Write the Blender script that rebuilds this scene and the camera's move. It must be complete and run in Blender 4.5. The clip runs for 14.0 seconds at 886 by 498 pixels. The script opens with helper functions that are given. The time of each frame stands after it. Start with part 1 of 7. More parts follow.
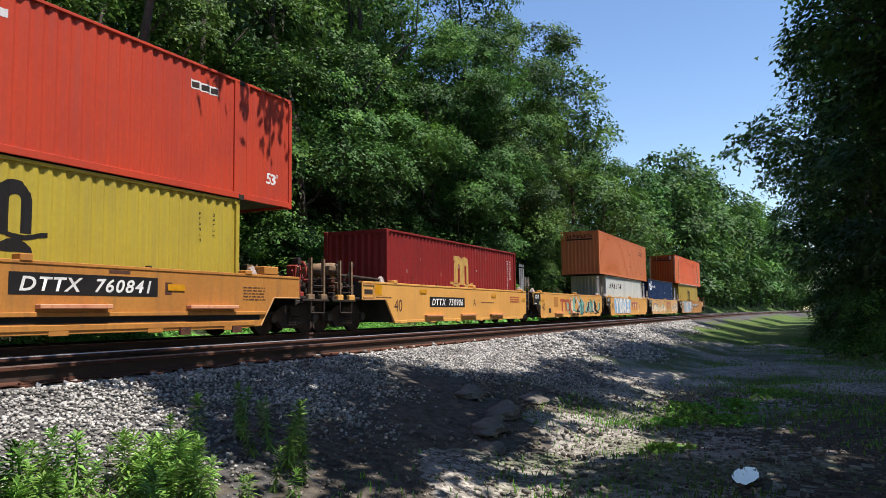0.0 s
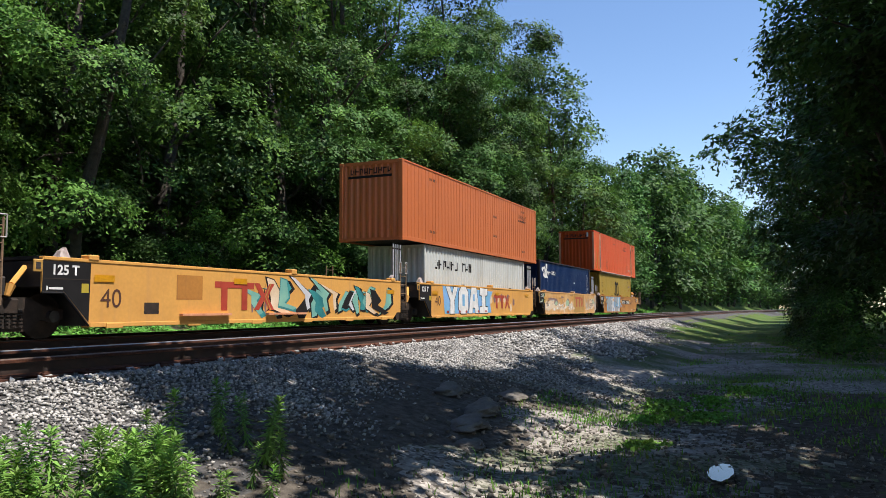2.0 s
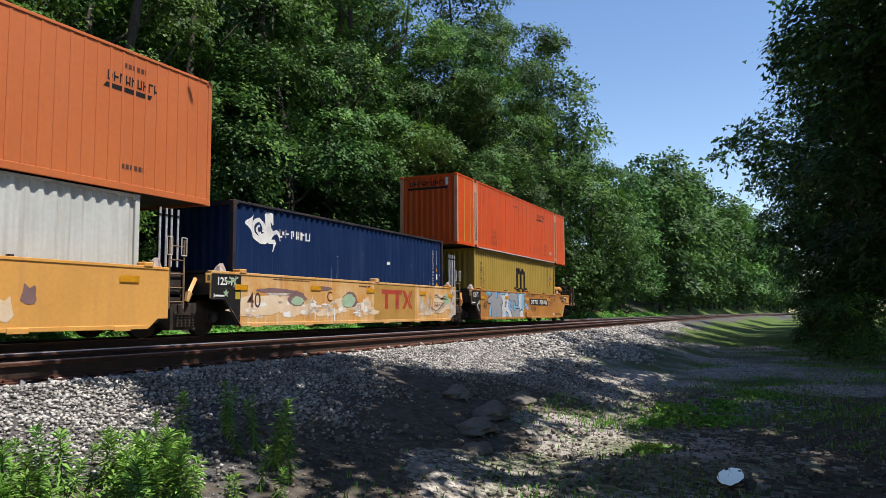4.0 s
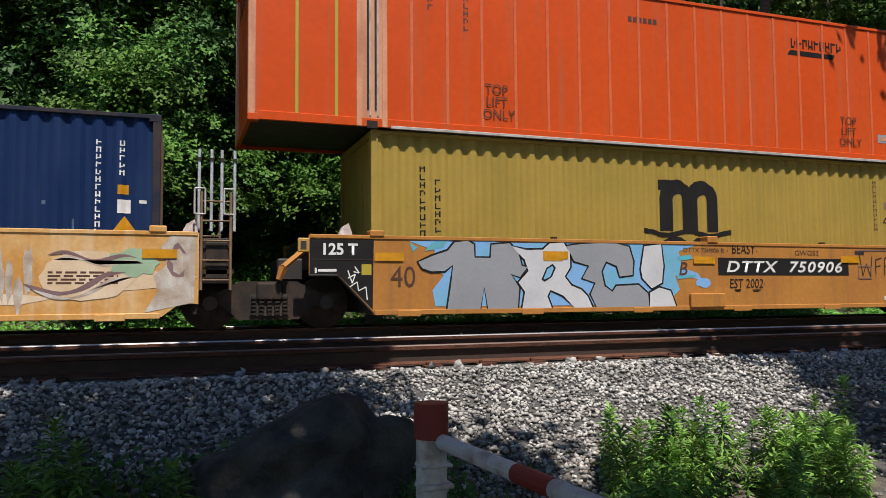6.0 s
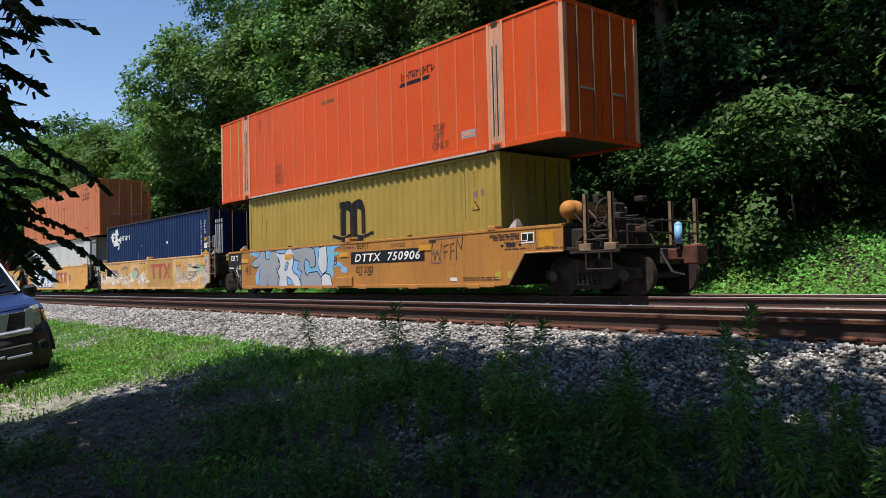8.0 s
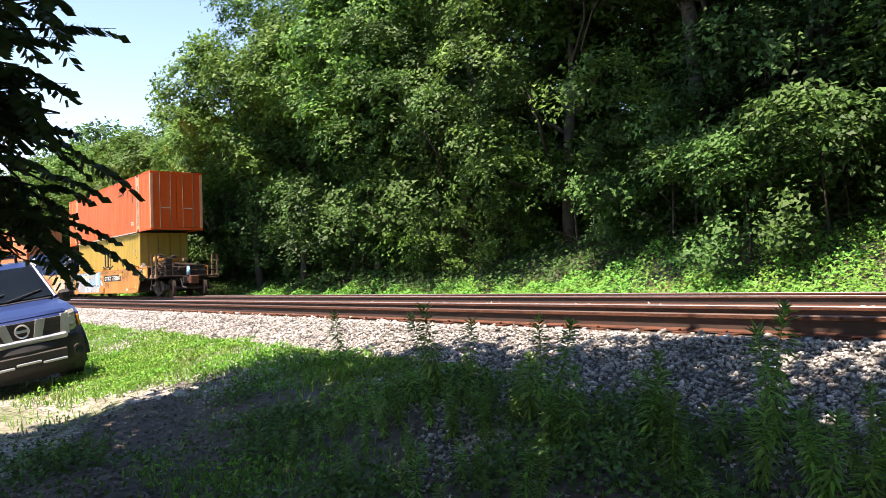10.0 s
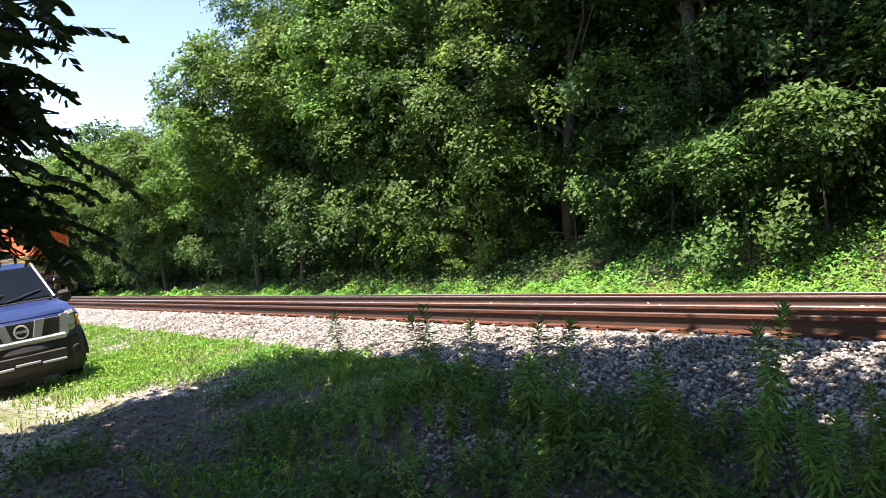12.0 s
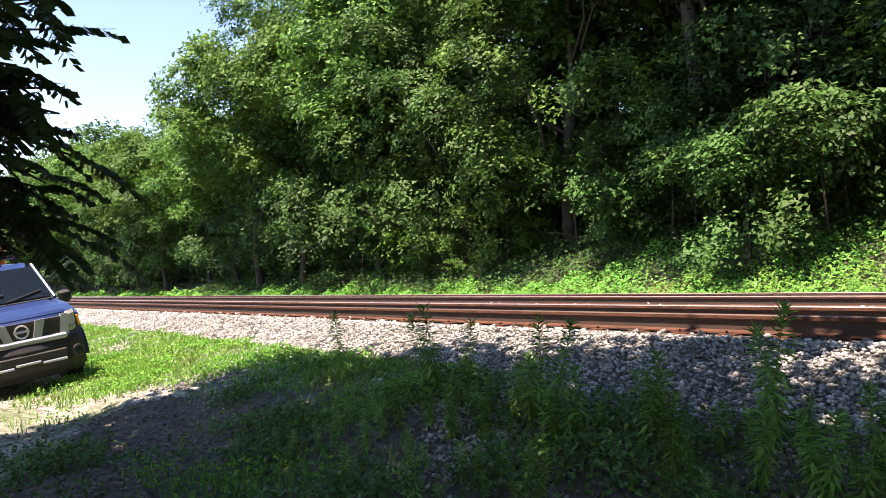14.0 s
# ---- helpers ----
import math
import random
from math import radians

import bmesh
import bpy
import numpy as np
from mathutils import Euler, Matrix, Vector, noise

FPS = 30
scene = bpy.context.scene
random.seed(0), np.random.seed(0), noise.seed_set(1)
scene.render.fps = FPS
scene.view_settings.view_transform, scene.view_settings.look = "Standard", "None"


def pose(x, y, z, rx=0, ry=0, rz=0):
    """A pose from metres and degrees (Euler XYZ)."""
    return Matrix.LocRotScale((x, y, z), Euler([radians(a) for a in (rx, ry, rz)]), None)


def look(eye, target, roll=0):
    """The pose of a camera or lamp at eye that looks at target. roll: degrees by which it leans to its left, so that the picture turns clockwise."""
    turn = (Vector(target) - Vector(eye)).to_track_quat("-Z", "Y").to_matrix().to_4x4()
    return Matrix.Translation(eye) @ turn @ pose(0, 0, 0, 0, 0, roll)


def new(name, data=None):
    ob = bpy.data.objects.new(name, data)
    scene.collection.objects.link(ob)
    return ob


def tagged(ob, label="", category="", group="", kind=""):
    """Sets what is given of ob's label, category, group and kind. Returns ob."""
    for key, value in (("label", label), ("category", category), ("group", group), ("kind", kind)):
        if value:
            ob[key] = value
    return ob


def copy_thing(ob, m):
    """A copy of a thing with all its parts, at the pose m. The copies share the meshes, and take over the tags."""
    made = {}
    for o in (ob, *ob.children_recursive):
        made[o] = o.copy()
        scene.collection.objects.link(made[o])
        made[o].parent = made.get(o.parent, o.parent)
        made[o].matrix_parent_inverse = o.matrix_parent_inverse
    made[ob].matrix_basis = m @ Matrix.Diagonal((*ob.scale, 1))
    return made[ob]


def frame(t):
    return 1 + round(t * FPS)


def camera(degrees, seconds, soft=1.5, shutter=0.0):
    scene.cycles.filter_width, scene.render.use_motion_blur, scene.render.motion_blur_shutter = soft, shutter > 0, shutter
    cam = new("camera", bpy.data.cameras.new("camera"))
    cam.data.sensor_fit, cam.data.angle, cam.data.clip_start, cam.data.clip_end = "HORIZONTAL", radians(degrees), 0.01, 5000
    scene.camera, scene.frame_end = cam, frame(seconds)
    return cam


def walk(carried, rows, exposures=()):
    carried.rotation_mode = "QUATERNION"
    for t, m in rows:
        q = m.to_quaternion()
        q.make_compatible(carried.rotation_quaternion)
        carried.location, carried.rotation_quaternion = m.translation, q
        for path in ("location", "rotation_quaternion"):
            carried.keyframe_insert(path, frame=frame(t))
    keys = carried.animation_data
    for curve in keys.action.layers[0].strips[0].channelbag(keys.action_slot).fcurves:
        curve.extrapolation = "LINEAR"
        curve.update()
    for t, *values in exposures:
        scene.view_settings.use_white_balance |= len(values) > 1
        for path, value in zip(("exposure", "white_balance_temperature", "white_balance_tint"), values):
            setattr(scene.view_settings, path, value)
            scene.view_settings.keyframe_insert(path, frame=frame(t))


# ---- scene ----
# ---------------------------------------------------------------- camera
# The track runs along x, the camera stands at the origin, y points across the track.
EYE = 1.55
cam = camera(60.5, 14.0, soft=0.65)


def view(yaw, pitch, roll):
    return pose(0, 0, EYE, 90 + pitch, 0, yaw) @ pose(0, 0, 0, 0, 0, roll)


PATH = [
    (0.0, -64.82, 4.81, -0.68), (0.5, -64.83, 4.80, -0.64), (1.0, -64.83, 4.79, -0.62), (1.2, -65.3, 4.70, -0.50),
    (1.5, -66.19, 4.56, -0.38), (2.0, -66.30, 4.55, -0.29), (2.2, -66.32, 4.55, -0.29), (3.7, -66.4, 4.75, -0.28),
    (4.3, -62.49, 4.75, -0.32), (4.5, -58.33, 4.63, -0.38), (4.8, -50.33, 4.40, -0.38), (5.0, -45.13, 4.26, -0.37),
    (5.3, -38.1, 4.02, -0.35), (5.5, -33.92, 3.94, -0.40), (5.7, -29.9, 3.80, -0.43), (5.9, -23.6, 3.66, -0.44),
    (6.0, -19.46, 3.53, -0.43), (6.2, -11.5, 3.19, -0.30), (6.5, 1.70, 2.86, -0.36), (6.7, 10.6, 2.60, -0.50),
    (7.0, 24.49, 2.14, -0.75), (7.2, 30.2, 2.13, -0.90), (7.5, 38.57, 2.00, -1.06), (7.7, 43.3, 1.94, -1.22),
    (8.0, 49.22, 1.95, -1.39), (8.2, 51.47, 1.97, -1.55), (10.3, 51.24, 2.10, -1.96), (11.0, 51.23, 2.11, -1.96),
    (12.0, 51.22, 2.11, -1.95), (13.0, 51.23, 2.12, -1.95), (14.0, 51.24, 2.12, -1.95)]
walk(cam, [(t, view(a, b, c)) for t, a, b, c in PATH],
     exposures=[(0.0, 0.56, 6500, 13), (2.2, 0.58, 6500, 13), (4.3, 0.42, 6550, 13), (6.0, 0.32, 6600, 13), (6.6, 0.17, 6600, 13), (7.0, 0.26, 6600, 13), (8.2, 0.28, 6500, 14), (9.6, 1.3, 7500, 20), (10.3, 1.6, 7700, 22), (14.0, 1.6, 7700, 22)])

# ---------------------------------------------------------------- sky and sun
SUN_EL, SUN_AZ = 67.0, 179.0            # azimuth clockwise from +y: the sun stands behind the camera
world = bpy.data.worlds.new("sky")
world.use_nodes = True
scene.world = world
wn = world.node_tree.nodes
sky = wn.new("ShaderNodeTexSky")
sky.sky_type, sky.sun_disc = "NISHITA", False
sky.sun_elevation, sky.sun_rotation = radians(SUN_EL), radians(SUN_AZ)
sky.air_density, sky.dust_density, sky.ozone_density = 1.0, 0.0, 1.0
wn["Background"].inputs["Strength"].default_value = 0.13
tint = wn.new("ShaderNodeHueSaturation")
tint.inputs["Hue"].default_value, tint.inputs["Saturation"].default_value = 0.503, 1.12
world.node_tree.links.new(sky.outputs[0], tint.inputs["Color"])
world.node_tree.links.new(tint.outputs[0], wn["Background"].inputs["Color"])
sun_data = bpy.data.lights.new("sun", "SUN")
sun_data.energy, sun_data.angle, sun_data.color = 5.0, radians(0.53), (1.0, 0.95, 0.87)
sun = new("sun", sun_data)
el, az = radians(SUN_EL), radians(SUN_AZ)
sun_dir = Vector((math.sin(az) * math.cos(el), math.cos(az) * math.cos(el), math.sin(el)))
sun.matrix_world = look(sun_dir * 100, (0, 0, 0))


# ---------------------------------------------------------------- materials
def material(name, colour, rough=0.6, metal=0.0, second=None, scale=4.0, mix=0.5, grain=0.12, bump=0.0, bump_scale=40.0,
             island=0.0, streak=None, streak_amount=0.0, spec=0.5, through_light=0.0, each=0.0):
    """A surface with two scales of colour change, fine relief, and (streak) stains that run down it."""
    m = bpy.data.materials.new(name)
    m.use_nodes = True
    nt = m.node_tree
    n, link = nt.nodes, nt.links.new
    b = n["Principled BSDF"]
    b.inputs["Roughness"].default_value, b.inputs["Metallic"].default_value = rough, metal
    b.inputs["Specular IOR Level"].default_value = spec
    tc = n.new("ShaderNodeTexCoord")
    big = n.new("ShaderNodeTexNoise")
    big.inputs["Scale"].default_value, big.inputs["Detail"].default_value = scale, 6
    link(tc.outputs["Object"], big.inputs["Vector"])
    ramp = n.new("ShaderNodeValToRGB")
    ramp.color_ramp.elements[0].position, ramp.color_ramp.elements[1].position = 0.62 - mix * 0.4, 0.72
    ramp.color_ramp.elements[0].color = (*colour, 1)
    ramp.color_ramp.elements[1].color = (*(second or [c * 0.75 for c in colour]), 1)
    link(big.outputs["Fac"], ramp.inputs["Fac"])
    fine = n.new("ShaderNodeTexNoise")
    fine.inputs["Scale"].default_value, fine.inputs["Detail"].default_value = scale * 14, 3
    link(tc.outputs["Object"], fine.inputs["Vector"])
    hsv = n.new("ShaderNodeHueSaturation")
    val = n.new("ShaderNodeMapRange")
    val.inputs["To Min"].default_value, val.inputs["To Max"].default_value = 1 - grain * 2, 1 + grain * 2
    link(fine.outputs["Fac"], val.inputs["Value"])
    link(ramp.outputs["Color"], hsv.inputs["Color"])
    last_value = val.outputs[0]
    if island:
        geo = n.new("ShaderNodeNewGeometry")
        iv = n.new("ShaderNodeMapRange")
        iv.inputs["To Min"].default_value, iv.inputs["To Max"].default_value = 1 - island, 1 + island
        link(geo.outputs["Random Per Island"], iv.inputs["Value"])
        mul = n.new("ShaderNodeMath")
        mul.operation = "MULTIPLY"
        link(last_value, mul.inputs[0]), link(iv.outputs[0], mul.inputs[1])
        last_value = mul.outputs[0]
    if each:
        info = n.new("ShaderNodeObjectInfo")
        ev, eh = n.new("ShaderNodeMapRange"), n.new("ShaderNodeMapRange")
        ev.inputs["To Min"].default_value, ev.inputs["To Max"].default_value = 1 - each, 1 + each
        eh.inputs["To Min"].default_value, eh.inputs["To Max"].default_value = 0.5 - each * 0.07, 0.5 + each * 0.04
        link(info.outputs["Random"], ev.inputs["Value"]), link(info.outputs["Random"], eh.inputs["Value"])
        both = n.new("ShaderNodeMath")
        both.operation = "MULTIPLY"
        link(last_value, both.inputs[0]), link(ev.outputs[0], both.inputs[1]), link(eh.outputs[0], hsv.inputs["Hue"])
        last_value = both.outputs[0]
    link(last_value, hsv.inputs["Value"])
    out = hsv.outputs["Color"]
    if streak:
        mp = n.new("ShaderNodeMapping")
        mp.inputs["Scale"].default_value = (6, 6, 0.35)
        link(tc.outputs["Object"], mp.inputs["Vector"])
        sn = n.new("ShaderNodeTexNoise")
        sn.inputs["Scale"].default_value, sn.inputs["Detail"].default_value = 1.0, 5
        link(mp.outputs[0], sn.inputs["Vector"])
        sr = n.new("ShaderNodeMapRange")
        sr.inputs["From Min"].default_value, sr.inputs["From Max"].default_value = 0.52, 0.75
        sr.inputs["To Max"].default_value = streak_amount
        link(sn.outputs["Fac"], sr.inputs["Value"])
        mx = n.new("ShaderNodeMix")
        mx.data_type = "RGBA"
        link(sr.outputs[0], mx.inputs["Factor"]), link(out, mx.inputs["A"])
        mx.inputs["B"].default_value = (*streak, 1)
        out = mx.outputs["Result"]
    link(out, b.inputs["Base Color"])
    if bump:
        bn = n.new("ShaderNodeTexNoise")
        bn.inputs["Scale"].default_value, bn.inputs["Detail"].default_value = bump_scale, 4
        link(tc.outputs["Object"], bn.inputs["Vector"])
        bp = n.new("ShaderNodeBump")
        bp.inputs["Strength"].default_value, bp.inputs["Distance"].default_value = bump, 0.03
        link(bn.outputs["Fac"], bp.inputs["Height"]), link(bp.outputs[0], b.inputs["Normal"])
    if through_light:
        tr = n.new("ShaderNodeBsdfTranslucent")
        link(out, tr.inputs["Color"])
        ms = n.new("ShaderNodeMixShader")
        ms.inputs[0].default_value = through_light
        link(b.outputs[0], ms.inputs[1]), link(tr.outputs[0], ms.inputs[2])
        link(ms.outputs[0], n["Material Output"].inputs["Surface"])
    return m


def ground_material():
    """Dirt, trodden gravel and thin grass, blended by noise over the plan."""
    m = bpy.data.materials.new("ground")
    m.use_nodes = True
    n, link = m.node_tree.nodes, m.node_tree.links.new
    b = n["Principled BSDF"]
    b.inputs["Roughness"].default_value = 0.95
    b.inputs["Specular IOR Level"].default_value = 0.2
    tc = n.new("ShaderNodeTexCoord")

    def noise_(scale, detail=5):
        t = n.new("ShaderNodeTexNoise")
        t.inputs["Scale"].default_value, t.inputs["Detail"].default_value = scale, detail
        link(tc.outputs["Object"], t.inputs["Vector"])
        return t.outputs["Fac"]

    def ramp_(fac, a, ca, z, cz):
        r = n.new("ShaderNodeValToRGB")
        r.color_ramp.elements[0].position, r.color_ramp.elements[1].position = a, z
        r.color_ramp.elements[0].color, r.color_ramp.elements[1].color = (*ca, 1), (*cz, 1)
        link(fac, r.inputs["Fac"])
        return r.outputs["Color"]

    def mixed(fac, a, z):
        x = n.new("ShaderNodeMix")
        x.data_type = "RGBA"
        link(fac, x.inputs["Factor"]), link(a, x.inputs["A"]), link(z, x.inputs["B"])
        return x.outputs["Result"]

    stones = n.new("ShaderNodeTexVoronoi")
    stones.inputs["Scale"].default_value = 24
    link(tc.outputs["Object"], stones.inputs["Vector"])
    dirt = ramp_(noise_(3.0, 8), 0.3, (0.16, 0.14, 0.115), 0.7, (0.41, 0.385, 0.35))
    grit = ramp_(stones.outputs["Color"], 0.1, (0.06, 0.052, 0.045), 0.9, (0.47, 0.43, 0.38))
    green = ramp_(noise_(9.0, 6), 0.3, (0.035, 0.06, 0.018), 0.7, (0.10, 0.14, 0.04))
    f1 = ramp_(noise_(0.9, 4), 0.34, (0, 0, 0), 0.52, (1, 1, 1))
    base = mixed(f1, dirt, grit)
    f2 = ramp_(noise_(0.45, 6), 0.48, (0, 0, 0), 0.62, (0.9, 0.9, 0.9))
    out = mixed(f2, base, green)
    link(out, b.inputs["Base Color"])
    bp = n.new("ShaderNodeBump")
    bp.inputs["Strength"].default_value, bp.inputs["Distance"].default_value = 0.7, 0.04
    link(noise_(14, 8), bp.inputs["Height"]), link(bp.outputs[0], b.inputs["Normal"])
    return m


M = {}
M["ground"] = ground_material()
# bed coloured dark to paint the shade in the gaps between stones
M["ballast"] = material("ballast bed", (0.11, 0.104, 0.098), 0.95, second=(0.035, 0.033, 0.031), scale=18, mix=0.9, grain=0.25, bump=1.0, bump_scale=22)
M["stone"] = material("crushed limestone", (0.40, 0.385, 0.36), 0.9, second=(0.19, 0.18, 0.168), scale=2.5, mix=0.6, grain=0.12, island=0.6)
M["grit"] = material("dusty broken rock", (0.26, 0.235, 0.20), 0.95, second=(0.09, 0.078, 0.065), scale=2.5, mix=0.7, grain=0.15, island=0.5)
M["boulder"] = material("boulder", (0.10, 0.092, 0.08), 0.9, spec=0.1, second=(0.03, 0.03, 0.029), scale=5, mix=0.7, grain=0.2, bump=1.0, bump_scale=9)
M["rust"] = material("rusted rail steel", (0.115, 0.047, 0.028), 0.85, spec=0.2, second=(0.055, 0.027, 0.02), scale=6, grain=0.25, bump=0.4)
# darker than the rail's rust, painting the shade that the head throws
M["web"] = material("dark oily rail web", (0.045, 0.028, 0.022), 0.8, second=(0.07, 0.035, 0.025), scale=6, grain=0.15)
M["rib_orange"] = material("worn orange rib paint", (0.66, 0.15, 0.05), 0.5, second=(0.58, 0.10, 0.025), scale=1.5, mix=0.7, grain=0.08)
M["rail_head"] = material("polished rail head", (0.36, 0.35, 0.34), 0.35, 0.6, scale=5, grain=0.06)
M["rail_dull"] = material("dull rail head", (0.13, 0.085, 0.065), 0.5, 0.35, second=(0.09, 0.055, 0.04), scale=5, grain=0.15)
M["sleeper"] = material("weathered sleeper wood", (0.13, 0.085, 0.06), 0.9, second=(0.06, 0.042, 0.032), scale=5, grain=0.25, bump=0.6)
M["bark"] = material("bark", (0.070, 0.058, 0.046), 0.95, second=(0.035, 0.030, 0.025), scale=7, grain=0.2, bump=0.9, bump_scale=18)
M["pale_bark"] = material("bare pale wood", (0.36, 0.31, 0.26), 0.9, second=(0.22, 0.19, 0.16), scale=5, grain=0.15, bump=0.6, bump_scale=18)
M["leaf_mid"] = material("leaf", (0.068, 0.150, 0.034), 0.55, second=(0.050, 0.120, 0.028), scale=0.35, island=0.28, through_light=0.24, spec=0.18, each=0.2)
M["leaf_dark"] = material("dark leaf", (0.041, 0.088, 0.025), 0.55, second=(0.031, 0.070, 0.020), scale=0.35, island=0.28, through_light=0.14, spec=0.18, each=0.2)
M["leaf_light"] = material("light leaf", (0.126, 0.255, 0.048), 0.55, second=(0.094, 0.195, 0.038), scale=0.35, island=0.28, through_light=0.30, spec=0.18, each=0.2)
M["grass"] = material("grass blade", (0.125, 0.31, 0.045), 0.6, spec=0.15, second=(0.20, 0.25, 0.07), scale=0.7, island=0.4, through_light=0.3)
M["clover"] = material("sunlit clover leaf", (0.115, 0.35, 0.058), 0.6, spec=0.2, second=(0.13, 0.27, 0.04), scale=1.2, island=0.35, through_light=0.2)
M["lawn_leaf"] = material("low lawn weed", (0.125, 0.34, 0.045), 0.6, spec=0.2, second=(0.17, 0.29, 0.05), scale=1.2, island=0.4, through_light=0.2)
M["weed"] = material("weed leaf", (0.185, 0.36, 0.07), 0.55, second=(0.115, 0.25, 0.05), scale=2, island=0.45, through_light=0.25, spec=0.25, each=0.2)
M["puddle"] = material("standing water", (0.03, 0.028, 0.025), 0.03, scale=1, grain=0.02)
M["yellow"] = material("mustard container paint", (0.385, 0.265, 0.055), 0.5, spec=0.2, second=(0.31, 0.225, 0.048), scale=0.8, grain=0.05, streak=(0.30, 0.22, 0.06), streak_amount=0.35)
M["yellow_bright"] = material("yellow container paint", (0.44, 0.335, 0.035), 0.5, second=(0.38, 0.285, 0.035), scale=0.8, grain=0.05, streak=(0.30, 0.22, 0.06), streak_amount=0.3)
M["red"] = material("faded red container paint", (0.50, 0.058, 0.026), 0.5, spec=0.2, second=(0.42, 0.052, 0.03), scale=0.7, grain=0.06, streak=(0.36, 0.07, 0.05), streak_amount=0.4)
M["orange"] = material("orange container paint", (0.64, 0.078, 0.009), 0.5, spec=0.2, second=(0.57, 0.068, 0.008), scale=0.6, grain=0.06, streak=(0.42, 0.12, 0.05), streak_amount=0.5)
M["orange_pale"] = material("sun-bleached orange paint", (0.66, 0.30, 0.16), 0.55, second=(0.55, 0.22, 0.12), scale=2, grain=0.1, streak=(0.35, 0.10, 0.05), streak_amount=0.7)
M["orange_soft"] = material("light orange container paint", (0.56, 0.15, 0.042), 0.5, second=(0.50, 0.13, 0.036), scale=0.6, grain=0.05, streak=(0.40, 0.15, 0.07), streak_amount=0.35)
M["maroon"] = material("maroon container paint", (0.235, 0.022, 0.021), 0.5, spec=0.2, second=(0.19, 0.02, 0.019), scale=0.8, grain=0.08, streak=(0.16, 0.045, 0.035), streak_amount=0.4)
M["gold_paint"] = material("dull gold paint", (0.52, 0.33, 0.10), 0.55, spec=0.2, second=(0.42, 0.25, 0.08), scale=3, grain=0.1)
M["blue"] = material("navy container paint", (0.008, 0.024, 0.082), 0.5, spec=0.1, second=(0.012, 0.031, 0.092), scale=0.8, grain=0.08, streak=(0.045, 0.075, 0.15), streak_amount=0.3)
M["blue_worn"] = material("scuffed dark edge paint", (0.022, 0.026, 0.042), 0.6, spec=0.1, second=(0.06, 0.045, 0.038), scale=3, mix=0.7, grain=0.15)
M["blue_scuff"] = material("chalky blue scuff", (0.10, 0.15, 0.24), 0.7, second=(0.03, 0.06, 0.13), scale=7, mix=0.9, grain=0.2)
M["white_box"] = material("pale grey container paint", (0.56, 0.58, 0.55), 0.5, second=(0.48, 0.5, 0.47), scale=0.8, grain=0.05, streak=(0.30, 0.25, 0.20), streak_amount=0.4)
M["car_yellow"] = material("railcar yellow paint", (0.47, 0.205, 0.045), 0.55, spec=0.2, second=(0.38, 0.160, 0.040), scale=0.9, mix=0.7, grain=0.1, streak=(0.24, 0.115, 0.05), streak_amount=0.6, bump=0.06, bump_scale=5)
M["car_new"] = material("bright railcar yellow paint", (0.68, 0.345, 0.085), 0.55, spec=0.2, second=(0.60, 0.30, 0.078), scale=0.9, mix=0.5, grain=0.06, streak=(0.48, 0.25, 0.10), streak_amount=0.4)
M["car_panel"] = material("ochre railcar panel", (0.47, 0.26, 0.06), 0.5, scale=1.5, grain=0.05)
M["car_faded"] = material("railcar yellow under washed-out cream paint", (0.56, 0.27, 0.065), 0.55, spec=0.25, second=(0.68, 0.44, 0.20), scale=1.4, mix=0.6, grain=0.1, streak=(0.76, 0.64, 0.50), streak_amount=0.5)
M["lip"] = material("scuffed yellow edge", (0.50, 0.27, 0.10), 0.55, spec=0.25, second=(0.34, 0.17, 0.07), scale=3, mix=0.6, grain=0.15)
M["reflector"] = material("amber reflective strip", (0.62, 0.28, 0.01), 0.35, scale=8, grain=0.05)
M["black"] = material("dark underframe", (0.028, 0.025, 0.023), 0.7, second=(0.06, 0.045, 0.035), scale=3, grain=0.2, bump=0.2)
M["black_paint"] = material("black paint", (0.018, 0.017, 0.017), 0.6, spec=0.15, scale=3, grain=0.1)
M["steel"] = material("dusty brown steel", (0.030, 0.024, 0.020), 0.8, 0.0, spec=0.2, second=(0.060, 0.040, 0.030), scale=5, grain=0.2)
M["turf"] = material("mown turf", (0.058, 0.115, 0.026), 0.95, second=(0.13, 0.14, 0.05), scale=0.8, mix=0.6, grain=0.25, bump=0.8, bump_scale=14, spec=0.1)
M["soil"] = material("dark gravelly soil", (0.15, 0.13, 0.105), 0.95, second=(0.05, 0.043, 0.036), scale=9, mix=0.9, grain=0.35, bump=1.0, bump_scale=16, spec=0.1)
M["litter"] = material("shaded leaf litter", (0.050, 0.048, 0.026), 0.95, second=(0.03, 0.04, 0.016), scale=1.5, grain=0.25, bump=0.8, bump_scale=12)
M["pipe"] = material("galvanised pipe", (0.55, 0.55, 0.54), 0.4, 0.6, scale=5, grain=0.1)
M["bright_rod"] = material("bare bright steel", (0.62, 0.63, 0.65), 0.4, 0.3, second=(0.4, 0.4, 0.42), scale=6, grain=0.08)
M["guide"] = material("scraped pinkish-grey paint", (0.44, 0.38, 0.35), 0.75, second=(0.18, 0.13, 0.11), scale=9, mix=0.8, grain=0.2)
M["worn_white"] = material("worn white wash over bare steel", (0.60, 0.56, 0.50), 0.7, second=(0.33, 0.22, 0.14), scale=4.5, mix=0.75, grain=0.22, streak=(0.30, 0.20, 0.13), streak_amount=0.5)
M["dusty_white"] = material("dusty white paint", (0.46, 0.44, 0.41), 0.6, second=(0.30, 0.27, 0.24), scale=6, grain=0.12)
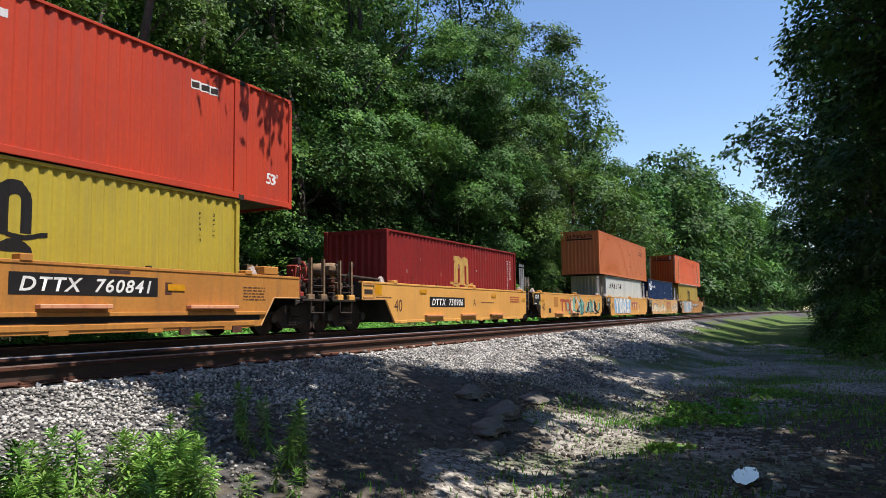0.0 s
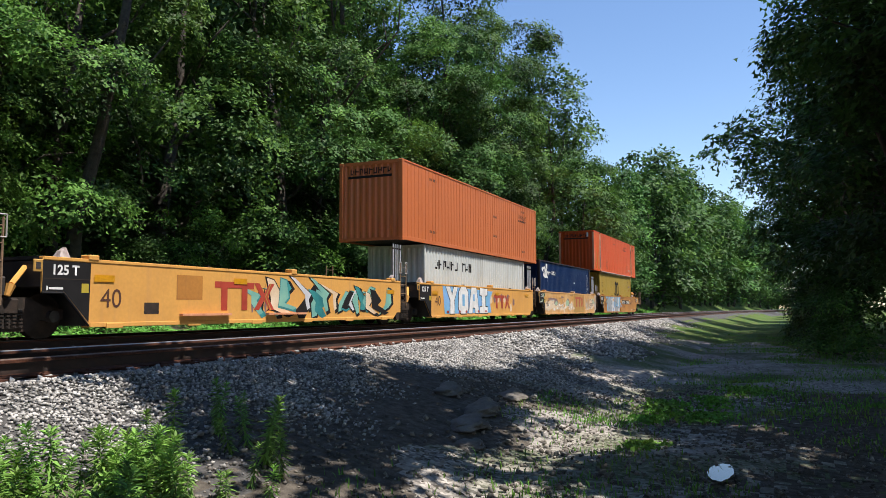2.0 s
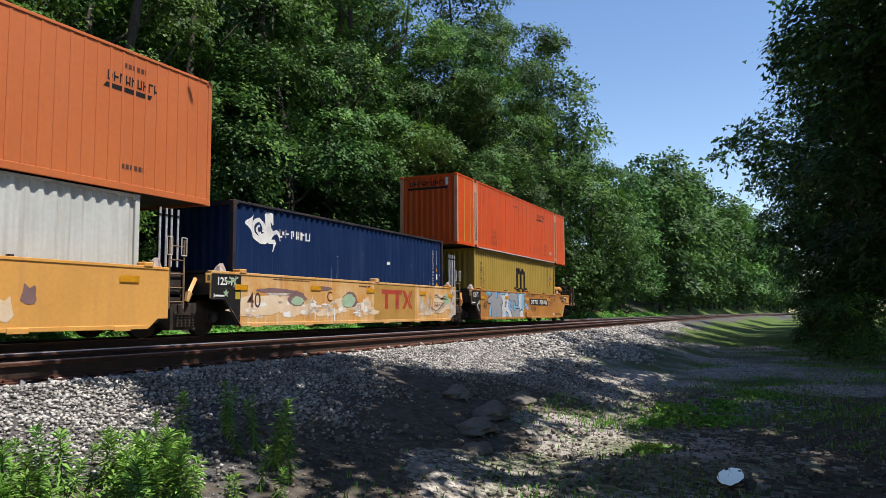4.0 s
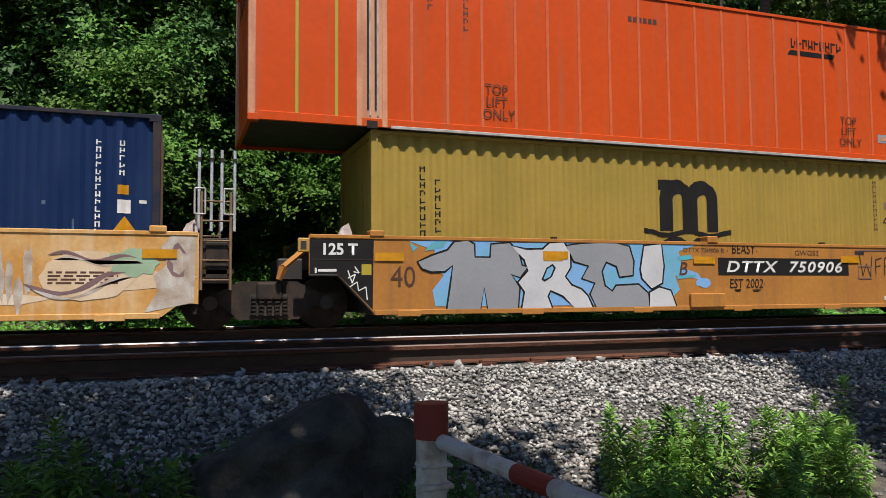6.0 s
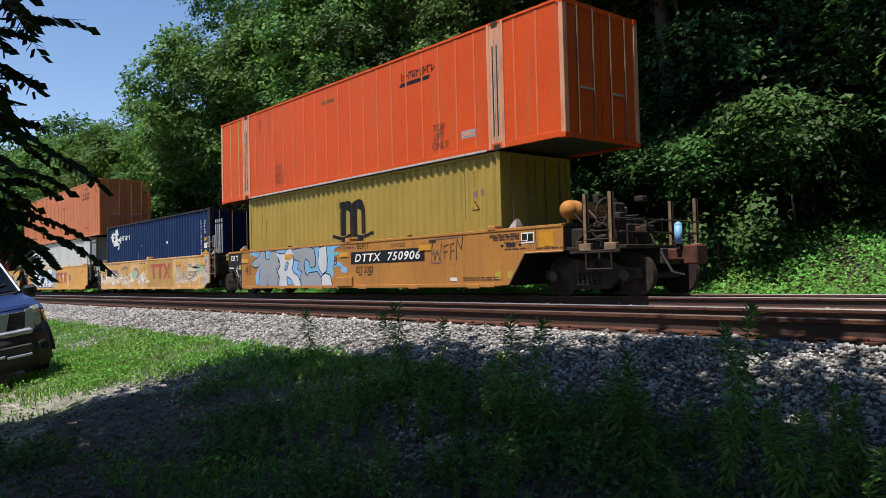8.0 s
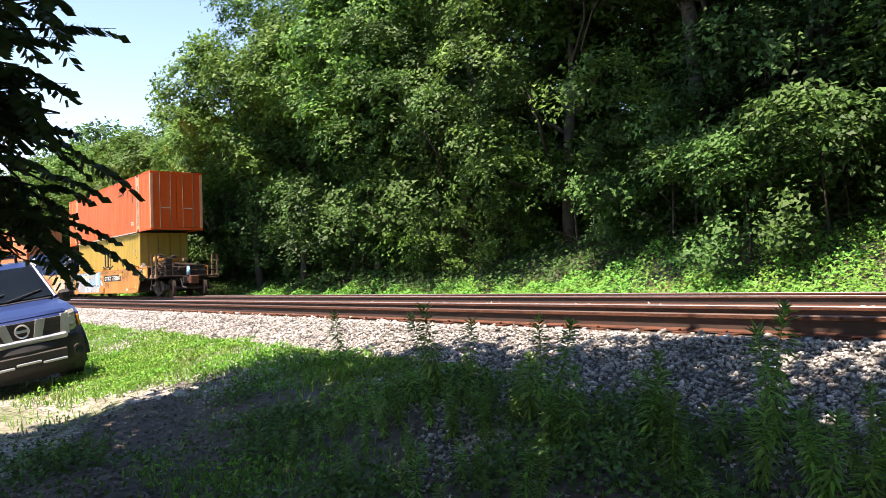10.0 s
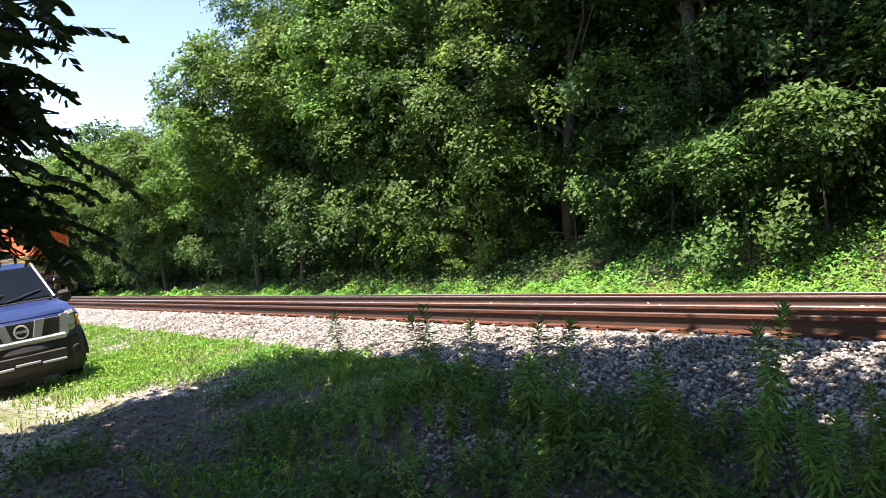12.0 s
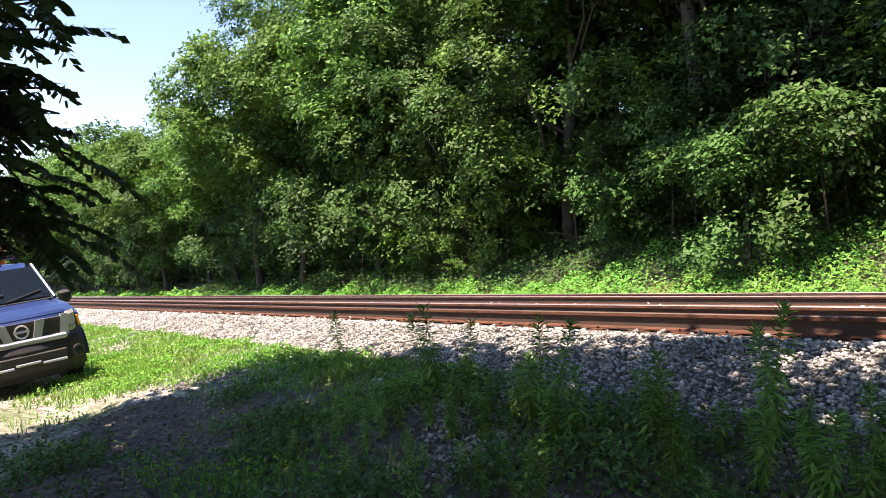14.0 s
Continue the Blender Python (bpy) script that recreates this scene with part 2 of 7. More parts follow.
M["white"] = material("white paint", (0.78, 0.77, 0.74), 0.5, scale=3, grain=0.06)
M["red_logo"] = material("brick red paint", (0.42, 0.055, 0.03), 0.5, scale=3, grain=0.08)
M["brown_letter"] = material("dark brown paint", (0.09, 0.035, 0.02), 0.6, scale=3, grain=0.08)
M["grey_paint"] = material("grey spray paint", (0.30, 0.31, 0.33), 0.5, second=(0.25, 0.26, 0.28), scale=1.2, grain=0.05)
M["light_paint"] = material("pale grey spray paint", (0.60, 0.60, 0.61), 0.5, second=(0.50, 0.5, 0.52), scale=1.2, grain=0.05)
M["sky_paint"] = material("light blue spray paint", (0.21, 0.42, 0.72), 0.5, second=(0.15, 0.42, 0.55), scale=1.5, grain=0.05)
M["cream_paint"] = material("cream spray paint", (0.76, 0.62, 0.45), 0.5, second=(0.62, 0.42, 0.24), scale=1.7, mix=0.8, grain=0.06)
M["sage_paint"] = material("sage spray paint", (0.36, 0.50, 0.33), 0.5, scale=2, grain=0.05)
M["plum_paint"] = material("dusty plum spray paint", (0.22, 0.13, 0.13), 0.5, scale=2, grain=0.05)
M["teal_wash"] = material("pale turquoise spray paint", (0.10, 0.42, 0.50), 0.5, second=(0.12, 0.36, 0.42), scale=2, grain=0.05)
M["teal_paint"] = material("teal spray paint", (0.02, 0.16, 0.17), 0.5, second=(0.05, 0.3, 0.28), scale=2, grain=0.05)
M["dusty_post"] = material("dusty tan steel", (0.26, 0.17, 0.10), 0.75, spec=0.2, second=(0.13, 0.085, 0.055), scale=4, mix=0.7, grain=0.15)
M["mint_paint"] = material("mint spray paint", (0.24, 0.47, 0.36), 0.5, second=(0.12, 0.33, 0.30), scale=1.6, mix=0.7, grain=0.06)
M["red_post"] = material("red reflective band", (0.27, 0.030, 0.022), 0.6, second=(0.25, 0.03, 0.02), scale=9, grain=0.15)
M["white_post"] = material("peeling white post paint", (0.62, 0.60, 0.57), 0.7, second=(0.30, 0.22, 0.17), scale=9, mix=0.35, grain=0.12)
M["car_blue"] = material("metallic blue car paint", (0.013, 0.030, 0.11), 0.32, 0.0, spec=0.35, scale=2, grain=0.03)
M["plastic"] = material("black bumper plastic", (0.013, 0.013, 0.015), 0.6, scale=6, grain=0.08)
M["silver"] = material("silver trim", (0.62, 0.62, 0.62), 0.3, 0.7, scale=5, grain=0.03)
M["tyre"] = material("tyre rubber", (0.02, 0.02, 0.02), 0.85, scale=9, grain=0.15)
M["windscreen"] = material("tinted windscreen", (0.012, 0.018, 0.022), 0.06, scale=2, grain=0.02, spec=0.6)
M["lamp_glass"] = material("headlamp lens", (0.34, 0.35, 0.31), 0.12, scale=12, grain=0.05)


# ---------------------------------------------------------------- building helpers
def mesh_of(name, bm, mat, smooth=False):
    me = bpy.data.meshes.new(name)
    bm.to_mesh(me)
    bm.free()
    if mat:
        me.materials.append(mat)
    if smooth:
        for p in me.polygons:
            p.use_smooth = True
    return me


def part(name, bm, mat, parent=None, label="", smooth=False, at=None):
    """One mesh object under a thing or under a part."""
    ob = new(name, bm if isinstance(bm, bpy.types.Mesh) else mesh_of(name, bm, mat, smooth))
    if parent:
        ob.parent = parent
    if at:
        ob.matrix_basis = at
    return tagged(ob, label)


def thing(name, label, category, at=None, group="", kind=""):
    ob = new(name)
    ob.empty_display_size = 0.2
    if at:
        ob.matrix_basis = at
    return tagged(ob, label, category, group, kind)


def box(bm, x0, x1, y0, y1, z0, z1, bevel=0.0):
    v = [bm.verts.new(p) for p in ((x0, y0, z0), (x1, y0, z0), (x1, y1, z0), (x0, y1, z0), (x0, y0, z1), (x1, y0, z1), (x1, y1, z1), (x0, y1, z1))]
    fs = [bm.faces.new([v[i] for i in q]) for q in ((3, 2, 1, 0), (4, 5, 6, 7), (0, 1, 5, 4), (1, 2, 6, 5), (2, 3, 7, 6), (3, 0, 4, 7))]
    if bevel:
        es = {e for f in fs for e in f.edges}
        bmesh.ops.bevel(bm, geom=list(es), offset=bevel, segments=1, affect="EDGES", profile=0.5)
    return bm


def boxes(*rows, bevel=0.0):
    bm = bmesh.new()
    for r in rows:
        box(bm, *r, bevel=bevel)
    return bm


def tube(bm, a, b, r0, r1=None, seg=8, caps=True):
    a, b = Vector(a), Vector(b)
    r1 = r0 if r1 is None else r1
    q = (b - a).to_track_quat("Z", "Y").to_matrix()
    ring = [[bm.verts.new(p + q @ Vector((r * math.cos(6.2832 * i / seg), r * math.sin(6.2832 * i / seg), 0))) for i in range(seg)]
            for p, r in ((a, r0), (b, r1))]
    for i in range(seg):
        bm.faces.new((ring[0][i], ring[0][(i + 1) % seg], ring[1][(i + 1) % seg], ring[1][i]))
    if caps:
        bm.faces.new(ring[0][::-1]), bm.faces.new(ring[1])
    return bm


def tubes(*rows, seg=8):
    bm = bmesh.new()
    for r in rows:
        tube(bm, *r, seg=seg)
    return bm


def prism(points, y0, y1, bm=None):
    """A plate: an outline in x and z, from y0 to y1."""
    bm = bm or bmesh.new()
    a = [bm.verts.new((x, y0, z)) for x, z in points]
    b = [bm.verts.new((x, y1, z)) for x, z in points]
    n = len(a)
    bm.faces.new(a), bm.faces.new(b[::-1])
    for i in range(n):
        bm.faces.new((a[i], b[i], b[(i + 1) % n], a[(i + 1) % n]))
    bmesh.ops.recalc_face_normals(bm, faces=bm.faces)
    return bm


def array_mesh(name, verts, faces, mat, smooth=False):
    me = bpy.data.meshes.new(name)
    k = faces.shape[1]
    me.vertices.add(len(verts)), me.loops.add(faces.size), me.polygons.add(len(faces))
    me.vertices.foreach_set("co", np.ascontiguousarray(verts, np.float32).ravel())
    me.loops.foreach_set("vertex_index", np.ascontiguousarray(faces, np.int32).ravel())
    me.polygons.foreach_set("loop_start", np.arange(0, faces.size, k, dtype=np.int32))
    me.materials.append(mat)
    me.update(calc_edges=True)
    return me


def leaves(rng, centres, facing, length, width, droop=0.35, ruffle=0.6):
    """Folded leaf blades: four corners each, on the given centres, facing roughly the given ways."""
    n = len(centres)
    f = facing + rng.normal(0, ruffle, (n, 3))
    f /= np.linalg.norm(f, axis=1, keepdims=True)
    a = np.cross(f, rng.normal(0, 1, (n, 3)))
    a[:, 2] -= droop
    a -= f * (a * f).sum(1, keepdims=True)
    a /= np.linalg.norm(a, axis=1, keepdims=True) + 1e-9
    b = np.cross(f, a)
    le, wi = (length * rng.uniform(0.65, 1.3, (n, 1))), (width * rng.uniform(0.7, 1.25, (n, 1)))
    v = np.stack([centres - a * le * 0.5, centres + b * wi * 0.5 - f * wi * 0.18, centres + a * le * 0.5 - f * le * 0.12,
                  centres - b * wi * 0.5 - f * wi * 0.18], 1).reshape(-1, 3)
    return v, np.arange(4 * n).reshape(-1, 4)


def small_leaves(rng, centres, facing, length, width, ruffle=0.24):
    """Small leaves of three corners each, for crowns seen from afar."""
    n = len(centres)
    f = facing + rng.normal(0, ruffle, (n, 3))
    f /= np.linalg.norm(f, axis=1, keepdims=True)
    a = np.cross(f, rng.normal(0, 1, (n, 3)))
    a[:, 2] -= 0.35
    a -= f * (a * f).sum(1, keepdims=True)
    a /= np.linalg.norm(a, axis=1, keepdims=True) + 1e-9
    b = np.cross(f, a)
    le, wi = length * rng.uniform(0.65, 1.3, (n, 1)), width * rng.uniform(0.7, 1.25, (n, 1))
    v = np.stack([centres + a * le * 0.6, centres - a * le * 0.4 + b * wi * 0.5, centres - a * le * 0.35 - b * wi * 0.5], 1).reshape(-1, 3)
    return v, np.arange(3 * n).reshape(-1, 3)


def smoothstep(a, b, x):
    t = np.clip((x - a) / (b - a), 0, 1)
    return t * t * (3 - 2 * t)


# ---------------------------------------------------------------- plan of the ground and the tracks
NEAR, FAR = 7.5, 13.24                   # middles of the two tracks
NEAR_TOP, FAR_TOP = 1.10, 1.04           # heights of the rail heads
BEND_FROM, BEND = 49.0, 1140.0


def bend(x):
    """How far the tracks have bent towards the camera's side at x."""
    return -np.maximum(0.0, np.asarray(x, float) - BEND_FROM) ** 2 / (2 * BEND)


PROFILE_Y = [-60, 2.4, 4.0, 5.0, 6.1, 8.9, 9.9, 11.6, 14.9, 15.9, 17.0, 19.0, 24.0, 40.0, 90.0, 400.0]
PROFILE_Z = [0.0, 0.0, 0.36, 0.60, 0.90, 0.90, 0.76, 0.84, 0.84, 0.66, 0.95, 2.0, 4.2, 12.0, 24.0, 24.0]


def ground_z(x, y):
    x, y = np.asarray(x, float), np.asarray(y, float)
    z = np.interp(y - bend(x) * smoothstep(-2, 4, y), PROFILE_Y, PROFILE_Z)
    far = smoothstep(16, 19, y)
    z = z * (1 + 0.0 * far) - far * 0.7 * smoothstep(-18, -45, x) * np.minimum(1, z / 4)
    lumps = 0.05 * np.sin(x * 0.9 + 1.3 * np.sin(y * 0.7)) * np.sin(y * 1.1 + 0.4) + 0.03 * np.sin(x * 2.3 + y * 1.7)
    flat = 1 - smoothstep(2.2, 4.0, y) * (1 - smoothstep(15.5, 17, y))
    return z + lumps * flat


# ---------------------------------------------------------------- ground
def build_ground():
    def steps(a, b, c, fine, grow):
        out, v, s = [a, b], b, fine
        while v < c:
            v += s
            s *= grow
            out.append(v)
        return out
    xs = sorted(set([-x for x in steps(0, 0, 30, 0.42, 1.0)] + steps(0, 0, 40, 0.42, 1.0) + [round(-10 + 0.14 * i, 3) for i in range(186)] + [40 * 1.09 ** i for i in range(1, 45)] + [-30 * 1.09 ** i for i in range(1, 48)]))
    ys = sorted(set([round(-6 + 0.33 * i, 3) for i in range(80)] + [round(-2 + 0.11 * i, 3) for i in range(72)] + [20.5 * 1.1 ** i for i in range(1, 46)] + [-6 * 1.1 ** i for i in range(1, 55)]))
    gx, gy = np.meshgrid(xs, ys)
    gz = ground_z(gx, gy)
    v = np.stack([gx, gy, gz], -1).reshape(-1, 3)
    nx = len(xs)
    i, j = np.meshgrid(np.arange(nx - 1), np.arange(len(ys) - 1))
    a = (j * nx + i).ravel()
    f = np.stack([a, a + 1, a + nx + 1, a + nx], 1)
    me = array_mesh("ground", v, f, M["ground"])
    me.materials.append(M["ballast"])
    mid = v[f].mean(1)
    yy = mid[:, 1] - bend(mid[:, 0])
    edge = ballast_edge(mid[:, 0]) + np.random.default_rng(2).uniform(-0.55, 0.45, len(mid))
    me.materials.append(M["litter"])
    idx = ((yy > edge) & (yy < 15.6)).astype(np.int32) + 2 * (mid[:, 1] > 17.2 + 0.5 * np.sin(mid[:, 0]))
    me.materials.append(M["turf"])
    idx[((mid[:, 0] > 34 + 3 * np.sin(mid[:, 1])) | (mid[:, 0] < -26)) & (yy < edge)] = 3
    idx[(yy >= 15.6) & (mid[:, 1] <= 17.2 + 0.5 * np.sin(mid[:, 0]))] = 3
    me.materials.append(M["soil"])
    # dark soil here also puts the trees' shade into the ground's colour
    idx[(mid[:, 0] > -8.5 + 1.2 * np.sin(mid[:, 1] * 1.7)) & (mid[:, 0] < 5.2 + 0.8 * np.sin(mid[:, 1] * 2.3)) & (mid[:, 1] > -5) & (yy < edge)] = 4
    idx[(mid[:, 0] >= 4) & (mid[:, 0] < 16) & (mid[:, 1] > -5) & (mid[:, 1] < 0.4 + 0.5 * np.sin(mid[:, 0] * 1.3) + np.random.default_rng(5).normal(0, 0.5, len(mid)))] = 4
    idx[(mid[:, 0] > 5.0 + 0.5 * np.sin(mid[:, 1] * 3)) & (mid[:, 0] < 12) & (yy > 3.0 + 0.4 * np.sin(mid[:, 0] * 2.1)) & (yy < edge)] = 4
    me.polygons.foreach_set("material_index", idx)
    me.polygons.foreach_set("use_smooth", np.ones(len(f), bool))
    tagged(new("ground", me), "bare earth, thin grass and pale crushed-stone ballast", "ground", kind="structure")


def stone_field(name, label, rng, n, xr, yr, size, lift=0.0, keep=None, mat="stone"):
    """Crushed stones: jittered octahedra joined into one mesh."""
    x, y = rng.uniform(*xr, n), rng.uniform(*yr, n)
    if keep is not None:
        k = keep(x, y)
        x, y = x[k], y[k]
        n = len(x)
    y = y + bend(x)
    s = size * rng.uniform(0.55, 1.35, n)
    o = np.array([(1, 0, 0), (0.2, 0.9, 0), (-1, 0.1, 0), (0, -0.8, 0.1), (0.25, 0.1, 0.8), (-0.2, 0, -0.75)])
    v = o[None] * (s[:, None, None] * rng.uniform(0.65, 1.3, (n, 6, 1)))
    # each stone lies turned its own way
    q = rng.normal(0, 1, (n, 4))
    q /= np.linalg.norm(q, axis=1, keepdims=True)
    w_, u_ = q[:, None, :1], q[:, None, 1:]
    c_ = np.cross(np.broadcast_to(u_, v.shape), v)
    v = v + 2 * (w_ * c_ + np.cross(np.broadcast_to(u_, v.shape), c_))
    vx, vy, vz = v[..., 0], v[..., 1], v[..., 2] * 0.8
    z = ground_z(x, y) + lift + s * rng.uniform(0.2, 0.9, n)
    v = np.stack([vx + x[:, None], vy + y[:, None], vz + z[:, None]], -1).reshape(-1, 3)
    t = np.array([(0, 1, 4), (1, 2, 4), (2, 3, 4), (3, 0, 4), (1, 0, 5), (2, 1, 5), (3, 2, 5), (0, 3, 5)])
    f = (np.arange(n)[:, None, None] * 6 + t[None]).reshape(-1, 3)
    tagged(new(name, array_mesh(name, v, f, M[mat])), label, "gravel", kind="stuff")


def muddy(x):
    """How far the mud of the dirt track reaches into the ballast."""
    return 1.0 * smoothstep(4.8, 6.2, x) * (1 - smoothstep(10.5, 13, x))


def ballast_edge(x):
    return 4.1 + 0.35 * np.sin(x * 0.8) + 0.25 * np.sin(x * 2.1 + 1) + 1.2 * smoothstep(22, 42, x) + muddy(x)


def build_ballast():
    rng = np.random.default_rng(3)
    thin = lambda x, y: rng.random(len(x)) < smoothstep(2.9, 4.7, y - 0.9 * muddy(x) + 0.5 * np.sin(x * 1.1) + 0.35 * np.sin(x * 2.9 + 1) - 0.25) ** 1.5
    stone_field("ballast_stones", "pale grey crushed limestone ballast on the track shoulder", rng, 104000, (-11, 16.5), (2.6, 6.3), 0.0225, keep=thin)
    stone_field("ballast_stones", "pale grey crushed limestone ballast further along the track", rng, 15000, (15.5, 48), (3.2, 6.3), 0.05, keep=lambda x, y: rng.random(len(x)) < smoothstep(-0.9, 0.8, y - ballast_edge(x)))
    stone_field("ballast_stones", "pale grey crushed limestone ballast further along the track", rng, 34000, (-32, -10.9), (4.0, 6.3), 0.026)
    stone_field("ballast_stones", "grey crushed stone between the sleepers and tracks", rng, 8000, (-20, 40), (6.1, 15.3), 0.05, -0.02)
    stone_field("loose_stones", "loose stones trodden into the dirt track", rng, 15000, (-10, 16), (-1.0, 4.4), 0.022, -0.004, mat="grit",
                keep=lambda x, y: (np.sin(x * 0.9 + y) + np.sin(x * 0.37 - y * 1.3) > -0.9))
    stone_field("loose_stones", "muddy lumps and broken rock beside the ballast", rng, 2200, (2, 15), (1.2, 4.6), 0.038, -0.01, mat="grit",
                keep=lambda x, y: np.sin(x * 1.7 + y * 2.1) + np.sin(x * 0.8 - y * 1.9) + rng.normal(0, 0.6, len(x)) > 0.1)



# ---------------------------------------------------------------- the two tracks
def rail_run(name, label, y, top, head_mat, parent):
    """Rail sections of 12 m that follow the bend: foot, web and head."""
    prof = [(-0.075, -0.18), (0.075, -0.18), (0.075, -0.168), (0.009, -0.148), (0.009, -0.05), (0.038, -0.042), (0.038, -0.010),
            (0.029, 0.0), (-0.029, 0.0), (-0.038, -0.010), (-0.038, -0.042), (-0.009, -0.05), (-0.009, -0.148), (-0.075, -0.168)]
    xs = [-260 + 12 * i for i in range(22)] + [4 + 8 * i for i in range(60)]
    xs = sorted(set(xs))
    bm = bmesh.new()
    rings = []
    for x in xs:
        rings.append([bm.verts.new((x, y + float(bend(x)) + a, top + b)) for a, b in prof])
    n = len(prof)
    for r, q in zip(rings, rings[1:]):
        for i in range(n):
            f = bm.faces.new((r[i], q[i], q[(i + 1) % n], r[(i + 1) % n]))
            # web faces get the colour with the head's shade in it
            f.material_index = 1 if i in (6, 7, 8) else 2 if i in (3, 4, 10, 11) else 0
    bmesh.ops.recalc_face_normals(bm, faces=bm.faces)
    me = mesh_of(name, bm, M["rust"])
    me.materials.append(head_mat)
    me.materials.append(M["web"])
    return part(name, me, None, parent, label)


def build_tracks():
    rng = random.Random(5)
    tie = boxes((-0.115, 0.115, -1.3, 1.3, -0.17, 0.0), bevel=0.012)
    tie_mesh = mesh_of("sleeper", tie, M["sleeper"])
    plate_mesh = mesh_of("tie_plate", boxes((-0.09, 0.09, -0.17, 0.17, 0.0, 0.02), (-0.05, -0.03, -0.11, -0.08, 0.02, 0.045), (0.03, 0.05, 0.08, 0.11, 0.02, 0.045)), M["rust"])
    for y, top, bright, label, lo, hi in ((NEAR, NEAR_TOP, M["rail_dull"], "nearer railway track with rusty rails on timber sleepers", -28, 46),
                                          (FAR, FAR_TOP, M["rail_head"], "further railway track under the freight train", -18, 30)):
        tr = thing("railway_track", label, "railway track", kind="structure")
        rail_run("rail", "rusty steel rail with a worn running surface", y - 0.7525, top, bright, tr)
        rail_run("rail", "rusty steel rail with a polished running surface", y + 0.7525, top, M["rail_head"], tr)
        x = lo
        while x < hi:
            part("sleeper", tie_mesh, None, tr, at=pose(x, y + float(bend(x)) + rng.uniform(-0.05, 0.05), top - 0.195 + rng.uniform(-0.012, 0.004), 0, 0, rng.uniform(-1.2, 1.2)))
            if y == NEAR:
                for s in (-1, 1):
                    part("tie_plate", plate_mesh, None, tr, at=pose(x, y + float(bend(x)) + s * 0.7525, top - 0.2))
            x += 0.52 + rng.uniform(-0.02, 0.02)
        rows = []
        for i in range(160):
            for x in (lo - 0.6 - 0.7 * i, hi + 0.3 + 0.9 * i):
                yy = y + float(bend(x))
                rows.append((x - 0.115, x + 0.115, yy - 1.3, yy + 1.3, top - 0.36, top - 0.197))
        tagged(part("sleepers", boxes(*rows), M["sleeper"], tr, "timber sleepers far along the track"), kind="stuff")


# ---------------------------------------------------------------- trees
def limb(bm, a, b, r0, r1, seg, rng, kink=0.12):
    """A bent, tapering limb in four pieces. Returns its points."""
    a, b = Vector(a), Vector(b)
    pts = [a]
    for i in (1, 2, 3):
        p = a.lerp(b, i / 4)
        k = (b - a).length * kink * 0.5
        pts.append(p + Vector((rng.uniform(-k, k), rng.uniform(-k, k), rng.uniform(-k, k) * 0.5)))
    pts.append(b)
    for i in range(4):
        tube(bm, pts[i], pts[i + 1], r0 + (r1 - r0) * i / 4, r0 + (r1 - r0) * (i + 1) / 4, seg, caps=False)
    return pts


SPRAY = 14                               # leaves to a spray


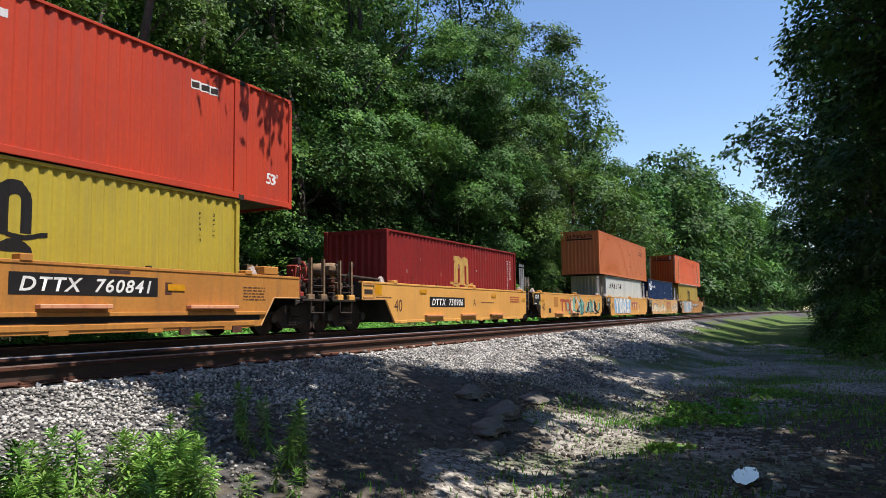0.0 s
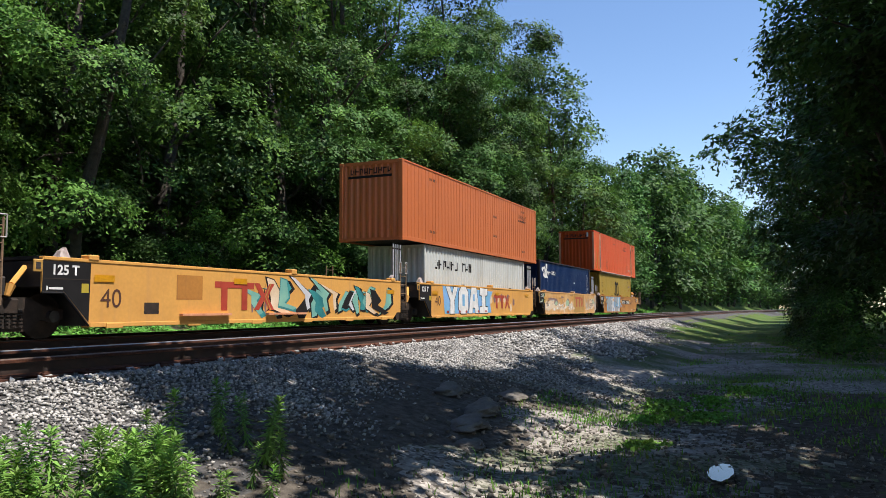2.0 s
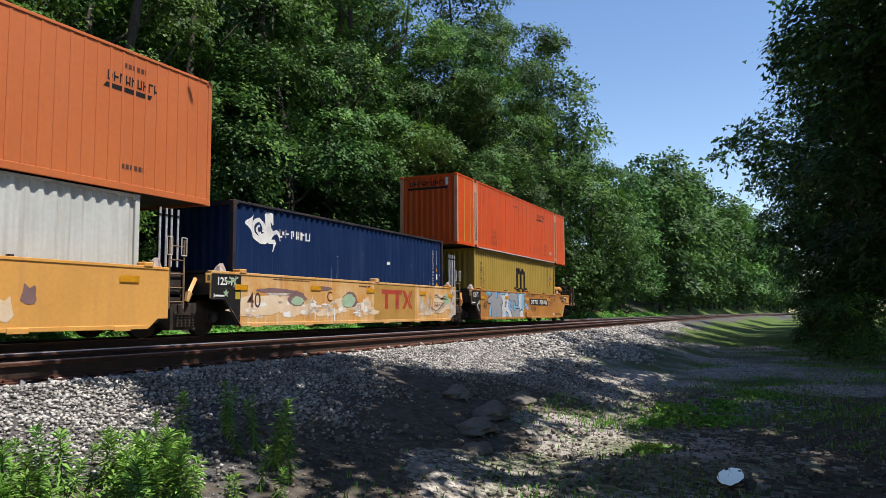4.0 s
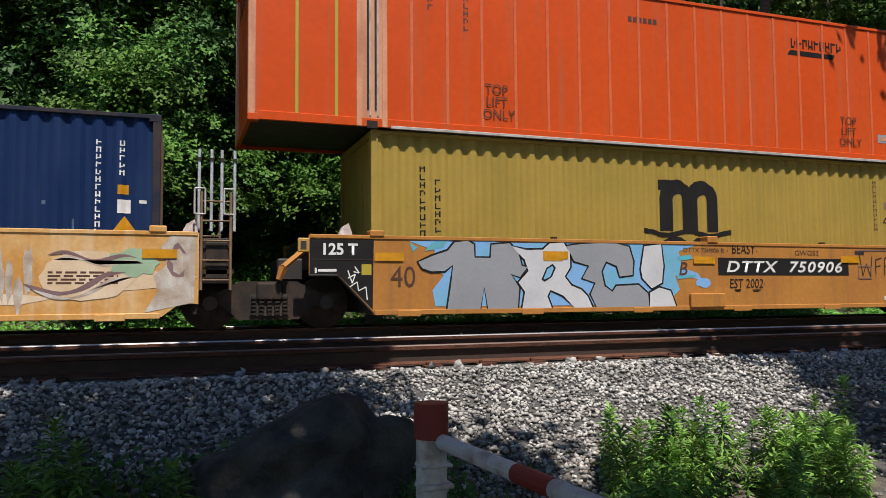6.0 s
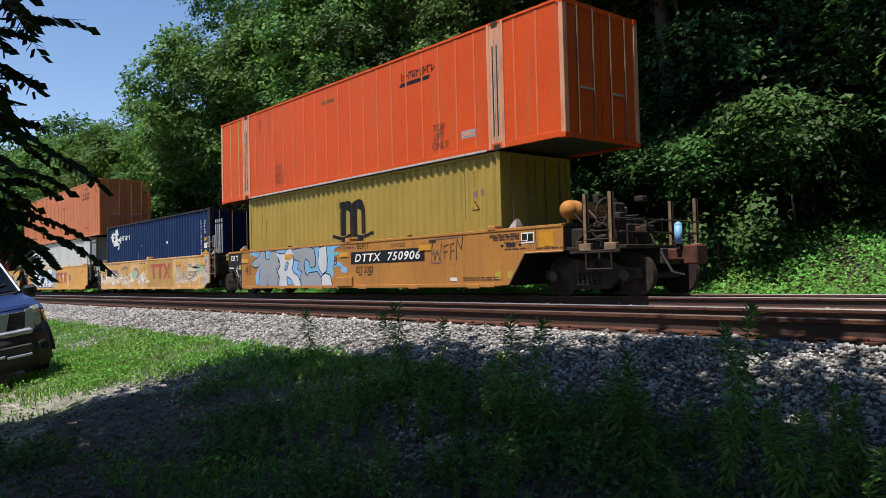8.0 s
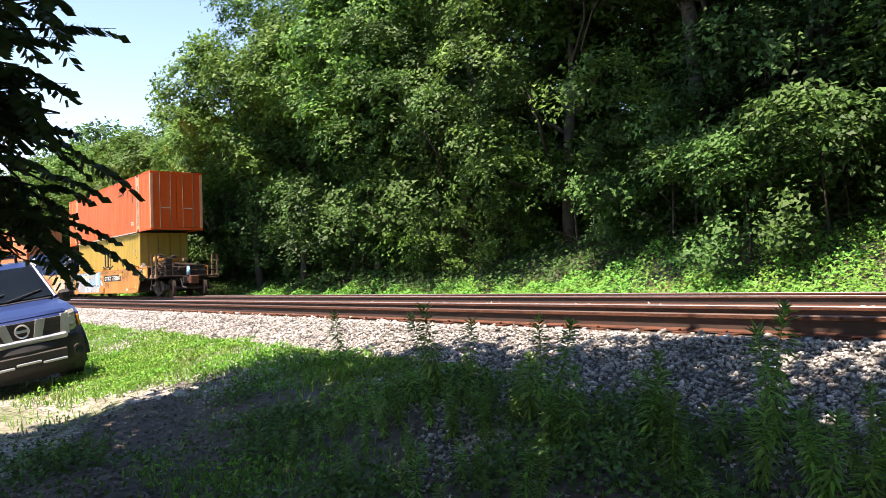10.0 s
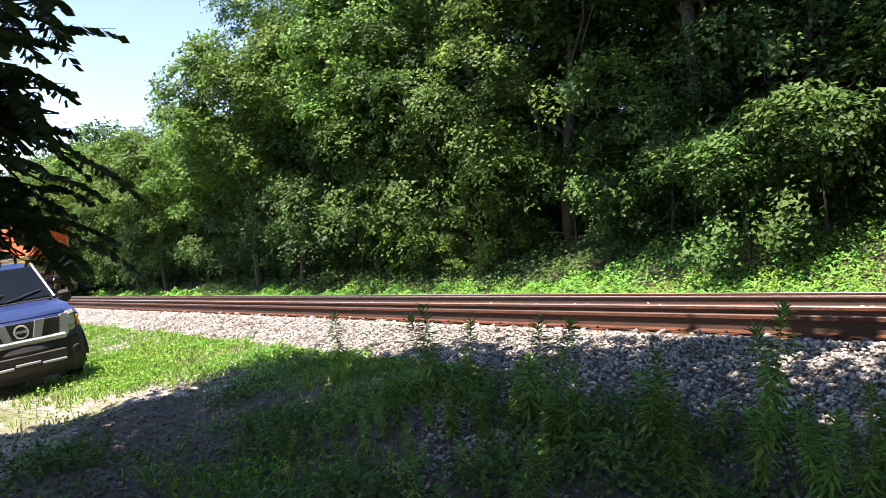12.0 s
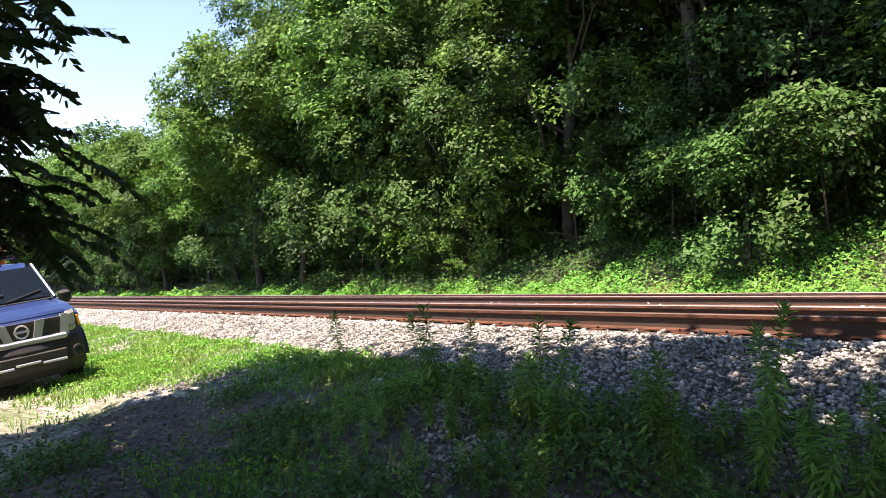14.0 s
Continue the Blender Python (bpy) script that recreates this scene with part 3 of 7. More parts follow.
def make_tree(seed, height, spread, base, clumps, per, leaf, mats, trunk_r=0.28, bark="bark", clump_r=1.0, label="", name="tree"):
    """A tree at the origin: trunk with limbs, and a crown of leaf clumps at the limbs' ends, uneven and with gaps."""
    rng, nr = random.Random(seed), np.random.default_rng(seed)
    root = thing(name, label, "tree")
    bm = bmesh.new()
    lean = Vector((rng.uniform(-0.06, 0.06) * height, rng.uniform(-0.06, 0.06) * height, height * 0.86))
    limb(bm, (0, 0, -1.0), lean, trunk_r, trunk_r * 0.16, 8, rng, 0.06)
    ends = []
    for i in range(clumps):
        h = rng.random() ** 0.8
        ang = rng.uniform(0, 6.283)
        zc = base + (height - base) * h
        # widest a little under the middle, narrowing to the top and the bottom
        w = spread * (math.sin(math.pi * min(0.97, 0.12 + 0.80 * h)) ** 0.7) * rng.uniform(0.55, 1.08)
        ends.append(Vector((lean.x * h + w * math.cos(ang), lean.y * h + w * math.sin(ang), zc + rng.uniform(-0.6, 0.6))))
    for e in ends[:9]:
        at = max(0.15, min(0.85, (e.z - 0.22 * height) / height))
        start = Vector((lean.x * at, lean.y * at, lean.z * at))
        limb(bm, start, e, trunk_r * 0.38 * (1.1 - at), 0.02, 4, rng, 0.25)
    part("trunk", bm, M[bark], root, smooth=True)
    axis = np.array([lean.x, lean.y, 0]) / height
    allc, allf = [], []
    for e in ends:
        # sprays of a few leaves that lie one way, over the top and the outer side of each bough's end
        r = clump_r * rng.uniform(0.7, 1.4)
        m = max(4, int(per / SPRAY * (r / clump_r) ** 2))
        out = np.array([e.x - axis[0] * e.z, e.y - axis[1] * e.z, 0.0])
        out /= np.linalg.norm(out) + 1e-6
        d = nr.normal(0, 1, (m, 3)) + out * 0.5 + np.array([0, 0, 0.8])
        d /= np.linalg.norm(d, axis=1, keepdims=True)
        mid = d * nr.uniform(0.72, 1.05, (m, 1)) * np.array([1.0, 1.0, 0.56]) * r + np.array(e)
        way = d * 0.45 + out * 0.3 + np.array([0, 0, 0.62])
        way /= np.linalg.norm(way, axis=1, keepdims=True)
        way = np.repeat(way + nr.normal(0, 0.36, way.shape), SPRAY, axis=0)
        off = nr.normal(0, leaf * 1.15, (m * SPRAY, 3))
        off -= way * (off * way).sum(1, keepdims=True) * 0.8
        allc.append(np.repeat(mid, SPRAY, axis=0) + off), allf.append(way)
    c, f = np.concatenate(allc), np.concatenate(allf)
    v, q = small_leaves(nr, c, f, leaf, leaf * 0.78)
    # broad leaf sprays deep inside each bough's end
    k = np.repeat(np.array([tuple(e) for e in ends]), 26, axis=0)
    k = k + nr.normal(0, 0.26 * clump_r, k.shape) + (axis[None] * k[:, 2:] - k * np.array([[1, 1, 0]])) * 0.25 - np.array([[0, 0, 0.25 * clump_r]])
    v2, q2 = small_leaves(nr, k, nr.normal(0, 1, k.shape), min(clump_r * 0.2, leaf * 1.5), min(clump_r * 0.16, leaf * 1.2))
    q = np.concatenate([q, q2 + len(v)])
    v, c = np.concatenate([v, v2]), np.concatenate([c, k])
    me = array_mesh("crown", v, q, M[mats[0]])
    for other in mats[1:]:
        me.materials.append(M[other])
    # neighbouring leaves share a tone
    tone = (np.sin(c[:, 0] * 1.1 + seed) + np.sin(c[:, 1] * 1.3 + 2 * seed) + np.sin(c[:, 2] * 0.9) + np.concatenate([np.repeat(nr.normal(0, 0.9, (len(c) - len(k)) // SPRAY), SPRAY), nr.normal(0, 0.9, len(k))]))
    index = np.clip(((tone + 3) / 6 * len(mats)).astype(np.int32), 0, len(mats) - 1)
    # inner leaves all take the dark tone, so crown gaps hold painted shade
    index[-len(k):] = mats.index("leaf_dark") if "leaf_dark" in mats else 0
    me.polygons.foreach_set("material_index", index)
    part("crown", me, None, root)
    return root


TREE_TEXT = "broadleaf tree in full summer leaf on the wooded bank"


def build_forest():
    rng = random.Random(11)
    wide = ["leaf_dark", "leaf_mid", "leaf_mid", "leaf_light"]
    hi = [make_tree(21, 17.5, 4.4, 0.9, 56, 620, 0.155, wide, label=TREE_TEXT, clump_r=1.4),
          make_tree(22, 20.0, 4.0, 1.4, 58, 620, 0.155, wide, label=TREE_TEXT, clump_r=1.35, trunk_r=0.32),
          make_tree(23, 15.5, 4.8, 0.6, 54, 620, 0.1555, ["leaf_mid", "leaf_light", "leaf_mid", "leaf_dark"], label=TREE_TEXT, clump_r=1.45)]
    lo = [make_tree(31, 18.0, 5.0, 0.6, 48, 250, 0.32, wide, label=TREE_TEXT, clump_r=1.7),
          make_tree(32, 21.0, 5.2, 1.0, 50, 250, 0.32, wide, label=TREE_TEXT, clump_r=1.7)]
    # mostly light leaves, painting the sunlit look of these crowns
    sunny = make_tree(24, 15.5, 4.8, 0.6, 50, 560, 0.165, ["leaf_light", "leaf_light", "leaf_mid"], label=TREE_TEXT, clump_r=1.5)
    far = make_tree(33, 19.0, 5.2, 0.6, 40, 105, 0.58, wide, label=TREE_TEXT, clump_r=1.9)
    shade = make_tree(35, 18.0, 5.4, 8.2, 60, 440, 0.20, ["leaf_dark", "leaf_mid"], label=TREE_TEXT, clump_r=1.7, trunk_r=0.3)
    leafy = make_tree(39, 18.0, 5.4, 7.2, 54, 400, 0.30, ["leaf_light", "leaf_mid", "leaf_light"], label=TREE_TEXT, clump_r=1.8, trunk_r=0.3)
    # mostly dark leaves, to put the hollow's and the verge's shade into colour
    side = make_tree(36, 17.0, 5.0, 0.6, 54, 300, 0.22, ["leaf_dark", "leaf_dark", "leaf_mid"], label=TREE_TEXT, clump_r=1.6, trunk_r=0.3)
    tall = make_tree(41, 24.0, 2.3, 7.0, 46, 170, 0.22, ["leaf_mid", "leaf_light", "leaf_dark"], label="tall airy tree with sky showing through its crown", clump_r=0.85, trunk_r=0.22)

    def place(proto, x, y, s=1.0, first=[], tilt=0.0):
        z = float(ground_z(x, y)) - 0.1
        m = pose(x, y, z, rng.uniform(-3, 3) - tilt, rng.uniform(-3, 3)) @ pose(0, 0, 0, 0, 0, rng.uniform(0, 360))
        if proto.name in first:
            c = copy_thing(proto, m)
        else:
            first.append(proto.name)
            proto.matrix_basis = m
            c = proto
        c.scale = (s * rng.uniform(0.92, 1.1), s * rng.uniform(0.92, 1.1), s)
        tagged(c, group="trees on the wooded bank")
        return c

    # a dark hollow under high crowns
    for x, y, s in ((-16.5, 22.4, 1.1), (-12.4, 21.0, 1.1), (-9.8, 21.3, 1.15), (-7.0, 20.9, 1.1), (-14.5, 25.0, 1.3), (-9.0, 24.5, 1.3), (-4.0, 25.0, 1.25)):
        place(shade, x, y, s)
    x = -96.0
    while x < -26:
        place(leafy, x, 18.2 + rng.uniform(-0.6, 0.8), rng.uniform(0.66, 0.72) if x < -66 else rng.uniform(0.54, 0.60) if x < -40 else rng.uniform(0.66, 0.74))
        x += rng.uniform(4.5, 6.0)
    # the edge of the wood on the far side of the tracks
    x = -46.0
    while x < 62:
        deep = 4.6 if -18 < x < -6 else 3.9 if -1 < x < 12 else 0.0
        place(side if deep > 4.2 else rng.choice(hi), x, 20.0 + deep + rng.uniform(-1.3, 1.5) + float(bend(x)), rng.uniform(0.85, 1.08) * (0.62 if x < -40 else 0.82 if x > 53 else 1.0))
        x += rng.uniform(4.0, 5.4)
    x = -50.0
    while x < 80:
        place(rng.choice(lo), x, (25.0 if -40 < x < 5 else 26.5) + rng.uniform(-1.5, 1.5) + float(bend(x)), rng.uniform(0.8, 1.0) * (0.62 if x < -36 else 0.8 if x > 50 else 1.0))
        x += rng.uniform(5.0, 7)
    for x0, x1, y0, s in ((62, 270, 19.0, 0.86), (-150, -46, 19.5, 0.72)):
        x = x0
        while x < x1:
            place(far if x > 95 or x < -75 else rng.choice(lo), x, y0 + rng.uniform(-1.5, 2.0) + float(bend(x)), s * rng.uniform(0.85, 1.08) * (1.28 if x > 105 else 0.78 if -66 < x < 0 else 1.0))
            x += rng.uniform(5.0, 7.5)
    x = -44.0
    while x < 75:
        place(far, x, 33 + rng.uniform(-2, 2) + float(bend(x)), rng.uniform(0.9, 1.1) * (0.6 if x < -30 else 0.8 if x > 50 else 1.0))
        x += rng.uniform(4.5, 6.5)
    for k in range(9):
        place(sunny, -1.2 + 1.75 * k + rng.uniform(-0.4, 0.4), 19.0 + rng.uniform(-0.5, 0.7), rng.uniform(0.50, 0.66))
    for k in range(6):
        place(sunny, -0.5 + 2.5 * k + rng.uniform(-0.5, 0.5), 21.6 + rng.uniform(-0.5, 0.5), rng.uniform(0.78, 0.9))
    place(tall, 62, 18.6, 1.0)
    place(hi[1], 45.5, 20.5, 1.16)
    place(hi[0], 51.0, 20.0, 1.16)
    # trees that close the view along the track
    for x, y, s in ((-165, 10, 0.8), (-160, 3, 0.8), (-158, 16, 0.7)):
        place(lo[1], x, y, s)
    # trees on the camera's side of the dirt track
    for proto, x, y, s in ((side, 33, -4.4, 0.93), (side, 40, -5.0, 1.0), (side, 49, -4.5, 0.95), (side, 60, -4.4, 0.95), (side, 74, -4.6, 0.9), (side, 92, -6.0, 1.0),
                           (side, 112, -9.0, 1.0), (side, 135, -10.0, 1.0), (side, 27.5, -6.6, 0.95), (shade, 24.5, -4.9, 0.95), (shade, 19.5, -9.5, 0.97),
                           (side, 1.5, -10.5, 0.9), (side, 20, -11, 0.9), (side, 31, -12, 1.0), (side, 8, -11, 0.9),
                           # unseen trees further back, added to keep sun and sky off
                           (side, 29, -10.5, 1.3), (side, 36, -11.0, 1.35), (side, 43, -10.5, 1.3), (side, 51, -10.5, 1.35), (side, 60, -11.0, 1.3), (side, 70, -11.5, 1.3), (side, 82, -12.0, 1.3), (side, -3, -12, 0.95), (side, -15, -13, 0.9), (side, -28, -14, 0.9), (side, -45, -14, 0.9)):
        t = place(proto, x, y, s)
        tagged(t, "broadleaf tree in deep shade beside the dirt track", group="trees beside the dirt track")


SHADE = [(-9.6, 3.4), (-9.0, 4.6), (-8.0, 5.1), (-6.0, 5.45), (-4.7, 5.7), (-3.9, 6.4), (-2.9, 6.8), (-2.0, 8.3), (2.1, 8.3), (2.15, 3.2), (4.75, 2.8), (5.0, 5.2), (5.3, 7.2), (5.8, 8.4), (8.6, 8.4), (9.4, 6.9), (10.3, 5.7), (11.2, 4.7), (13.0, 4.3), (20.0, 4.7), (26.0, 4.4)]


def leaf_cover(x, y):
    """How closely the boughs overhead cover a spot of ground, from 0 to 1."""
    edge = np.interp(x, [p[0] for p in SHADE], [p[1] for p in SHADE])
    gap = np.sin(x * 2.1 + y * 1.3) * np.sin(y * 2.9 - x * 0.8) + 0.5 * np.sin(x * 5.3 + 1.0) * np.sin(y * 4.7)
    glade = smoothstep(4.3, 5.2, x) * (1 - smoothstep(10.8, 12.0, x)) * (1 - smoothstep(2.5, 3.2, y)) * smoothstep(1.0, 1.7, y)
    open_spots = 0.55 * glade + sum(np.exp(-((x - a) / c) ** 2 - ((y - b) / d) ** 2) for a, b, c, d in ((6.7, 2.4, 0.9, 0.45), (9.9, 2.5, 1.1, 0.6), (-7.0, 1.3, 0.7, 0.4), (12.5, 2.3, 1.5, 0.35), (17.0, 2.9, 2.5, 0.4), (17.5, 4.2, 2.0, 0.3)))
    # sunlit ballast between the shaded verge and the shaded rails
    open_spots = open_spots + smoothstep(0.95, 1.25, x) * (1 - smoothstep(2.1, 2.3, x)) * smoothstep(4.5, 4.9, y) * (1 - smoothstep(6.5, 6.9, y - 0.7 * (x - 1.0)))
    open_spots = open_spots + sum(0.9 * np.exp(-((x - a) / c) ** 2 - ((y - b) / d) ** 2) for a, b, c, d in ((-1.9, 5.95, 0.95, 0.55), (-4.7, 4.5, 0.42, 0.3), (-3.7, 4.45, 0.4, 0.28), (-3.45, 5.9, 0.4, 0.3), (-2.5, 5.1, 0.3, 0.25), (-1.2, 6.2, 0.6, 0.2), (0.4, 6.3, 0.5, 0.2), (5.2, 5.6, 0.4, 0.2), (6.3, 5.5, 0.6, 0.15)))
    dense = np.where(x < 1.75, 1.0 - 0.15 * smoothstep(5.6, 6.3, y), 1.0 - 0.25 * smoothstep(5.8, 6.6, y))
    return np.where((y < edge) & (x > -9.7 + 0.25 * np.maximum(0, 2.5 - y)), dense - 0.5 * (gap > 0.42) * (x > 1.75) - 0.35 * (gap > 0.75) * (x > 1.75) - 1.2 * open_spots, 0.0)


def build_canopy():
    """Tall trees whose high boughs reach over the dirt track and shade it and the ballast."""
    rng, nr = random.Random(91), np.random.default_rng(91)
    stems = [(-8.2, -4.2), (-3.4, -5.2), (1.2, -6.0), (6.6, -5.4), (11.8, -6.2), (17.2, -7.0), (22.5, -8.0)]
    boughs = [[] for _ in stems]
    step = 0.5
    for i in range(int(36 / step)):
        for j in range(int(11.2 / step)):
            x, y = -10.5 + (i + rng.random()) * step, -2.6 + (j + rng.random()) * step
            if rng.random() > float(leaf_cover(x, y)):
                continue
            h = rng.uniform(6.6, 9.2) if x < 8.5 else rng.uniform(9.0, 12.0) if x < 12 else rng.uniform(11.0, 13.5)
            s = h / sun_dir.z
            at = Vector((x, y, 0.3)) + sun_dir * s
            k = min(range(len(stems)), key=lambda n: abs(stems[n][0] - at.x))
            boughs[k].append(at)
    for (x, y), ends in zip(stems, boughs):
        root = Vector((x, y, float(ground_z(x, y)) - 0.1))
        t = thing("tree", "tall broadleaf tree spreading high boughs over the dirt track", "tree", pose(*root), group="trees beside the dirt track")
        bm = bmesh.new()
        top = Vector((rng.uniform(-0.4, 0.4), 1.2, 13.0))
        limb(bm, (0, 0, -0.8), top, 0.27, 0.07, 9, rng, 0.04)
        for e in ends[::5]:
            start = top * rng.uniform(0.55, 0.9)
            limb(bm, start, e - root, 0.07, 0.02, 5, rng, 0.12)
        part("trunk", bm, M["bark"], t, smooth=True)
        c = np.repeat(np.array([tuple(e - root) for e in ends]), 96, axis=0)
        c = c + nr.normal(0, 1, c.shape) * np.array([0.30, 0.30, 0.22])
        f = np.tile([[0.0, -0.2, 1.0]], (len(c), 1))
        v, q = leaves(nr, c, f, 0.25, 0.16, ruffle=0.45)
        me = array_mesh("crown", v, q, M["leaf_dark"])
        part("crown", me, None, t)
    # a bough of the far wood that hangs out high over the tracks
    base = Vector((15.6, 18.6, float(ground_z(15.6, 18.6)) - 0.1))
    t = thing("tree", "leaning broadleaf tree with a bough out over the tracks", "tree", pose(*base), group="trees on the wooded bank")
    bm = bmesh.new()
    limb(bm, (0, 0, -0.8), (-0.2, -2.6, 10.5), 0.24, 0.09, 8, rng, 0.05)
    spots = [Vector((15.1, 11.95, 6.9)), Vector((15.35, 11.95, 6.55)), Vector((16.2, 11.95, 6.95)), Vector((14.2, 11.95, 7.2)), Vector((16.9, 11.95, 7.2)), Vector((15.7, 11.95, 7.3)), Vector((13.4, 11.95, 7.35))]
    spots = [p + sun_dir * 4.6 for p in spots]
    for e in spots:
        limb(bm, (-0.2, -2.4, 9.8), e - base, 0.05, 0.015, 5, rng, 0.1)
    part("trunk", bm, M["bark"], t, smooth=True)
    c = np.repeat(np.array([tuple(e - base) for e in spots]), 26, axis=0)
    c = c + nr.normal(0, 1, c.shape) * np.array([0.2, 0.2, 0.22])
    v, q = leaves(nr, c, np.tile([[0.0, -0.2, 1.0]], (len(c), 1)), 0.22, 0.12, ruffle=0.5)
    part("crown", array_mesh("crown", v, q, M["leaf_mid"]), None, t)


def build_thicket():
    """Bushes along the foot of the wood, and the leafy cover on the bank."""
    rng = random.Random(17)
    text = "leafy green bush at the foot of the wood"
    protos = []
    for seed, h, w, mats in ((51, 2.6, 1.5, ["leaf_dark", "leaf_dark", "leaf_mid"]), (52, 3.6, 1.7, ["leaf_mid", "leaf_light", "leaf_dark"]), (53, 1.8, 1.3, ["leaf_light", "leaf_mid"])):
        b = make_tree(seed, h, w, 0.2, 20, 190, 0.115, mats, trunk_r=0.05, clump_r=0.62, label=text, name="bush")
        b["category"] = "bush"
        protos.append(b)
    big = make_tree(54, 5.2, 2.7, 0.3, 26, 240, 0.14, ["leaf_dark", "leaf_mid"], trunk_r=0.07, clump_r=1.05, label=text, name="bush")
    big["category"] = "bush"
    used = set()
    spots, x = [(-32 - 3.0 * k, 21.5 + rng.uniform(-1, 1), 1.02) for k in range(22)], -30.0
    while x < 90:
        spots.append((x, 18.6 + (1.6 if -18 < x < 3 else 0) + rng.uniform(-0.7, 1.2) + float(bend(x)), 1.0))
        x += rng.uniform(1.4, 2.5)
    x = -44.0
    while x < 70:
        spots.append((x, 22.0 + rng.uniform(-1.2, 1.2) + float(bend(x)), 1.01))
        x += rng.uniform(2.2, 3.4)
    spots += [(-11.2, 18.9, 1.01), (-10.4, 18.4, 1.0), (-8.8, 19.2, 1.25), (-13.5, 19.6, 1.01), (-15.5, 19.4, 1.0), (-21.5, 19.3, 1.01), (-23.8, 19.0, 1.01), (-26.5, 19.4, 1.01)]
    spots += [(-29 - 2.7 * k, 19.0 + rng.uniform(-0.7, 1.0), 1.01) for k in range(20)]
    for k in range(16):
        spots.append((27 + 3.2 * k + rng.uniform(-1, 1), -1.6 - 0.05 * k * k * 0.3 + rng.uniform(-0.5, 0.4), 0.8))
    for x, y, size in spots:
        if -16 < x < 3 and y > 18 and rng.random() < 0.25:
            continue
        # dark-leaved bushes stand where the wood's shade should lie, darkening it by colour
        p = big if size == 1.01 else protos[0] if size == 1.02 else protos[0] if -22 < x < -1 and y > 19.5 else rng.choice(protos)
        m = pose(x, y, float(ground_z(x, y)) - 0.1, 0, 0, rng.uniform(0, 360))
        if p.name in used:
            p = copy_thing(p, m)
        else:
            used.add(p.name)
            p.matrix_basis = m
        s = rng.uniform(0.7, 1.25) * size
        p.scale = (s, s, s)
        tagged(p, group="bushes at the foot of the wood")
    nr = np.random.default_rng(8)
    n = 150000
    x = np.concatenate([nr.uniform(-40, 30, n * 3 // 4), nr.uniform(30, 110, n // 8), nr.uniform(-110, -40, n // 8)])
    deep = 1.9 + 2.8 * smoothstep(-18, -11, x) * (1 - smoothstep(4, 9, x)) + 0.35 * np.sin(x * 0.9) + 0.25 * np.sin(x * 2.3)
    y = 15.3 + nr.uniform(0, 1, len(x)) ** 1.25 * deep
    k = np.sin(x * 0.7) + np.sin(x * 1.9 + y * 2.0) + nr.normal(0, 0.9, len(x)) > -1.3
    x, y = x[k], y[k]
    y2 = y + bend(x)
    h = 0.06 + 0.34 * nr.uniform(0, 1, len(x)) * smoothstep(15.3, 17.0, y) * (0.6 + 0.5 * np.sin(x * 1.3) * np.sin(x * 0.41) + 0.4 * np.sin(x * 4.1 + y * 3.0))
    c = np.stack([x, y2, ground_z(x, y2) + h], 1)
    f = np.tile([[0.0, -0.5, 0.95]], (len(x), 1))
    v, q = small_leaves(nr, c, f, 0.10 + 0.2 * (np.abs(x[:, None] + 5) > 38), 0.075 + 0.13 * (np.abs(x[:, None] + 5) > 38), ruffle=0.5)
    me = array_mesh("bank_plants", v, q, M["clover"])
    me.materials.append(M["leaf_light"])
    me.polygons.foreach_set("material_index", (nr.random(len(q)) < 0.2).astype(np.int32))
    x = nr.uniform(-46, 40, 80000)
    y = nr.uniform(16.6, 22.5, len(x))
    x, y = x[y > 16.9 + 2.4 * smoothstep(-18, -11, x) * (1 - smoothstep(4, 9, x))], y[y > 16.9 + 2.4 * smoothstep(-18, -11, x) * (1 - smoothstep(4, 9, x))]
    y2 = y + bend(x)
    c = np.stack([x, y2, ground_z(x, y2) + 0.08 + 0.5 * nr.uniform(0, 1, len(x)) ** 1.5 * (0.7 + 0.5 * np.sin(x * 2.2 + y) * np.sin(y * 1.9))], 1)
    v, q = small_leaves(nr, c, np.tile([[0.0, -0.45, 0.9]], (len(x), 1)), 0.14, 0.10, ruffle=0.5)
    low = array_mesh("undergrowth", v, q, M["leaf_mid"])
    low.materials.append(M["leaf_dark"])
    low.polygons.foreach_set("material_index", (nr.random(len(q)) < 0.5).astype(np.int32))
    tagged(new("undergrowth", low), "dark leafy undergrowth beneath the trees on the bank", "plants", kind="stuff")
    tagged(new("bank_plants", me), "bright green low leafy plants covering the sunny bank", "plants", kind="stuff")


# ---------------------------------------------------------------- grass and weeds
def blades(nr, x, y, h, lean=0.5, w=0.006):
    n = len(x)
    z = ground_z(x, y)
    a = nr.uniform(0, 6.283, n)
    d = np.stack([np.cos(a), np.sin(a), 0 * a], 1)
    s = np.stack([-np.sin(a), np.cos(a), 0 * a], 1) * w
    p = np.stack([x, y, z - 0.01], 1)
    k = (nr.uniform(0.1, lean, n) * h)[:, None]
    up = np.array([[0, 0, 1.0]])
    mid = p + d * k * 0.35 + up * h[:, None] * 0.6
    tip = p + d * k + up * h[:, None] * 0.95
    v = np.stack([p - s, p + s, mid + s * 0.8, mid - s * 0.8, tip], 1).reshape(-1, 3)
    b = np.arange(n)[:, None] * 5
    return v, np.concatenate([b + [0, 1, 2], b + [0, 2, 3], b + [3, 2, 4]], 1).reshape(-1, 3)


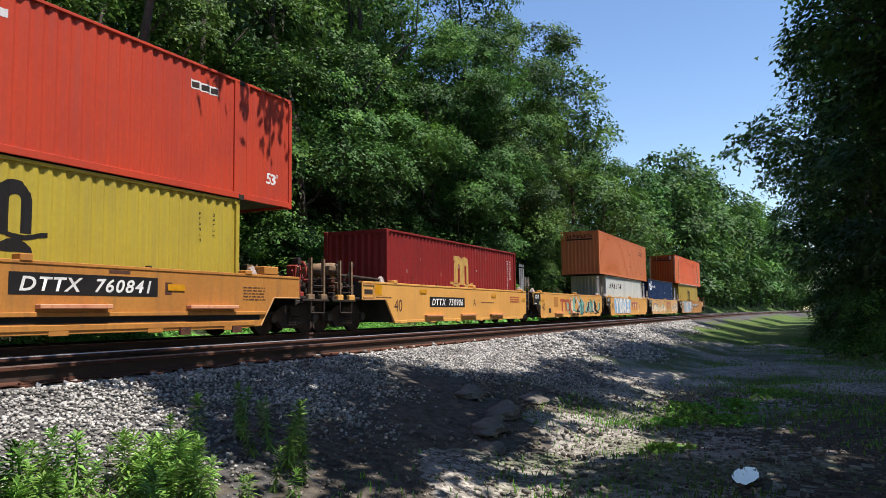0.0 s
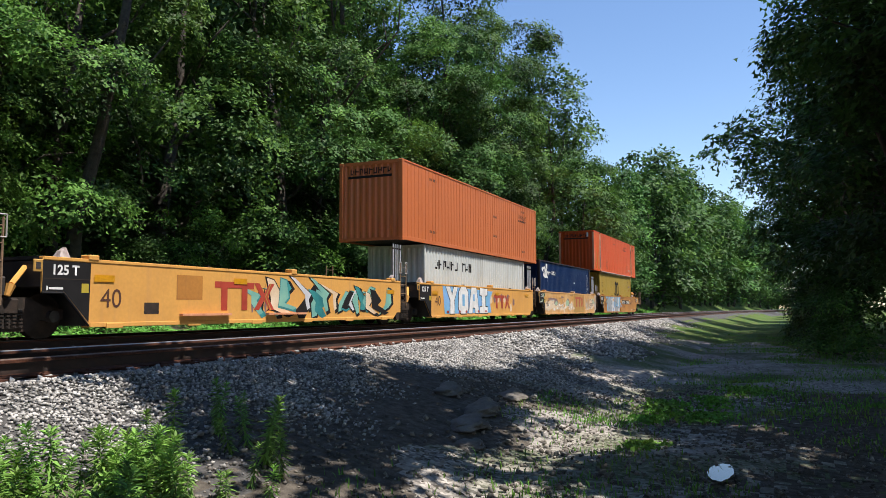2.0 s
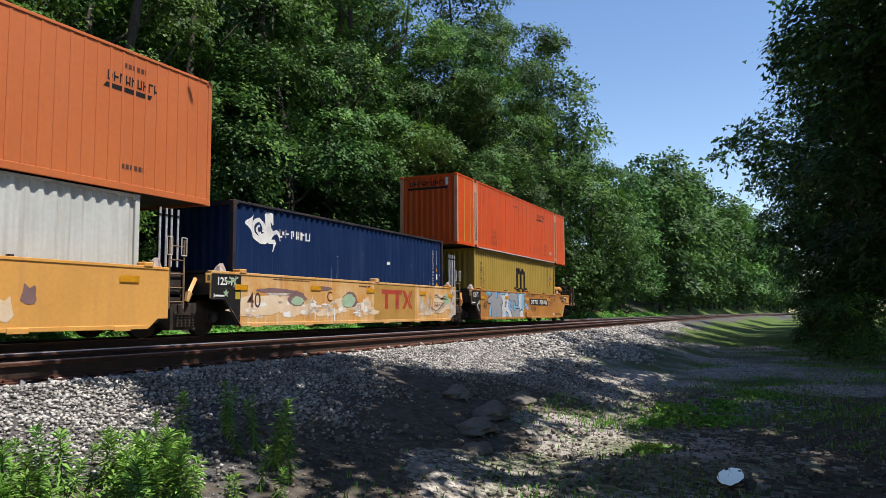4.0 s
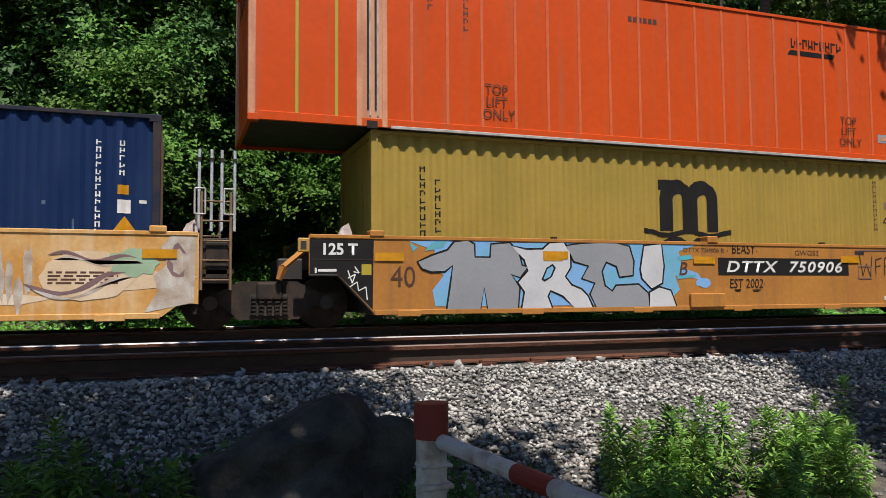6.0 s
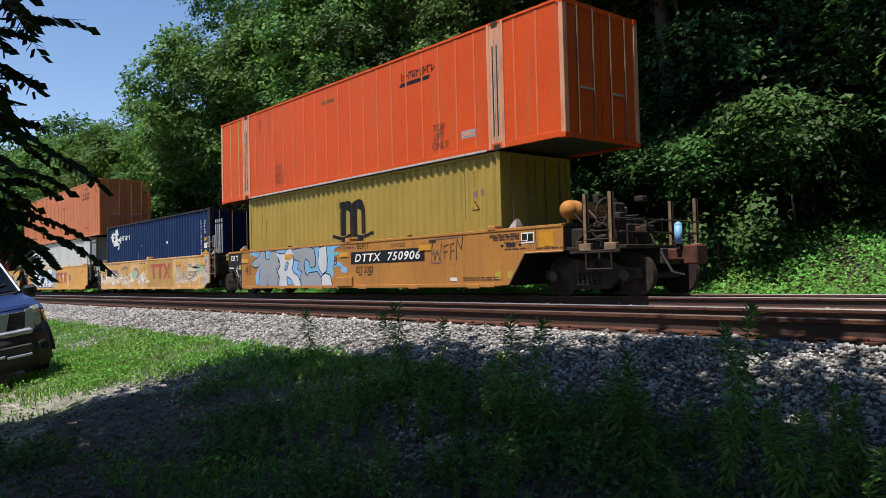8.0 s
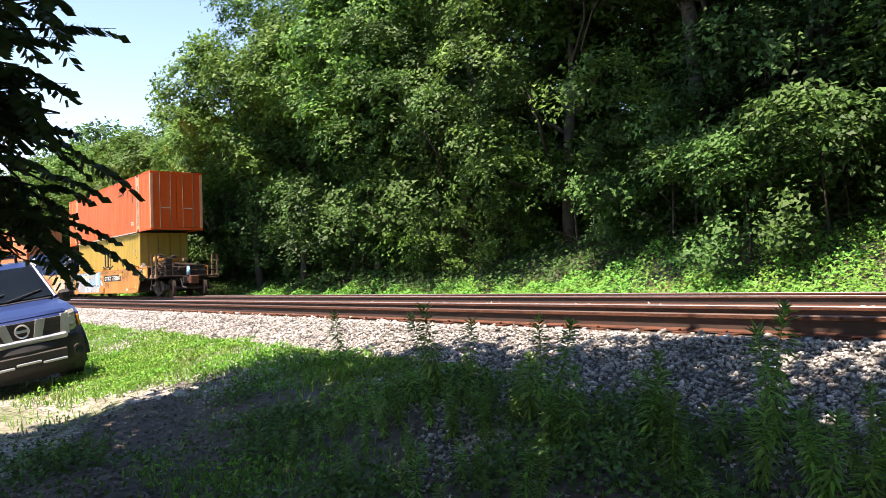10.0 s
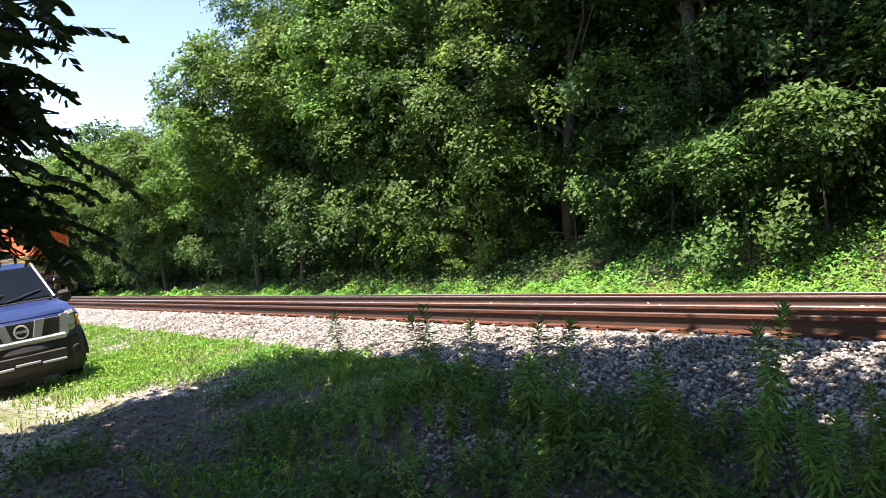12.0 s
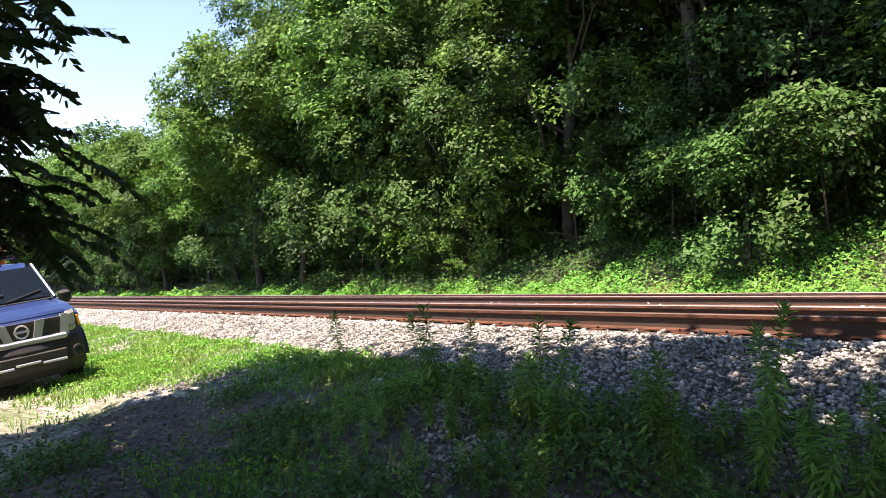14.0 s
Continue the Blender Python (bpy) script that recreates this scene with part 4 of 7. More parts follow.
def build_grass():
    nr = np.random.default_rng(19)

    def lawn(name, label, n, xr, yr, hh, keep, w=0.007):
        x, y = nr.uniform(*xr, n), nr.uniform(*yr, n)
        k = keep(x, y)
        x, y = x[k], y[k]
        v, f = blades(nr, x, y, hh * nr.uniform(0.5, 1.3, len(x)), 0.9, w)
        tagged(new(name, array_mesh(name, v, f, M["grass"])), label, "grass", kind="stuff")

    patch = lambda x, y: np.sin(x * 1.1 + 0.7 * y) + 0.7 * np.sin(x * 0.47 - 1.6 * y + 1) + 0.6 * np.sin(x * 3.1 - y * 2.7) + nr.normal(0, 0.95, len(x))
    lawn("grass", "patchy sunlit grass between the gravel drive and the track", 54000, (-24, -4.5), (1.6, 5.0), 0.10, lambda x, y: patch(x, y) > 1.4 - 1.1 * (y - 2.0) + 1.7 * smoothstep(-10.5, -7, x), 0.008)
    lawn("grass", "thin grass in tree shade by the ballast", 15000, (-6.5, 2.2), (1.8, 4.5), 0.075, lambda x, y: patch(x, y) > 1.1 - 0.6 * (y - 2.4), 0.004)
    lawn("grass", "rough grass beside the dirt track", 42000, (9, 46), (-3.5, 2.6), 0.075, lambda x, y: patch(x, y) > 0.25 + 0.5 * np.sin(x * 0.35) + 0.9 * smoothstep(-0.5, 1.5, y), 0.010)
    x, y = nr.uniform(-22, -5, 90000), nr.uniform(1.8, 5.0, 90000)
    clump = np.sin(x * 2.7 + 1.1 * np.sin(y * 3.1)) * np.sin(y * 3.7 + x * 0.9) + 0.6 * np.sin(x * 6.1 - y * 5.2)
    k = patch(x, y) + 0.8 * clump > 1.75 - 1.1 * (y - 2.0) + 1.3 * smoothstep(-10.5, -7, x)
    x, y, clump = x[k], y[k], clump[k]
    c = np.stack([x, y, ground_z(x, y) + nr.uniform(0.01, 1, len(x)) * (0.05 + 0.09 * np.clip(clump + 0.3, 0, 1.2))], 1)
    v, f = leaves(nr, c, np.tile([[0.0, -0.35, 0.9]], (len(x), 1)), 0.05, 0.024, ruffle=0.8)
    tagged(new("clover", array_mesh("clover", v, f, M["lawn_leaf"])), "bright low clover and broad weeds in the sunny grass", "grass", kind="stuff")
    lawn("grass", "tufts on the dirt track", 9000, (3, 12), (0.2, 3.4), 0.075, lambda x, y: patch(x, y) > 1.1)


def build_low_plants():
    """Small leafy plants on the ground in the trees' shade, and a few tufts along the dirt track."""
    nr = np.random.default_rng(47)
    x, y = nr.uniform(-8.5, 1.6, 60000), nr.uniform(0.9, 4.7, 60000)
    dense = np.sin(x * 1.7 + y) * np.sin(y * 2.3 - x * 0.6) + 0.6 * np.sin(x * 4.3 + 2) * np.sin(y * 5.1) + nr.normal(0, 0.35, len(x)) + 0.5 * smoothstep(-7, -4, x) * smoothstep(1.5, 3.0, y)
    k = dense > 0.55
    x, y, dense = x[k], y[k], dense[k]
    c = np.stack([x, y, ground_z(x, y) + 0.01 + nr.uniform(0, 1, len(x)) * np.clip(0.16 * dense, 0.02, 0.2)], 1)
    v, q = small_leaves(nr, c, np.tile([[0.0, -0.2, 1.0]], (len(x), 1)), 0.055, 0.034, ruffle=0.7)
    tagged(new("low_plants", array_mesh("low_plants", v, q, M["leaf_mid"])), "low dark leafy plants creeping over shaded gravel", "plants", kind="stuff")
    spots = [(12.2, 1.62, 0.55), (11.5, 1.0, 0.5), (11.0, 1.7, 0.35), (14.5, 0.6, 0.6), (13.0, 1.0, 0.4), (8.6, 1.4, 0.3)]
    cs = []
    for a, b, r in spots:
        n = int(900 * r)
        px, py = a + nr.normal(0, r * 0.6, n), b + nr.normal(0, r * 0.35, n)
        cs.append(np.stack([px, py, ground_z(px, py) + 0.02 + 0.22 * r * nr.uniform(0, 1, n) ** 0.7 * np.exp(-((px - a) / r) ** 2)], 1))
    c = np.concatenate(cs)
    v, q = small_leaves(nr, c, np.tile([[0.0, -0.2, 1.0]], (len(c), 1)), 0.075, 0.05, ruffle=0.7)
    tagged(new("low_plants", array_mesh("low_plants", v, q, M["lawn_leaf"])), "bright tufts of broad-leaved weeds on the dirt track", "plants", kind="stuff")


def weed_mesh(seed, h):
    """A tall weed: an upright stalk with narrow leaves all the way up."""
    nr = np.random.default_rng(seed)
    n = int(h * 100)
    t = (np.arange(n) + nr.uniform(0, 1, n)) / n * 0.97 + 0.03
    t = t ** 0.8
    a = np.arange(n) * 2.4 + nr.uniform(-0.4, 0.4, n)
    sway = np.stack([0.05 * h * t ** 2, 0.03 * h * t, 0 * t], 1)
    c = np.stack([0 * t, 0 * t, t * h + 0.02], 1) + sway
    # the young leaves stand up and out, the old ones hang
    rise = -0.9 + 1.9 * t ** 1.6 + nr.uniform(-0.25, 0.25, n)
    d = np.stack([np.cos(a) * np.cos(rise), np.sin(a) * np.cos(rise), np.sin(rise)], 1)
    s = np.cross(d, [0, 0, 1.0])
    s /= np.linalg.norm(s, axis=1, keepdims=True)
    le, wi = (0.17 * nr.uniform(0.7, 1.2, n) * (1.2 - 0.35 * t))[:, None], (0.0165 * nr.uniform(0.8, 1.3, n))[:, None]
    m = c + d * le * 0.45
    v = np.stack([c, m + s * wi, c + d * le - np.array([[0, 0, 0.035]]), m - s * wi], 1).reshape(-1, 3)
    return array_mesh("foliage", v, np.arange(4 * n).reshape(-1, 4), M["weed"])


def build_weeds():
    rng = random.Random(29)
    protos = []
    for k, h in enumerate((0.95, 0.75, 0.55, 1.1)):
        w = thing("weed", "tall leafy weed growing in the gravel", "weed", group="weeds by the ballast")
        part("stalk", tubes(((0, 0, -0.05), (0.025 * h, 0.015 * h, h * 0.5), 0.008, 0.006), ((0.025 * h, 0.015 * h, h * 0.5), (0.05 * h, 0.03 * h, h), 0.006, 0.003), seg=5), M["weed"], w)
        part("foliage", weed_mesh(60 + k, h), None, w)
        protos.append(w)
    used = set()
    spots = []
    for _ in range(160):
        y = rng.uniform(2.7, 4.3)
        spots.append((y * (0.60 + 0.52 * rng.random() ** 1.1), y))
    for _ in range(16):
        y = rng.uniform(3.0, 4.6)
        spots.append((y * rng.uniform(1.1, 1.4), y))
    for x, y in ((-5.8, 4.5), (-5.6, 4.42), (-5.3, 4.5), (-4.36, 4.5), (-4.2, 4.45), (-2.47, 4.5), (-2.35, 4.4), (-1.11, 4.5), (-1.0, 4.42), (0.1, 4.5), (-7.3, 4.4)):
        spots.append((x, y))
    for _ in range(105):
        x = rng.uniform(-6.0, 1.0)
        spots.append((x, rng.uniform(2.6, 4.28)))
    for _ in range(60):
        spots.append((rng.uniform(-5.6, 0.4), 4.29 - 0.8 * rng.random() ** 2))
    for x, y in spots:
        if (x - 0.66) ** 2 + (y - 4.3) ** 2 < 0.6:
            continue
        p = protos[rng.randrange(4)] if y < 4.3 else protos[rng.choice((0, 3))]
        m = pose(x, y, float(ground_z(x, y)), rng.uniform(-13, 13), rng.uniform(-13, 13), rng.uniform(0, 360))
        if p.name in used:
            p = copy_thing(p, m)
        else:
            used.add(p.name)
            p.matrix_basis = m
        s = (rng.uniform(0.3, 0.52) if x > 1 else rng.uniform(0.2, 0.36) * (1 + 0.45 * (y > 3.7))) if y < 4.3 or x > 1 else rng.uniform(0.6, 0.74)
        b = s * (1.32 if y < 4.3 else 1.1)
        p.scale = (b, b, s)


# ---------------------------------------------------------------- lettering
def lettering(text, height, mat, shear=0.0, bold=0.0, stretch=1.0, stack=False, width=0.0, spacing=1.0):
    """Flat letters in x and z, their lower left corner at the origin, facing -y."""
    cu = bpy.data.curves.new("lettering", "FONT")
    cu.body = "\n".join(text) if stack else text
    cu.size, cu.shear, cu.offset = 1.0, shear, bold
    cu.space_line, cu.space_character = 0.86, spacing
    if stack:
        cu.align_x = "CENTER"
    cu.resolution_u = 3
    ob = bpy.data.objects.new("lettering", cu)
    scene.collection.objects.link(ob)
    me = bpy.data.meshes.new_from_object(ob.evaluated_get(bpy.context.evaluated_depsgraph_get()))
    bpy.data.objects.remove(ob)
    bpy.data.curves.remove(cu)
    k = height / 0.69
    if width:
        low = min(v.co.x for v in me.vertices)
        stretch = width / (max(v.co.x for v in me.vertices) - low) / k
    for v in me.vertices:
        v.co = (v.co.x * k * stretch, 0.0, v.co.y * k)
    me.materials.clear()
    me.materials.append(mat)
    return me


def flat(points, mat, name="patch"):
    """A flat painted shape: an outline in x and z, facing -y."""
    bm = bmesh.new()
    f = bm.faces.new([bm.verts.new((x, 0, z)) for x, z in points])
    f.normal_update()
    if f.normal.y > 0:
        f.normal_flip()
    bmesh.ops.triangulate(bm, faces=bm.faces)
    return mesh_of(name, bm, mat)


def bars(rows, mat, name="lettering"):
    """Flat bars (x0, x1, z0, z1) facing -y."""
    bm = bmesh.new()
    for x0, x1, z0, z1 in rows:
        bm.faces.new([bm.verts.new(p) for p in ((x0, 0, z0), (x1, 0, z0), (x1, 0, z1), (x0, 0, z1))])
    return mesh_of(name, bm, mat)


def blob(cx, cz, rx, rz, seed, n=18, rough=0.18):
    r = random.Random(seed)
    return [(cx + rx * math.cos(6.283 * i / n) * r.uniform(1 - rough, 1 + rough), cz + rz * math.sin(6.283 * i / n) * r.uniform(1 - rough, 1 + rough)) for i in range(n)]


# ---------------------------------------------------------------- containers
def corrugated(length, z0, z1, y, pitch=0.28, depth=0.036, inward=1):
    """A trapezoid-corrugated side panel along x."""
    bm = bmesh.new()
    pts, x = [], 0.0
    while x < length - 1e-3:
        for dx, d in ((0.0, 0), (0.26, 0), (0.5, 1), (0.76, 1)):
            if x + dx * pitch <= length:
                pts.append((x + dx * pitch, y + inward * depth * d))
        x += pitch
    pts.append((length, y))
    lo = [bm.verts.new((a, b, z0)) for a, b in pts]
    hi = [bm.verts.new((a, b, z1)) for a, b in pts]
    for i in range(len(pts) - 1):
        bm.faces.new((lo[i], lo[i + 1], hi[i + 1], hi[i]) if inward > 0 else (lo[i + 1], lo[i], hi[i], hi[i + 1]))
    return bm


def door_end(ob, x, w, z0, z1, mat, s):
    """Two leaves with locking bars and handles on the end at x; s: which way the end faces."""
    for k in (-1, 1):
        a, b = sorted((k * 0.012, k * (w - 0.09)))
        leaf = part("door", boxes((x, x + s * 0.05, a, b, z0 + 0.12, z1 - 0.1) if s > 0 else (x + s * 0.05, x, a, b, z0 + 0.12, z1 - 0.1), bevel=0.008), mat, ob)
        for yy in (k * 0.30, k * 0.82):
            part("locking_bar", tubes(((x + s * 0.075, yy, z0 + 0.08), (x + s * 0.075, yy, z1 - 0.06), 0.02), seg=6), M["dusty_post"], leaf)
        a, b = sorted((k * 0.35, k * 0.75))
        part("handle", boxes((x + min(0, s) * 0.11 + max(0, s) * 0.07, x + min(0, s) * 0.07 + max(0, s) * 0.11, a, b, z0 + 1.05, z0 + 1.09)), M["pipe"], leaf)


def container(label, mat, rail_mat=None, length=12.192, height=2.896, half=1.219, ribs="corrugated", posts_at=None, door=1, post_mat=None, colour_group="containers on the train"):
    """A shipping container: its left end is at x = 0, the middle of its width at y = 0, its floor at z = 0."""
    ob = thing("shipping_container", label, "container", group=colour_group)
    ob["half"] = half
    rail_mat = rail_mat or mat
    post_mat = post_mat or mat
    w = half
    rail = 0.11
    if ribs == "corrugated":
        part("side_panel", corrugated(length - 0.2, 0.14, height - 0.055, -w + 0.028), mat, ob, at=pose(0.1, 0, 0))
        part("side_panel", corrugated(length - 0.2, 0.14, height - 0.055, w - 0.028, inward=-1), mat, ob, at=pose(0.1, 0, 0))
    else:
        for s in (-1, 1):
            part("side_panel", boxes((0.1, length - 0.1, min(s * (w - 0.04), s * (w - 0.02)), max(s * (w - 0.04), s * (w - 0.02)), 0.12, height - 0.06)), mat, ob)
            step = ribs
            nr = int((length - 0.3) / step)
            rr = mesh_of("rib", boxes((-0.028, 0.028, -0.014, 0.012, 0.15, height - 0.09), bevel=0.006), M["rib_orange"] if mat in (M["orange"],) else mat)
            r_end = mesh_of("rib", boxes((-0.028, 0.028, -0.014, 0.012, 0.15, height - 0.09), bevel=0.006), M["yellow_bright"] if mat in (M["orange"],) else mat)
            for i in range(1, nr):
                x = 0.12 + i * (length - 0.24) / nr
                if posts_at and any(abs(x - p) < 0.34 for p in posts_at):
                    continue
                part("rib", r_end if posts_at and x < posts_at[0] else rr, None, ob, at=pose(x, s * (w - 0.022), 0))
    for s in (-1, 1):
        y0, y1 = sorted((s * (w - 0.06), s * w))
        part("top_rail", boxes((0.08, length - 0.08, y0, y1, height - 0.065, height - 0.005), bevel=0.006), rail_mat, ob)
        y0, y1 = sorted((s * (w - 0.07), s * (w - 0.004)))
        part("bottom_rail", boxes((0.08, length - 0.08, y0, y1, 0.02, 0.16), bevel=0.006), rail_mat, ob)
        for x in (0.0, length - 0.12):
            y0, y1 = sorted((s * (w - 0.14), s * (w - 0.001)))
            part("corner_post", boxes((x, x + 0.12, y0, y1, 0.1, height - 0.1), bevel=0.01), rail_mat if ribs == "corrugated" else post_mat, ob)
            for z in (0.0, height - 0.118):
                y0, y1 = sorted((s * (w - 0.162), s * (w + 0.002)))
                part("corner_casting", boxes((x - 0.004 if x < 1 else x - 0.054, x + 0.174 if x < 1 else x + 0.124, y0, y1, z, z + 0.118), bevel=0.012), rail_mat, ob)
        for p in posts_at or ():
            y0, y1 = sorted((s * (w - 0.05), s * (w + 0.002)))
            fr = part("lifting_post", boxes((p - 0.17, p + 0.17, y0 + 0.01, y1 - 0.016, 0.02, height - 0.03)), post_mat, ob, "sun-bleached lifting post")
            for d in (-0.215, 0.215):
                part("post_flange", boxes((p + d - 0.045, p + d + 0.045, y0, y1, 0.02, height - 0.03), bevel=0.006), post_mat, fr)
            if post_mat is M["orange_pale"]:
                for d in (-0.07, 0.06):
                    a, b = sorted((s * (w - 0.012), s * (w + 0.004)))
                    # dark strips laid on the post, painting the shade of recessed slots
                    part("slot", boxes((p + d - 0.016, p + d + 0.016, a, b, 0.30, height - 0.55)), M["steel"], fr, "dark strip painted as a shaded slot")
                    part("weld_strip", boxes((p + d + 0.024, p + d + 0.05, a, b, 0.2, height - 0.4)), M["dusty_white"], fr)
            y0, y1 = sorted((s * (w - 0.06), s * (w + 0.006)))
            for z in (-0.002, height - 0.12):
                part("corner_casting", boxes((p - 0.09, p + 0.09, y0, y1, z, z + 0.12)), M["steel"], fr)
    part("roof", boxes((0.05, length - 0.05, -w + 0.03, w - 0.03, height - 0.05, height - 0.02)), mat, ob)
    part("floor", boxes((0.05, length - 0.05, -w + 0.05, w - 0.05, 0.08, 0.12)), M["black"], ob)
    plain = 0.0 if door > 0 else length
    s = -1 if door > 0 else 1
    bm = corrugated(2 * w - 0.28, 0.12, height - 0.08, 0.0, 0.25, 0.03)
    part("end_panel", bm, mat, ob, at=pose(plain + (0.05 if s < 0 else -0.05), w - 0.14 if s < 0 else -w + 0.14, 0, 0, 0, -90 if s < 0 else 90))
    for x0 in (0.01, length - 0.07):
        for z in (0.02, height - 0.115):
            part("sill", boxes((x0, x0 + 0.06, -w + 0.1, w - 0.1, z, z + 0.11)), rail_mat, ob)
    door_end(ob, length - 0.09 if door > 0 else 0.09, w, 0.02, height, mat, 1 if door > 0 else -1)
    return ob


def stickers(ob, rows, mat, y, name="sticker"):
    for r in rows:
        decal(ob, bars([r], mat, name), 0, 0, y)


SIDE = 99.0                              # stands for "painted on the corrugated side"


def wrapped(me, x, z, half, layer):
    """Lays flat paint into the folds of a corrugated side."""
    bm = bmesh.new()
    bm.from_mesh(me)
    for v in bm.verts:
        v.co = (v.co.x + x, v.co.y, v.co.z + z)
    lo, hi = min(v.co.x for v in bm.verts), max(v.co.x for v in bm.verts)
    k = int((lo - 0.1) / 0.28) - 1
    while 0.1 + k * 0.28 < hi:
        for d in (0.0, 0.26, 0.5, 0.76):
            c = 0.1 + (k + d) * 0.28
            if lo < c < hi:
                bmesh.ops.bisect_plane(bm, geom=bm.verts[:] + bm.edges[:] + bm.faces[:], plane_co=(c, 0, 0), plane_no=(1, 0, 0))
        k += 1
    for v in bm.verts:
        u = ((v.co.x - 0.1) / 0.28) % 1.0
        d = 0.0 if u < 0.26 else (u - 0.26) / 0.24 if u < 0.5 else 1.0 if u < 0.76 else (1 - u) / 0.24
        v.co.y += -half + 0.028 + 0.036 * d - 0.003 - layer
    mat = me.materials[0]
    out = mesh_of(me.name.split(".")[0], bm, mat)
    bpy.data.meshes.remove(me)
    return out


def decal(ob, me, x, z, y, label=""):
    if y > 50:
        return part(me.name.split(".")[0], wrapped(me, x, z, ob["half"], SIDE - y), None, ob, label)
    return part(me.name.split(".")[0], me, None, ob, label, at=pose(x, y, z))


def emblem(ob, x, z, h, y, mat, wave=True):
    """The line's mark, as a plain shape: a block with two arched openings and a curved foot."""
    w = h * 1.6
    bm = bmesh.new()

    def arch(x0, x1, top, foot):
        pts = [(x0, foot)] + [((x0 + x1) / 2 + (x0 - x1) / 2 * math.cos(math.pi * i / 8), top + (x1 - x0) / 2 * math.sin(math.pi * i / 8)) for i in range(9)] + [(x1, foot)]
        return pts
    out = arch(0, w * 0.55, h * 0.74, 0)
    inn = arch(w * 0.22, w * 0.38, h * 0.72, 0)
    for shift in (0, w * 0.42):
        a = [bm.verts.new((px + shift, -0.001 * (shift > 0), pz)) for px, pz in out]
        b = [bm.verts.new((px + shift, -0.001 * (shift > 0), pz)) for px, pz in inn]
        for i in range(len(a) - 1):
            bm.faces.new((a[i], b[i], b[i + 1], a[i + 1]))
    bm.faces.new([bm.verts.new(p) for p in ((-w * 0.02, -0.002, h * 0.93), (w * 0.26, -0.002, h * 0.93), (w * 0.26, -0.002, h * 1.16), (-w * 0.02, -0.002, h * 1.16))])
    if wave:
        n = 20
        lo = [bm.verts.new((-w * 0.28 + w * 1.5 * i / n, -0.003, -h * 0.05 + h * 0.05 * math.cos(6.283 * 2 * i / n) - (0.05 * h))) for i in range(n + 1)]
        up = [bm.verts.new((v.co.x, -0.003, v.co.z + h * 0.11)) for v in lo]
        for i in range(n):
            bm.faces.new((lo[i], lo[i + 1], up[i + 1], up[i]))
        for k in (0.24, 0.72):
            rr = [bm.verts.new((w * k + w * 0.27 * math.cos(math.pi * i / 8), -0.002, -h * 0.42 + h * 0.30 * math.sin(math.pi * i / 8))) for i in range(9)]
            bm.faces.new(rr)
    bmesh.ops.recalc_face_normals(bm, faces=bm.faces)
    return decal(ob, mesh_of("emblem", bm, mat), x, z, y, "painted shipping-line mark")


# ---------------------------------------------------------------- well cars
HALF = 1.50                             # half the width over the side sills
WELL_FLOOR, SILL_LO, SILL_HI = 0.36, 0.24, 1.47


def wheelset(name, parent, x):
    for s in (-1, 1):
        y0 = s * 0.75
        w = part("wheel", tubes(((x, y0 - 0.065, 0.42), (x, y0 + 0.065, 0.42), 0.42), ((x, y0 - 0.075 * 1, 0.42), (x, y0 + 0.075, 0.42), 0.13), seg=28), M["steel"], parent)
    part("axle", tubes(((x, -1.0, 0.42), (x, 1.0, 0.42), 0.085), seg=10), M["black"], parent)


def build_truck(span=0.89):
    """A two-axle freight truck: side frames with springs, bolster, wheelsets. Its middle is at x = 0, rail head at z = 0."""
    t = thing("freight_truck", "dark cast-steel two-axle freight truck with dusty springs", "railway truck", group="trucks under the train")
    for x in (-span, span):
        wheelset("wheelset", t, x)
    for s in (-1, 1):
        y0, y1 = sorted((s * 0.94, s * 1.08))
        fr = prism([(-1.15, 0.36), (-1.15, 0.54), (-0.75, 0.60), (-0.42, 0.76), (0.42, 0.76), (0.75, 0.60), (1.15, 0.54), (1.15, 0.36), (0.68, 0.36), (0.46, 0.16), (-0.46, 0.16), (-0.68, 0.36)], y0, y1)
        f = part("side_frame", fr, M["steel"], t)
        y0, y1 = sorted((s * 1.085, s * 1.10))
        part("spring_pocket", boxes((-0.30, 0.30, y0, y1, 0.22, 0.56)), M["black"], f)
        for k in range(5):
            x = -0.24 + 0.12 * k
            part("spring", tubes(*[((x, s * 1.12, 0.24 + 0.06 * i), (x, s * 1.12, 0.27 + 0.06 * i), 0.045) for i in range(5)], seg=8), M["steel"], f)
        for x in (-span, span):
            part("bearing_cap", tubes(((x, s * 1.02, 0.42), (x, s * 1.17, 0.42), 0.11), seg=12), M["black"], f)
    part("bolster", boxes((-0.2, 0.2, -1.15, 1.15, 0.46, 0.74), bevel=0.03), M["steel"], t)
    return t


def ladder(parent, x, y, z0, z1, w=0.40, mat=None, steps=4, s=1):
    lad = part("ladder", tubes(((x, y, z0), (x, y, z1), 0.022), ((x + w, y, z0), (x + w, y, z1), 0.022), *[((x, y, z0 + (z1 - z0) * (i + 0.5) / steps), (x + w, y, z0 + (z1 - z0) * (i + 0.5) / steps), 0.014) for i in range(steps)], seg=6), mat or M["steel"], parent)
    return lad


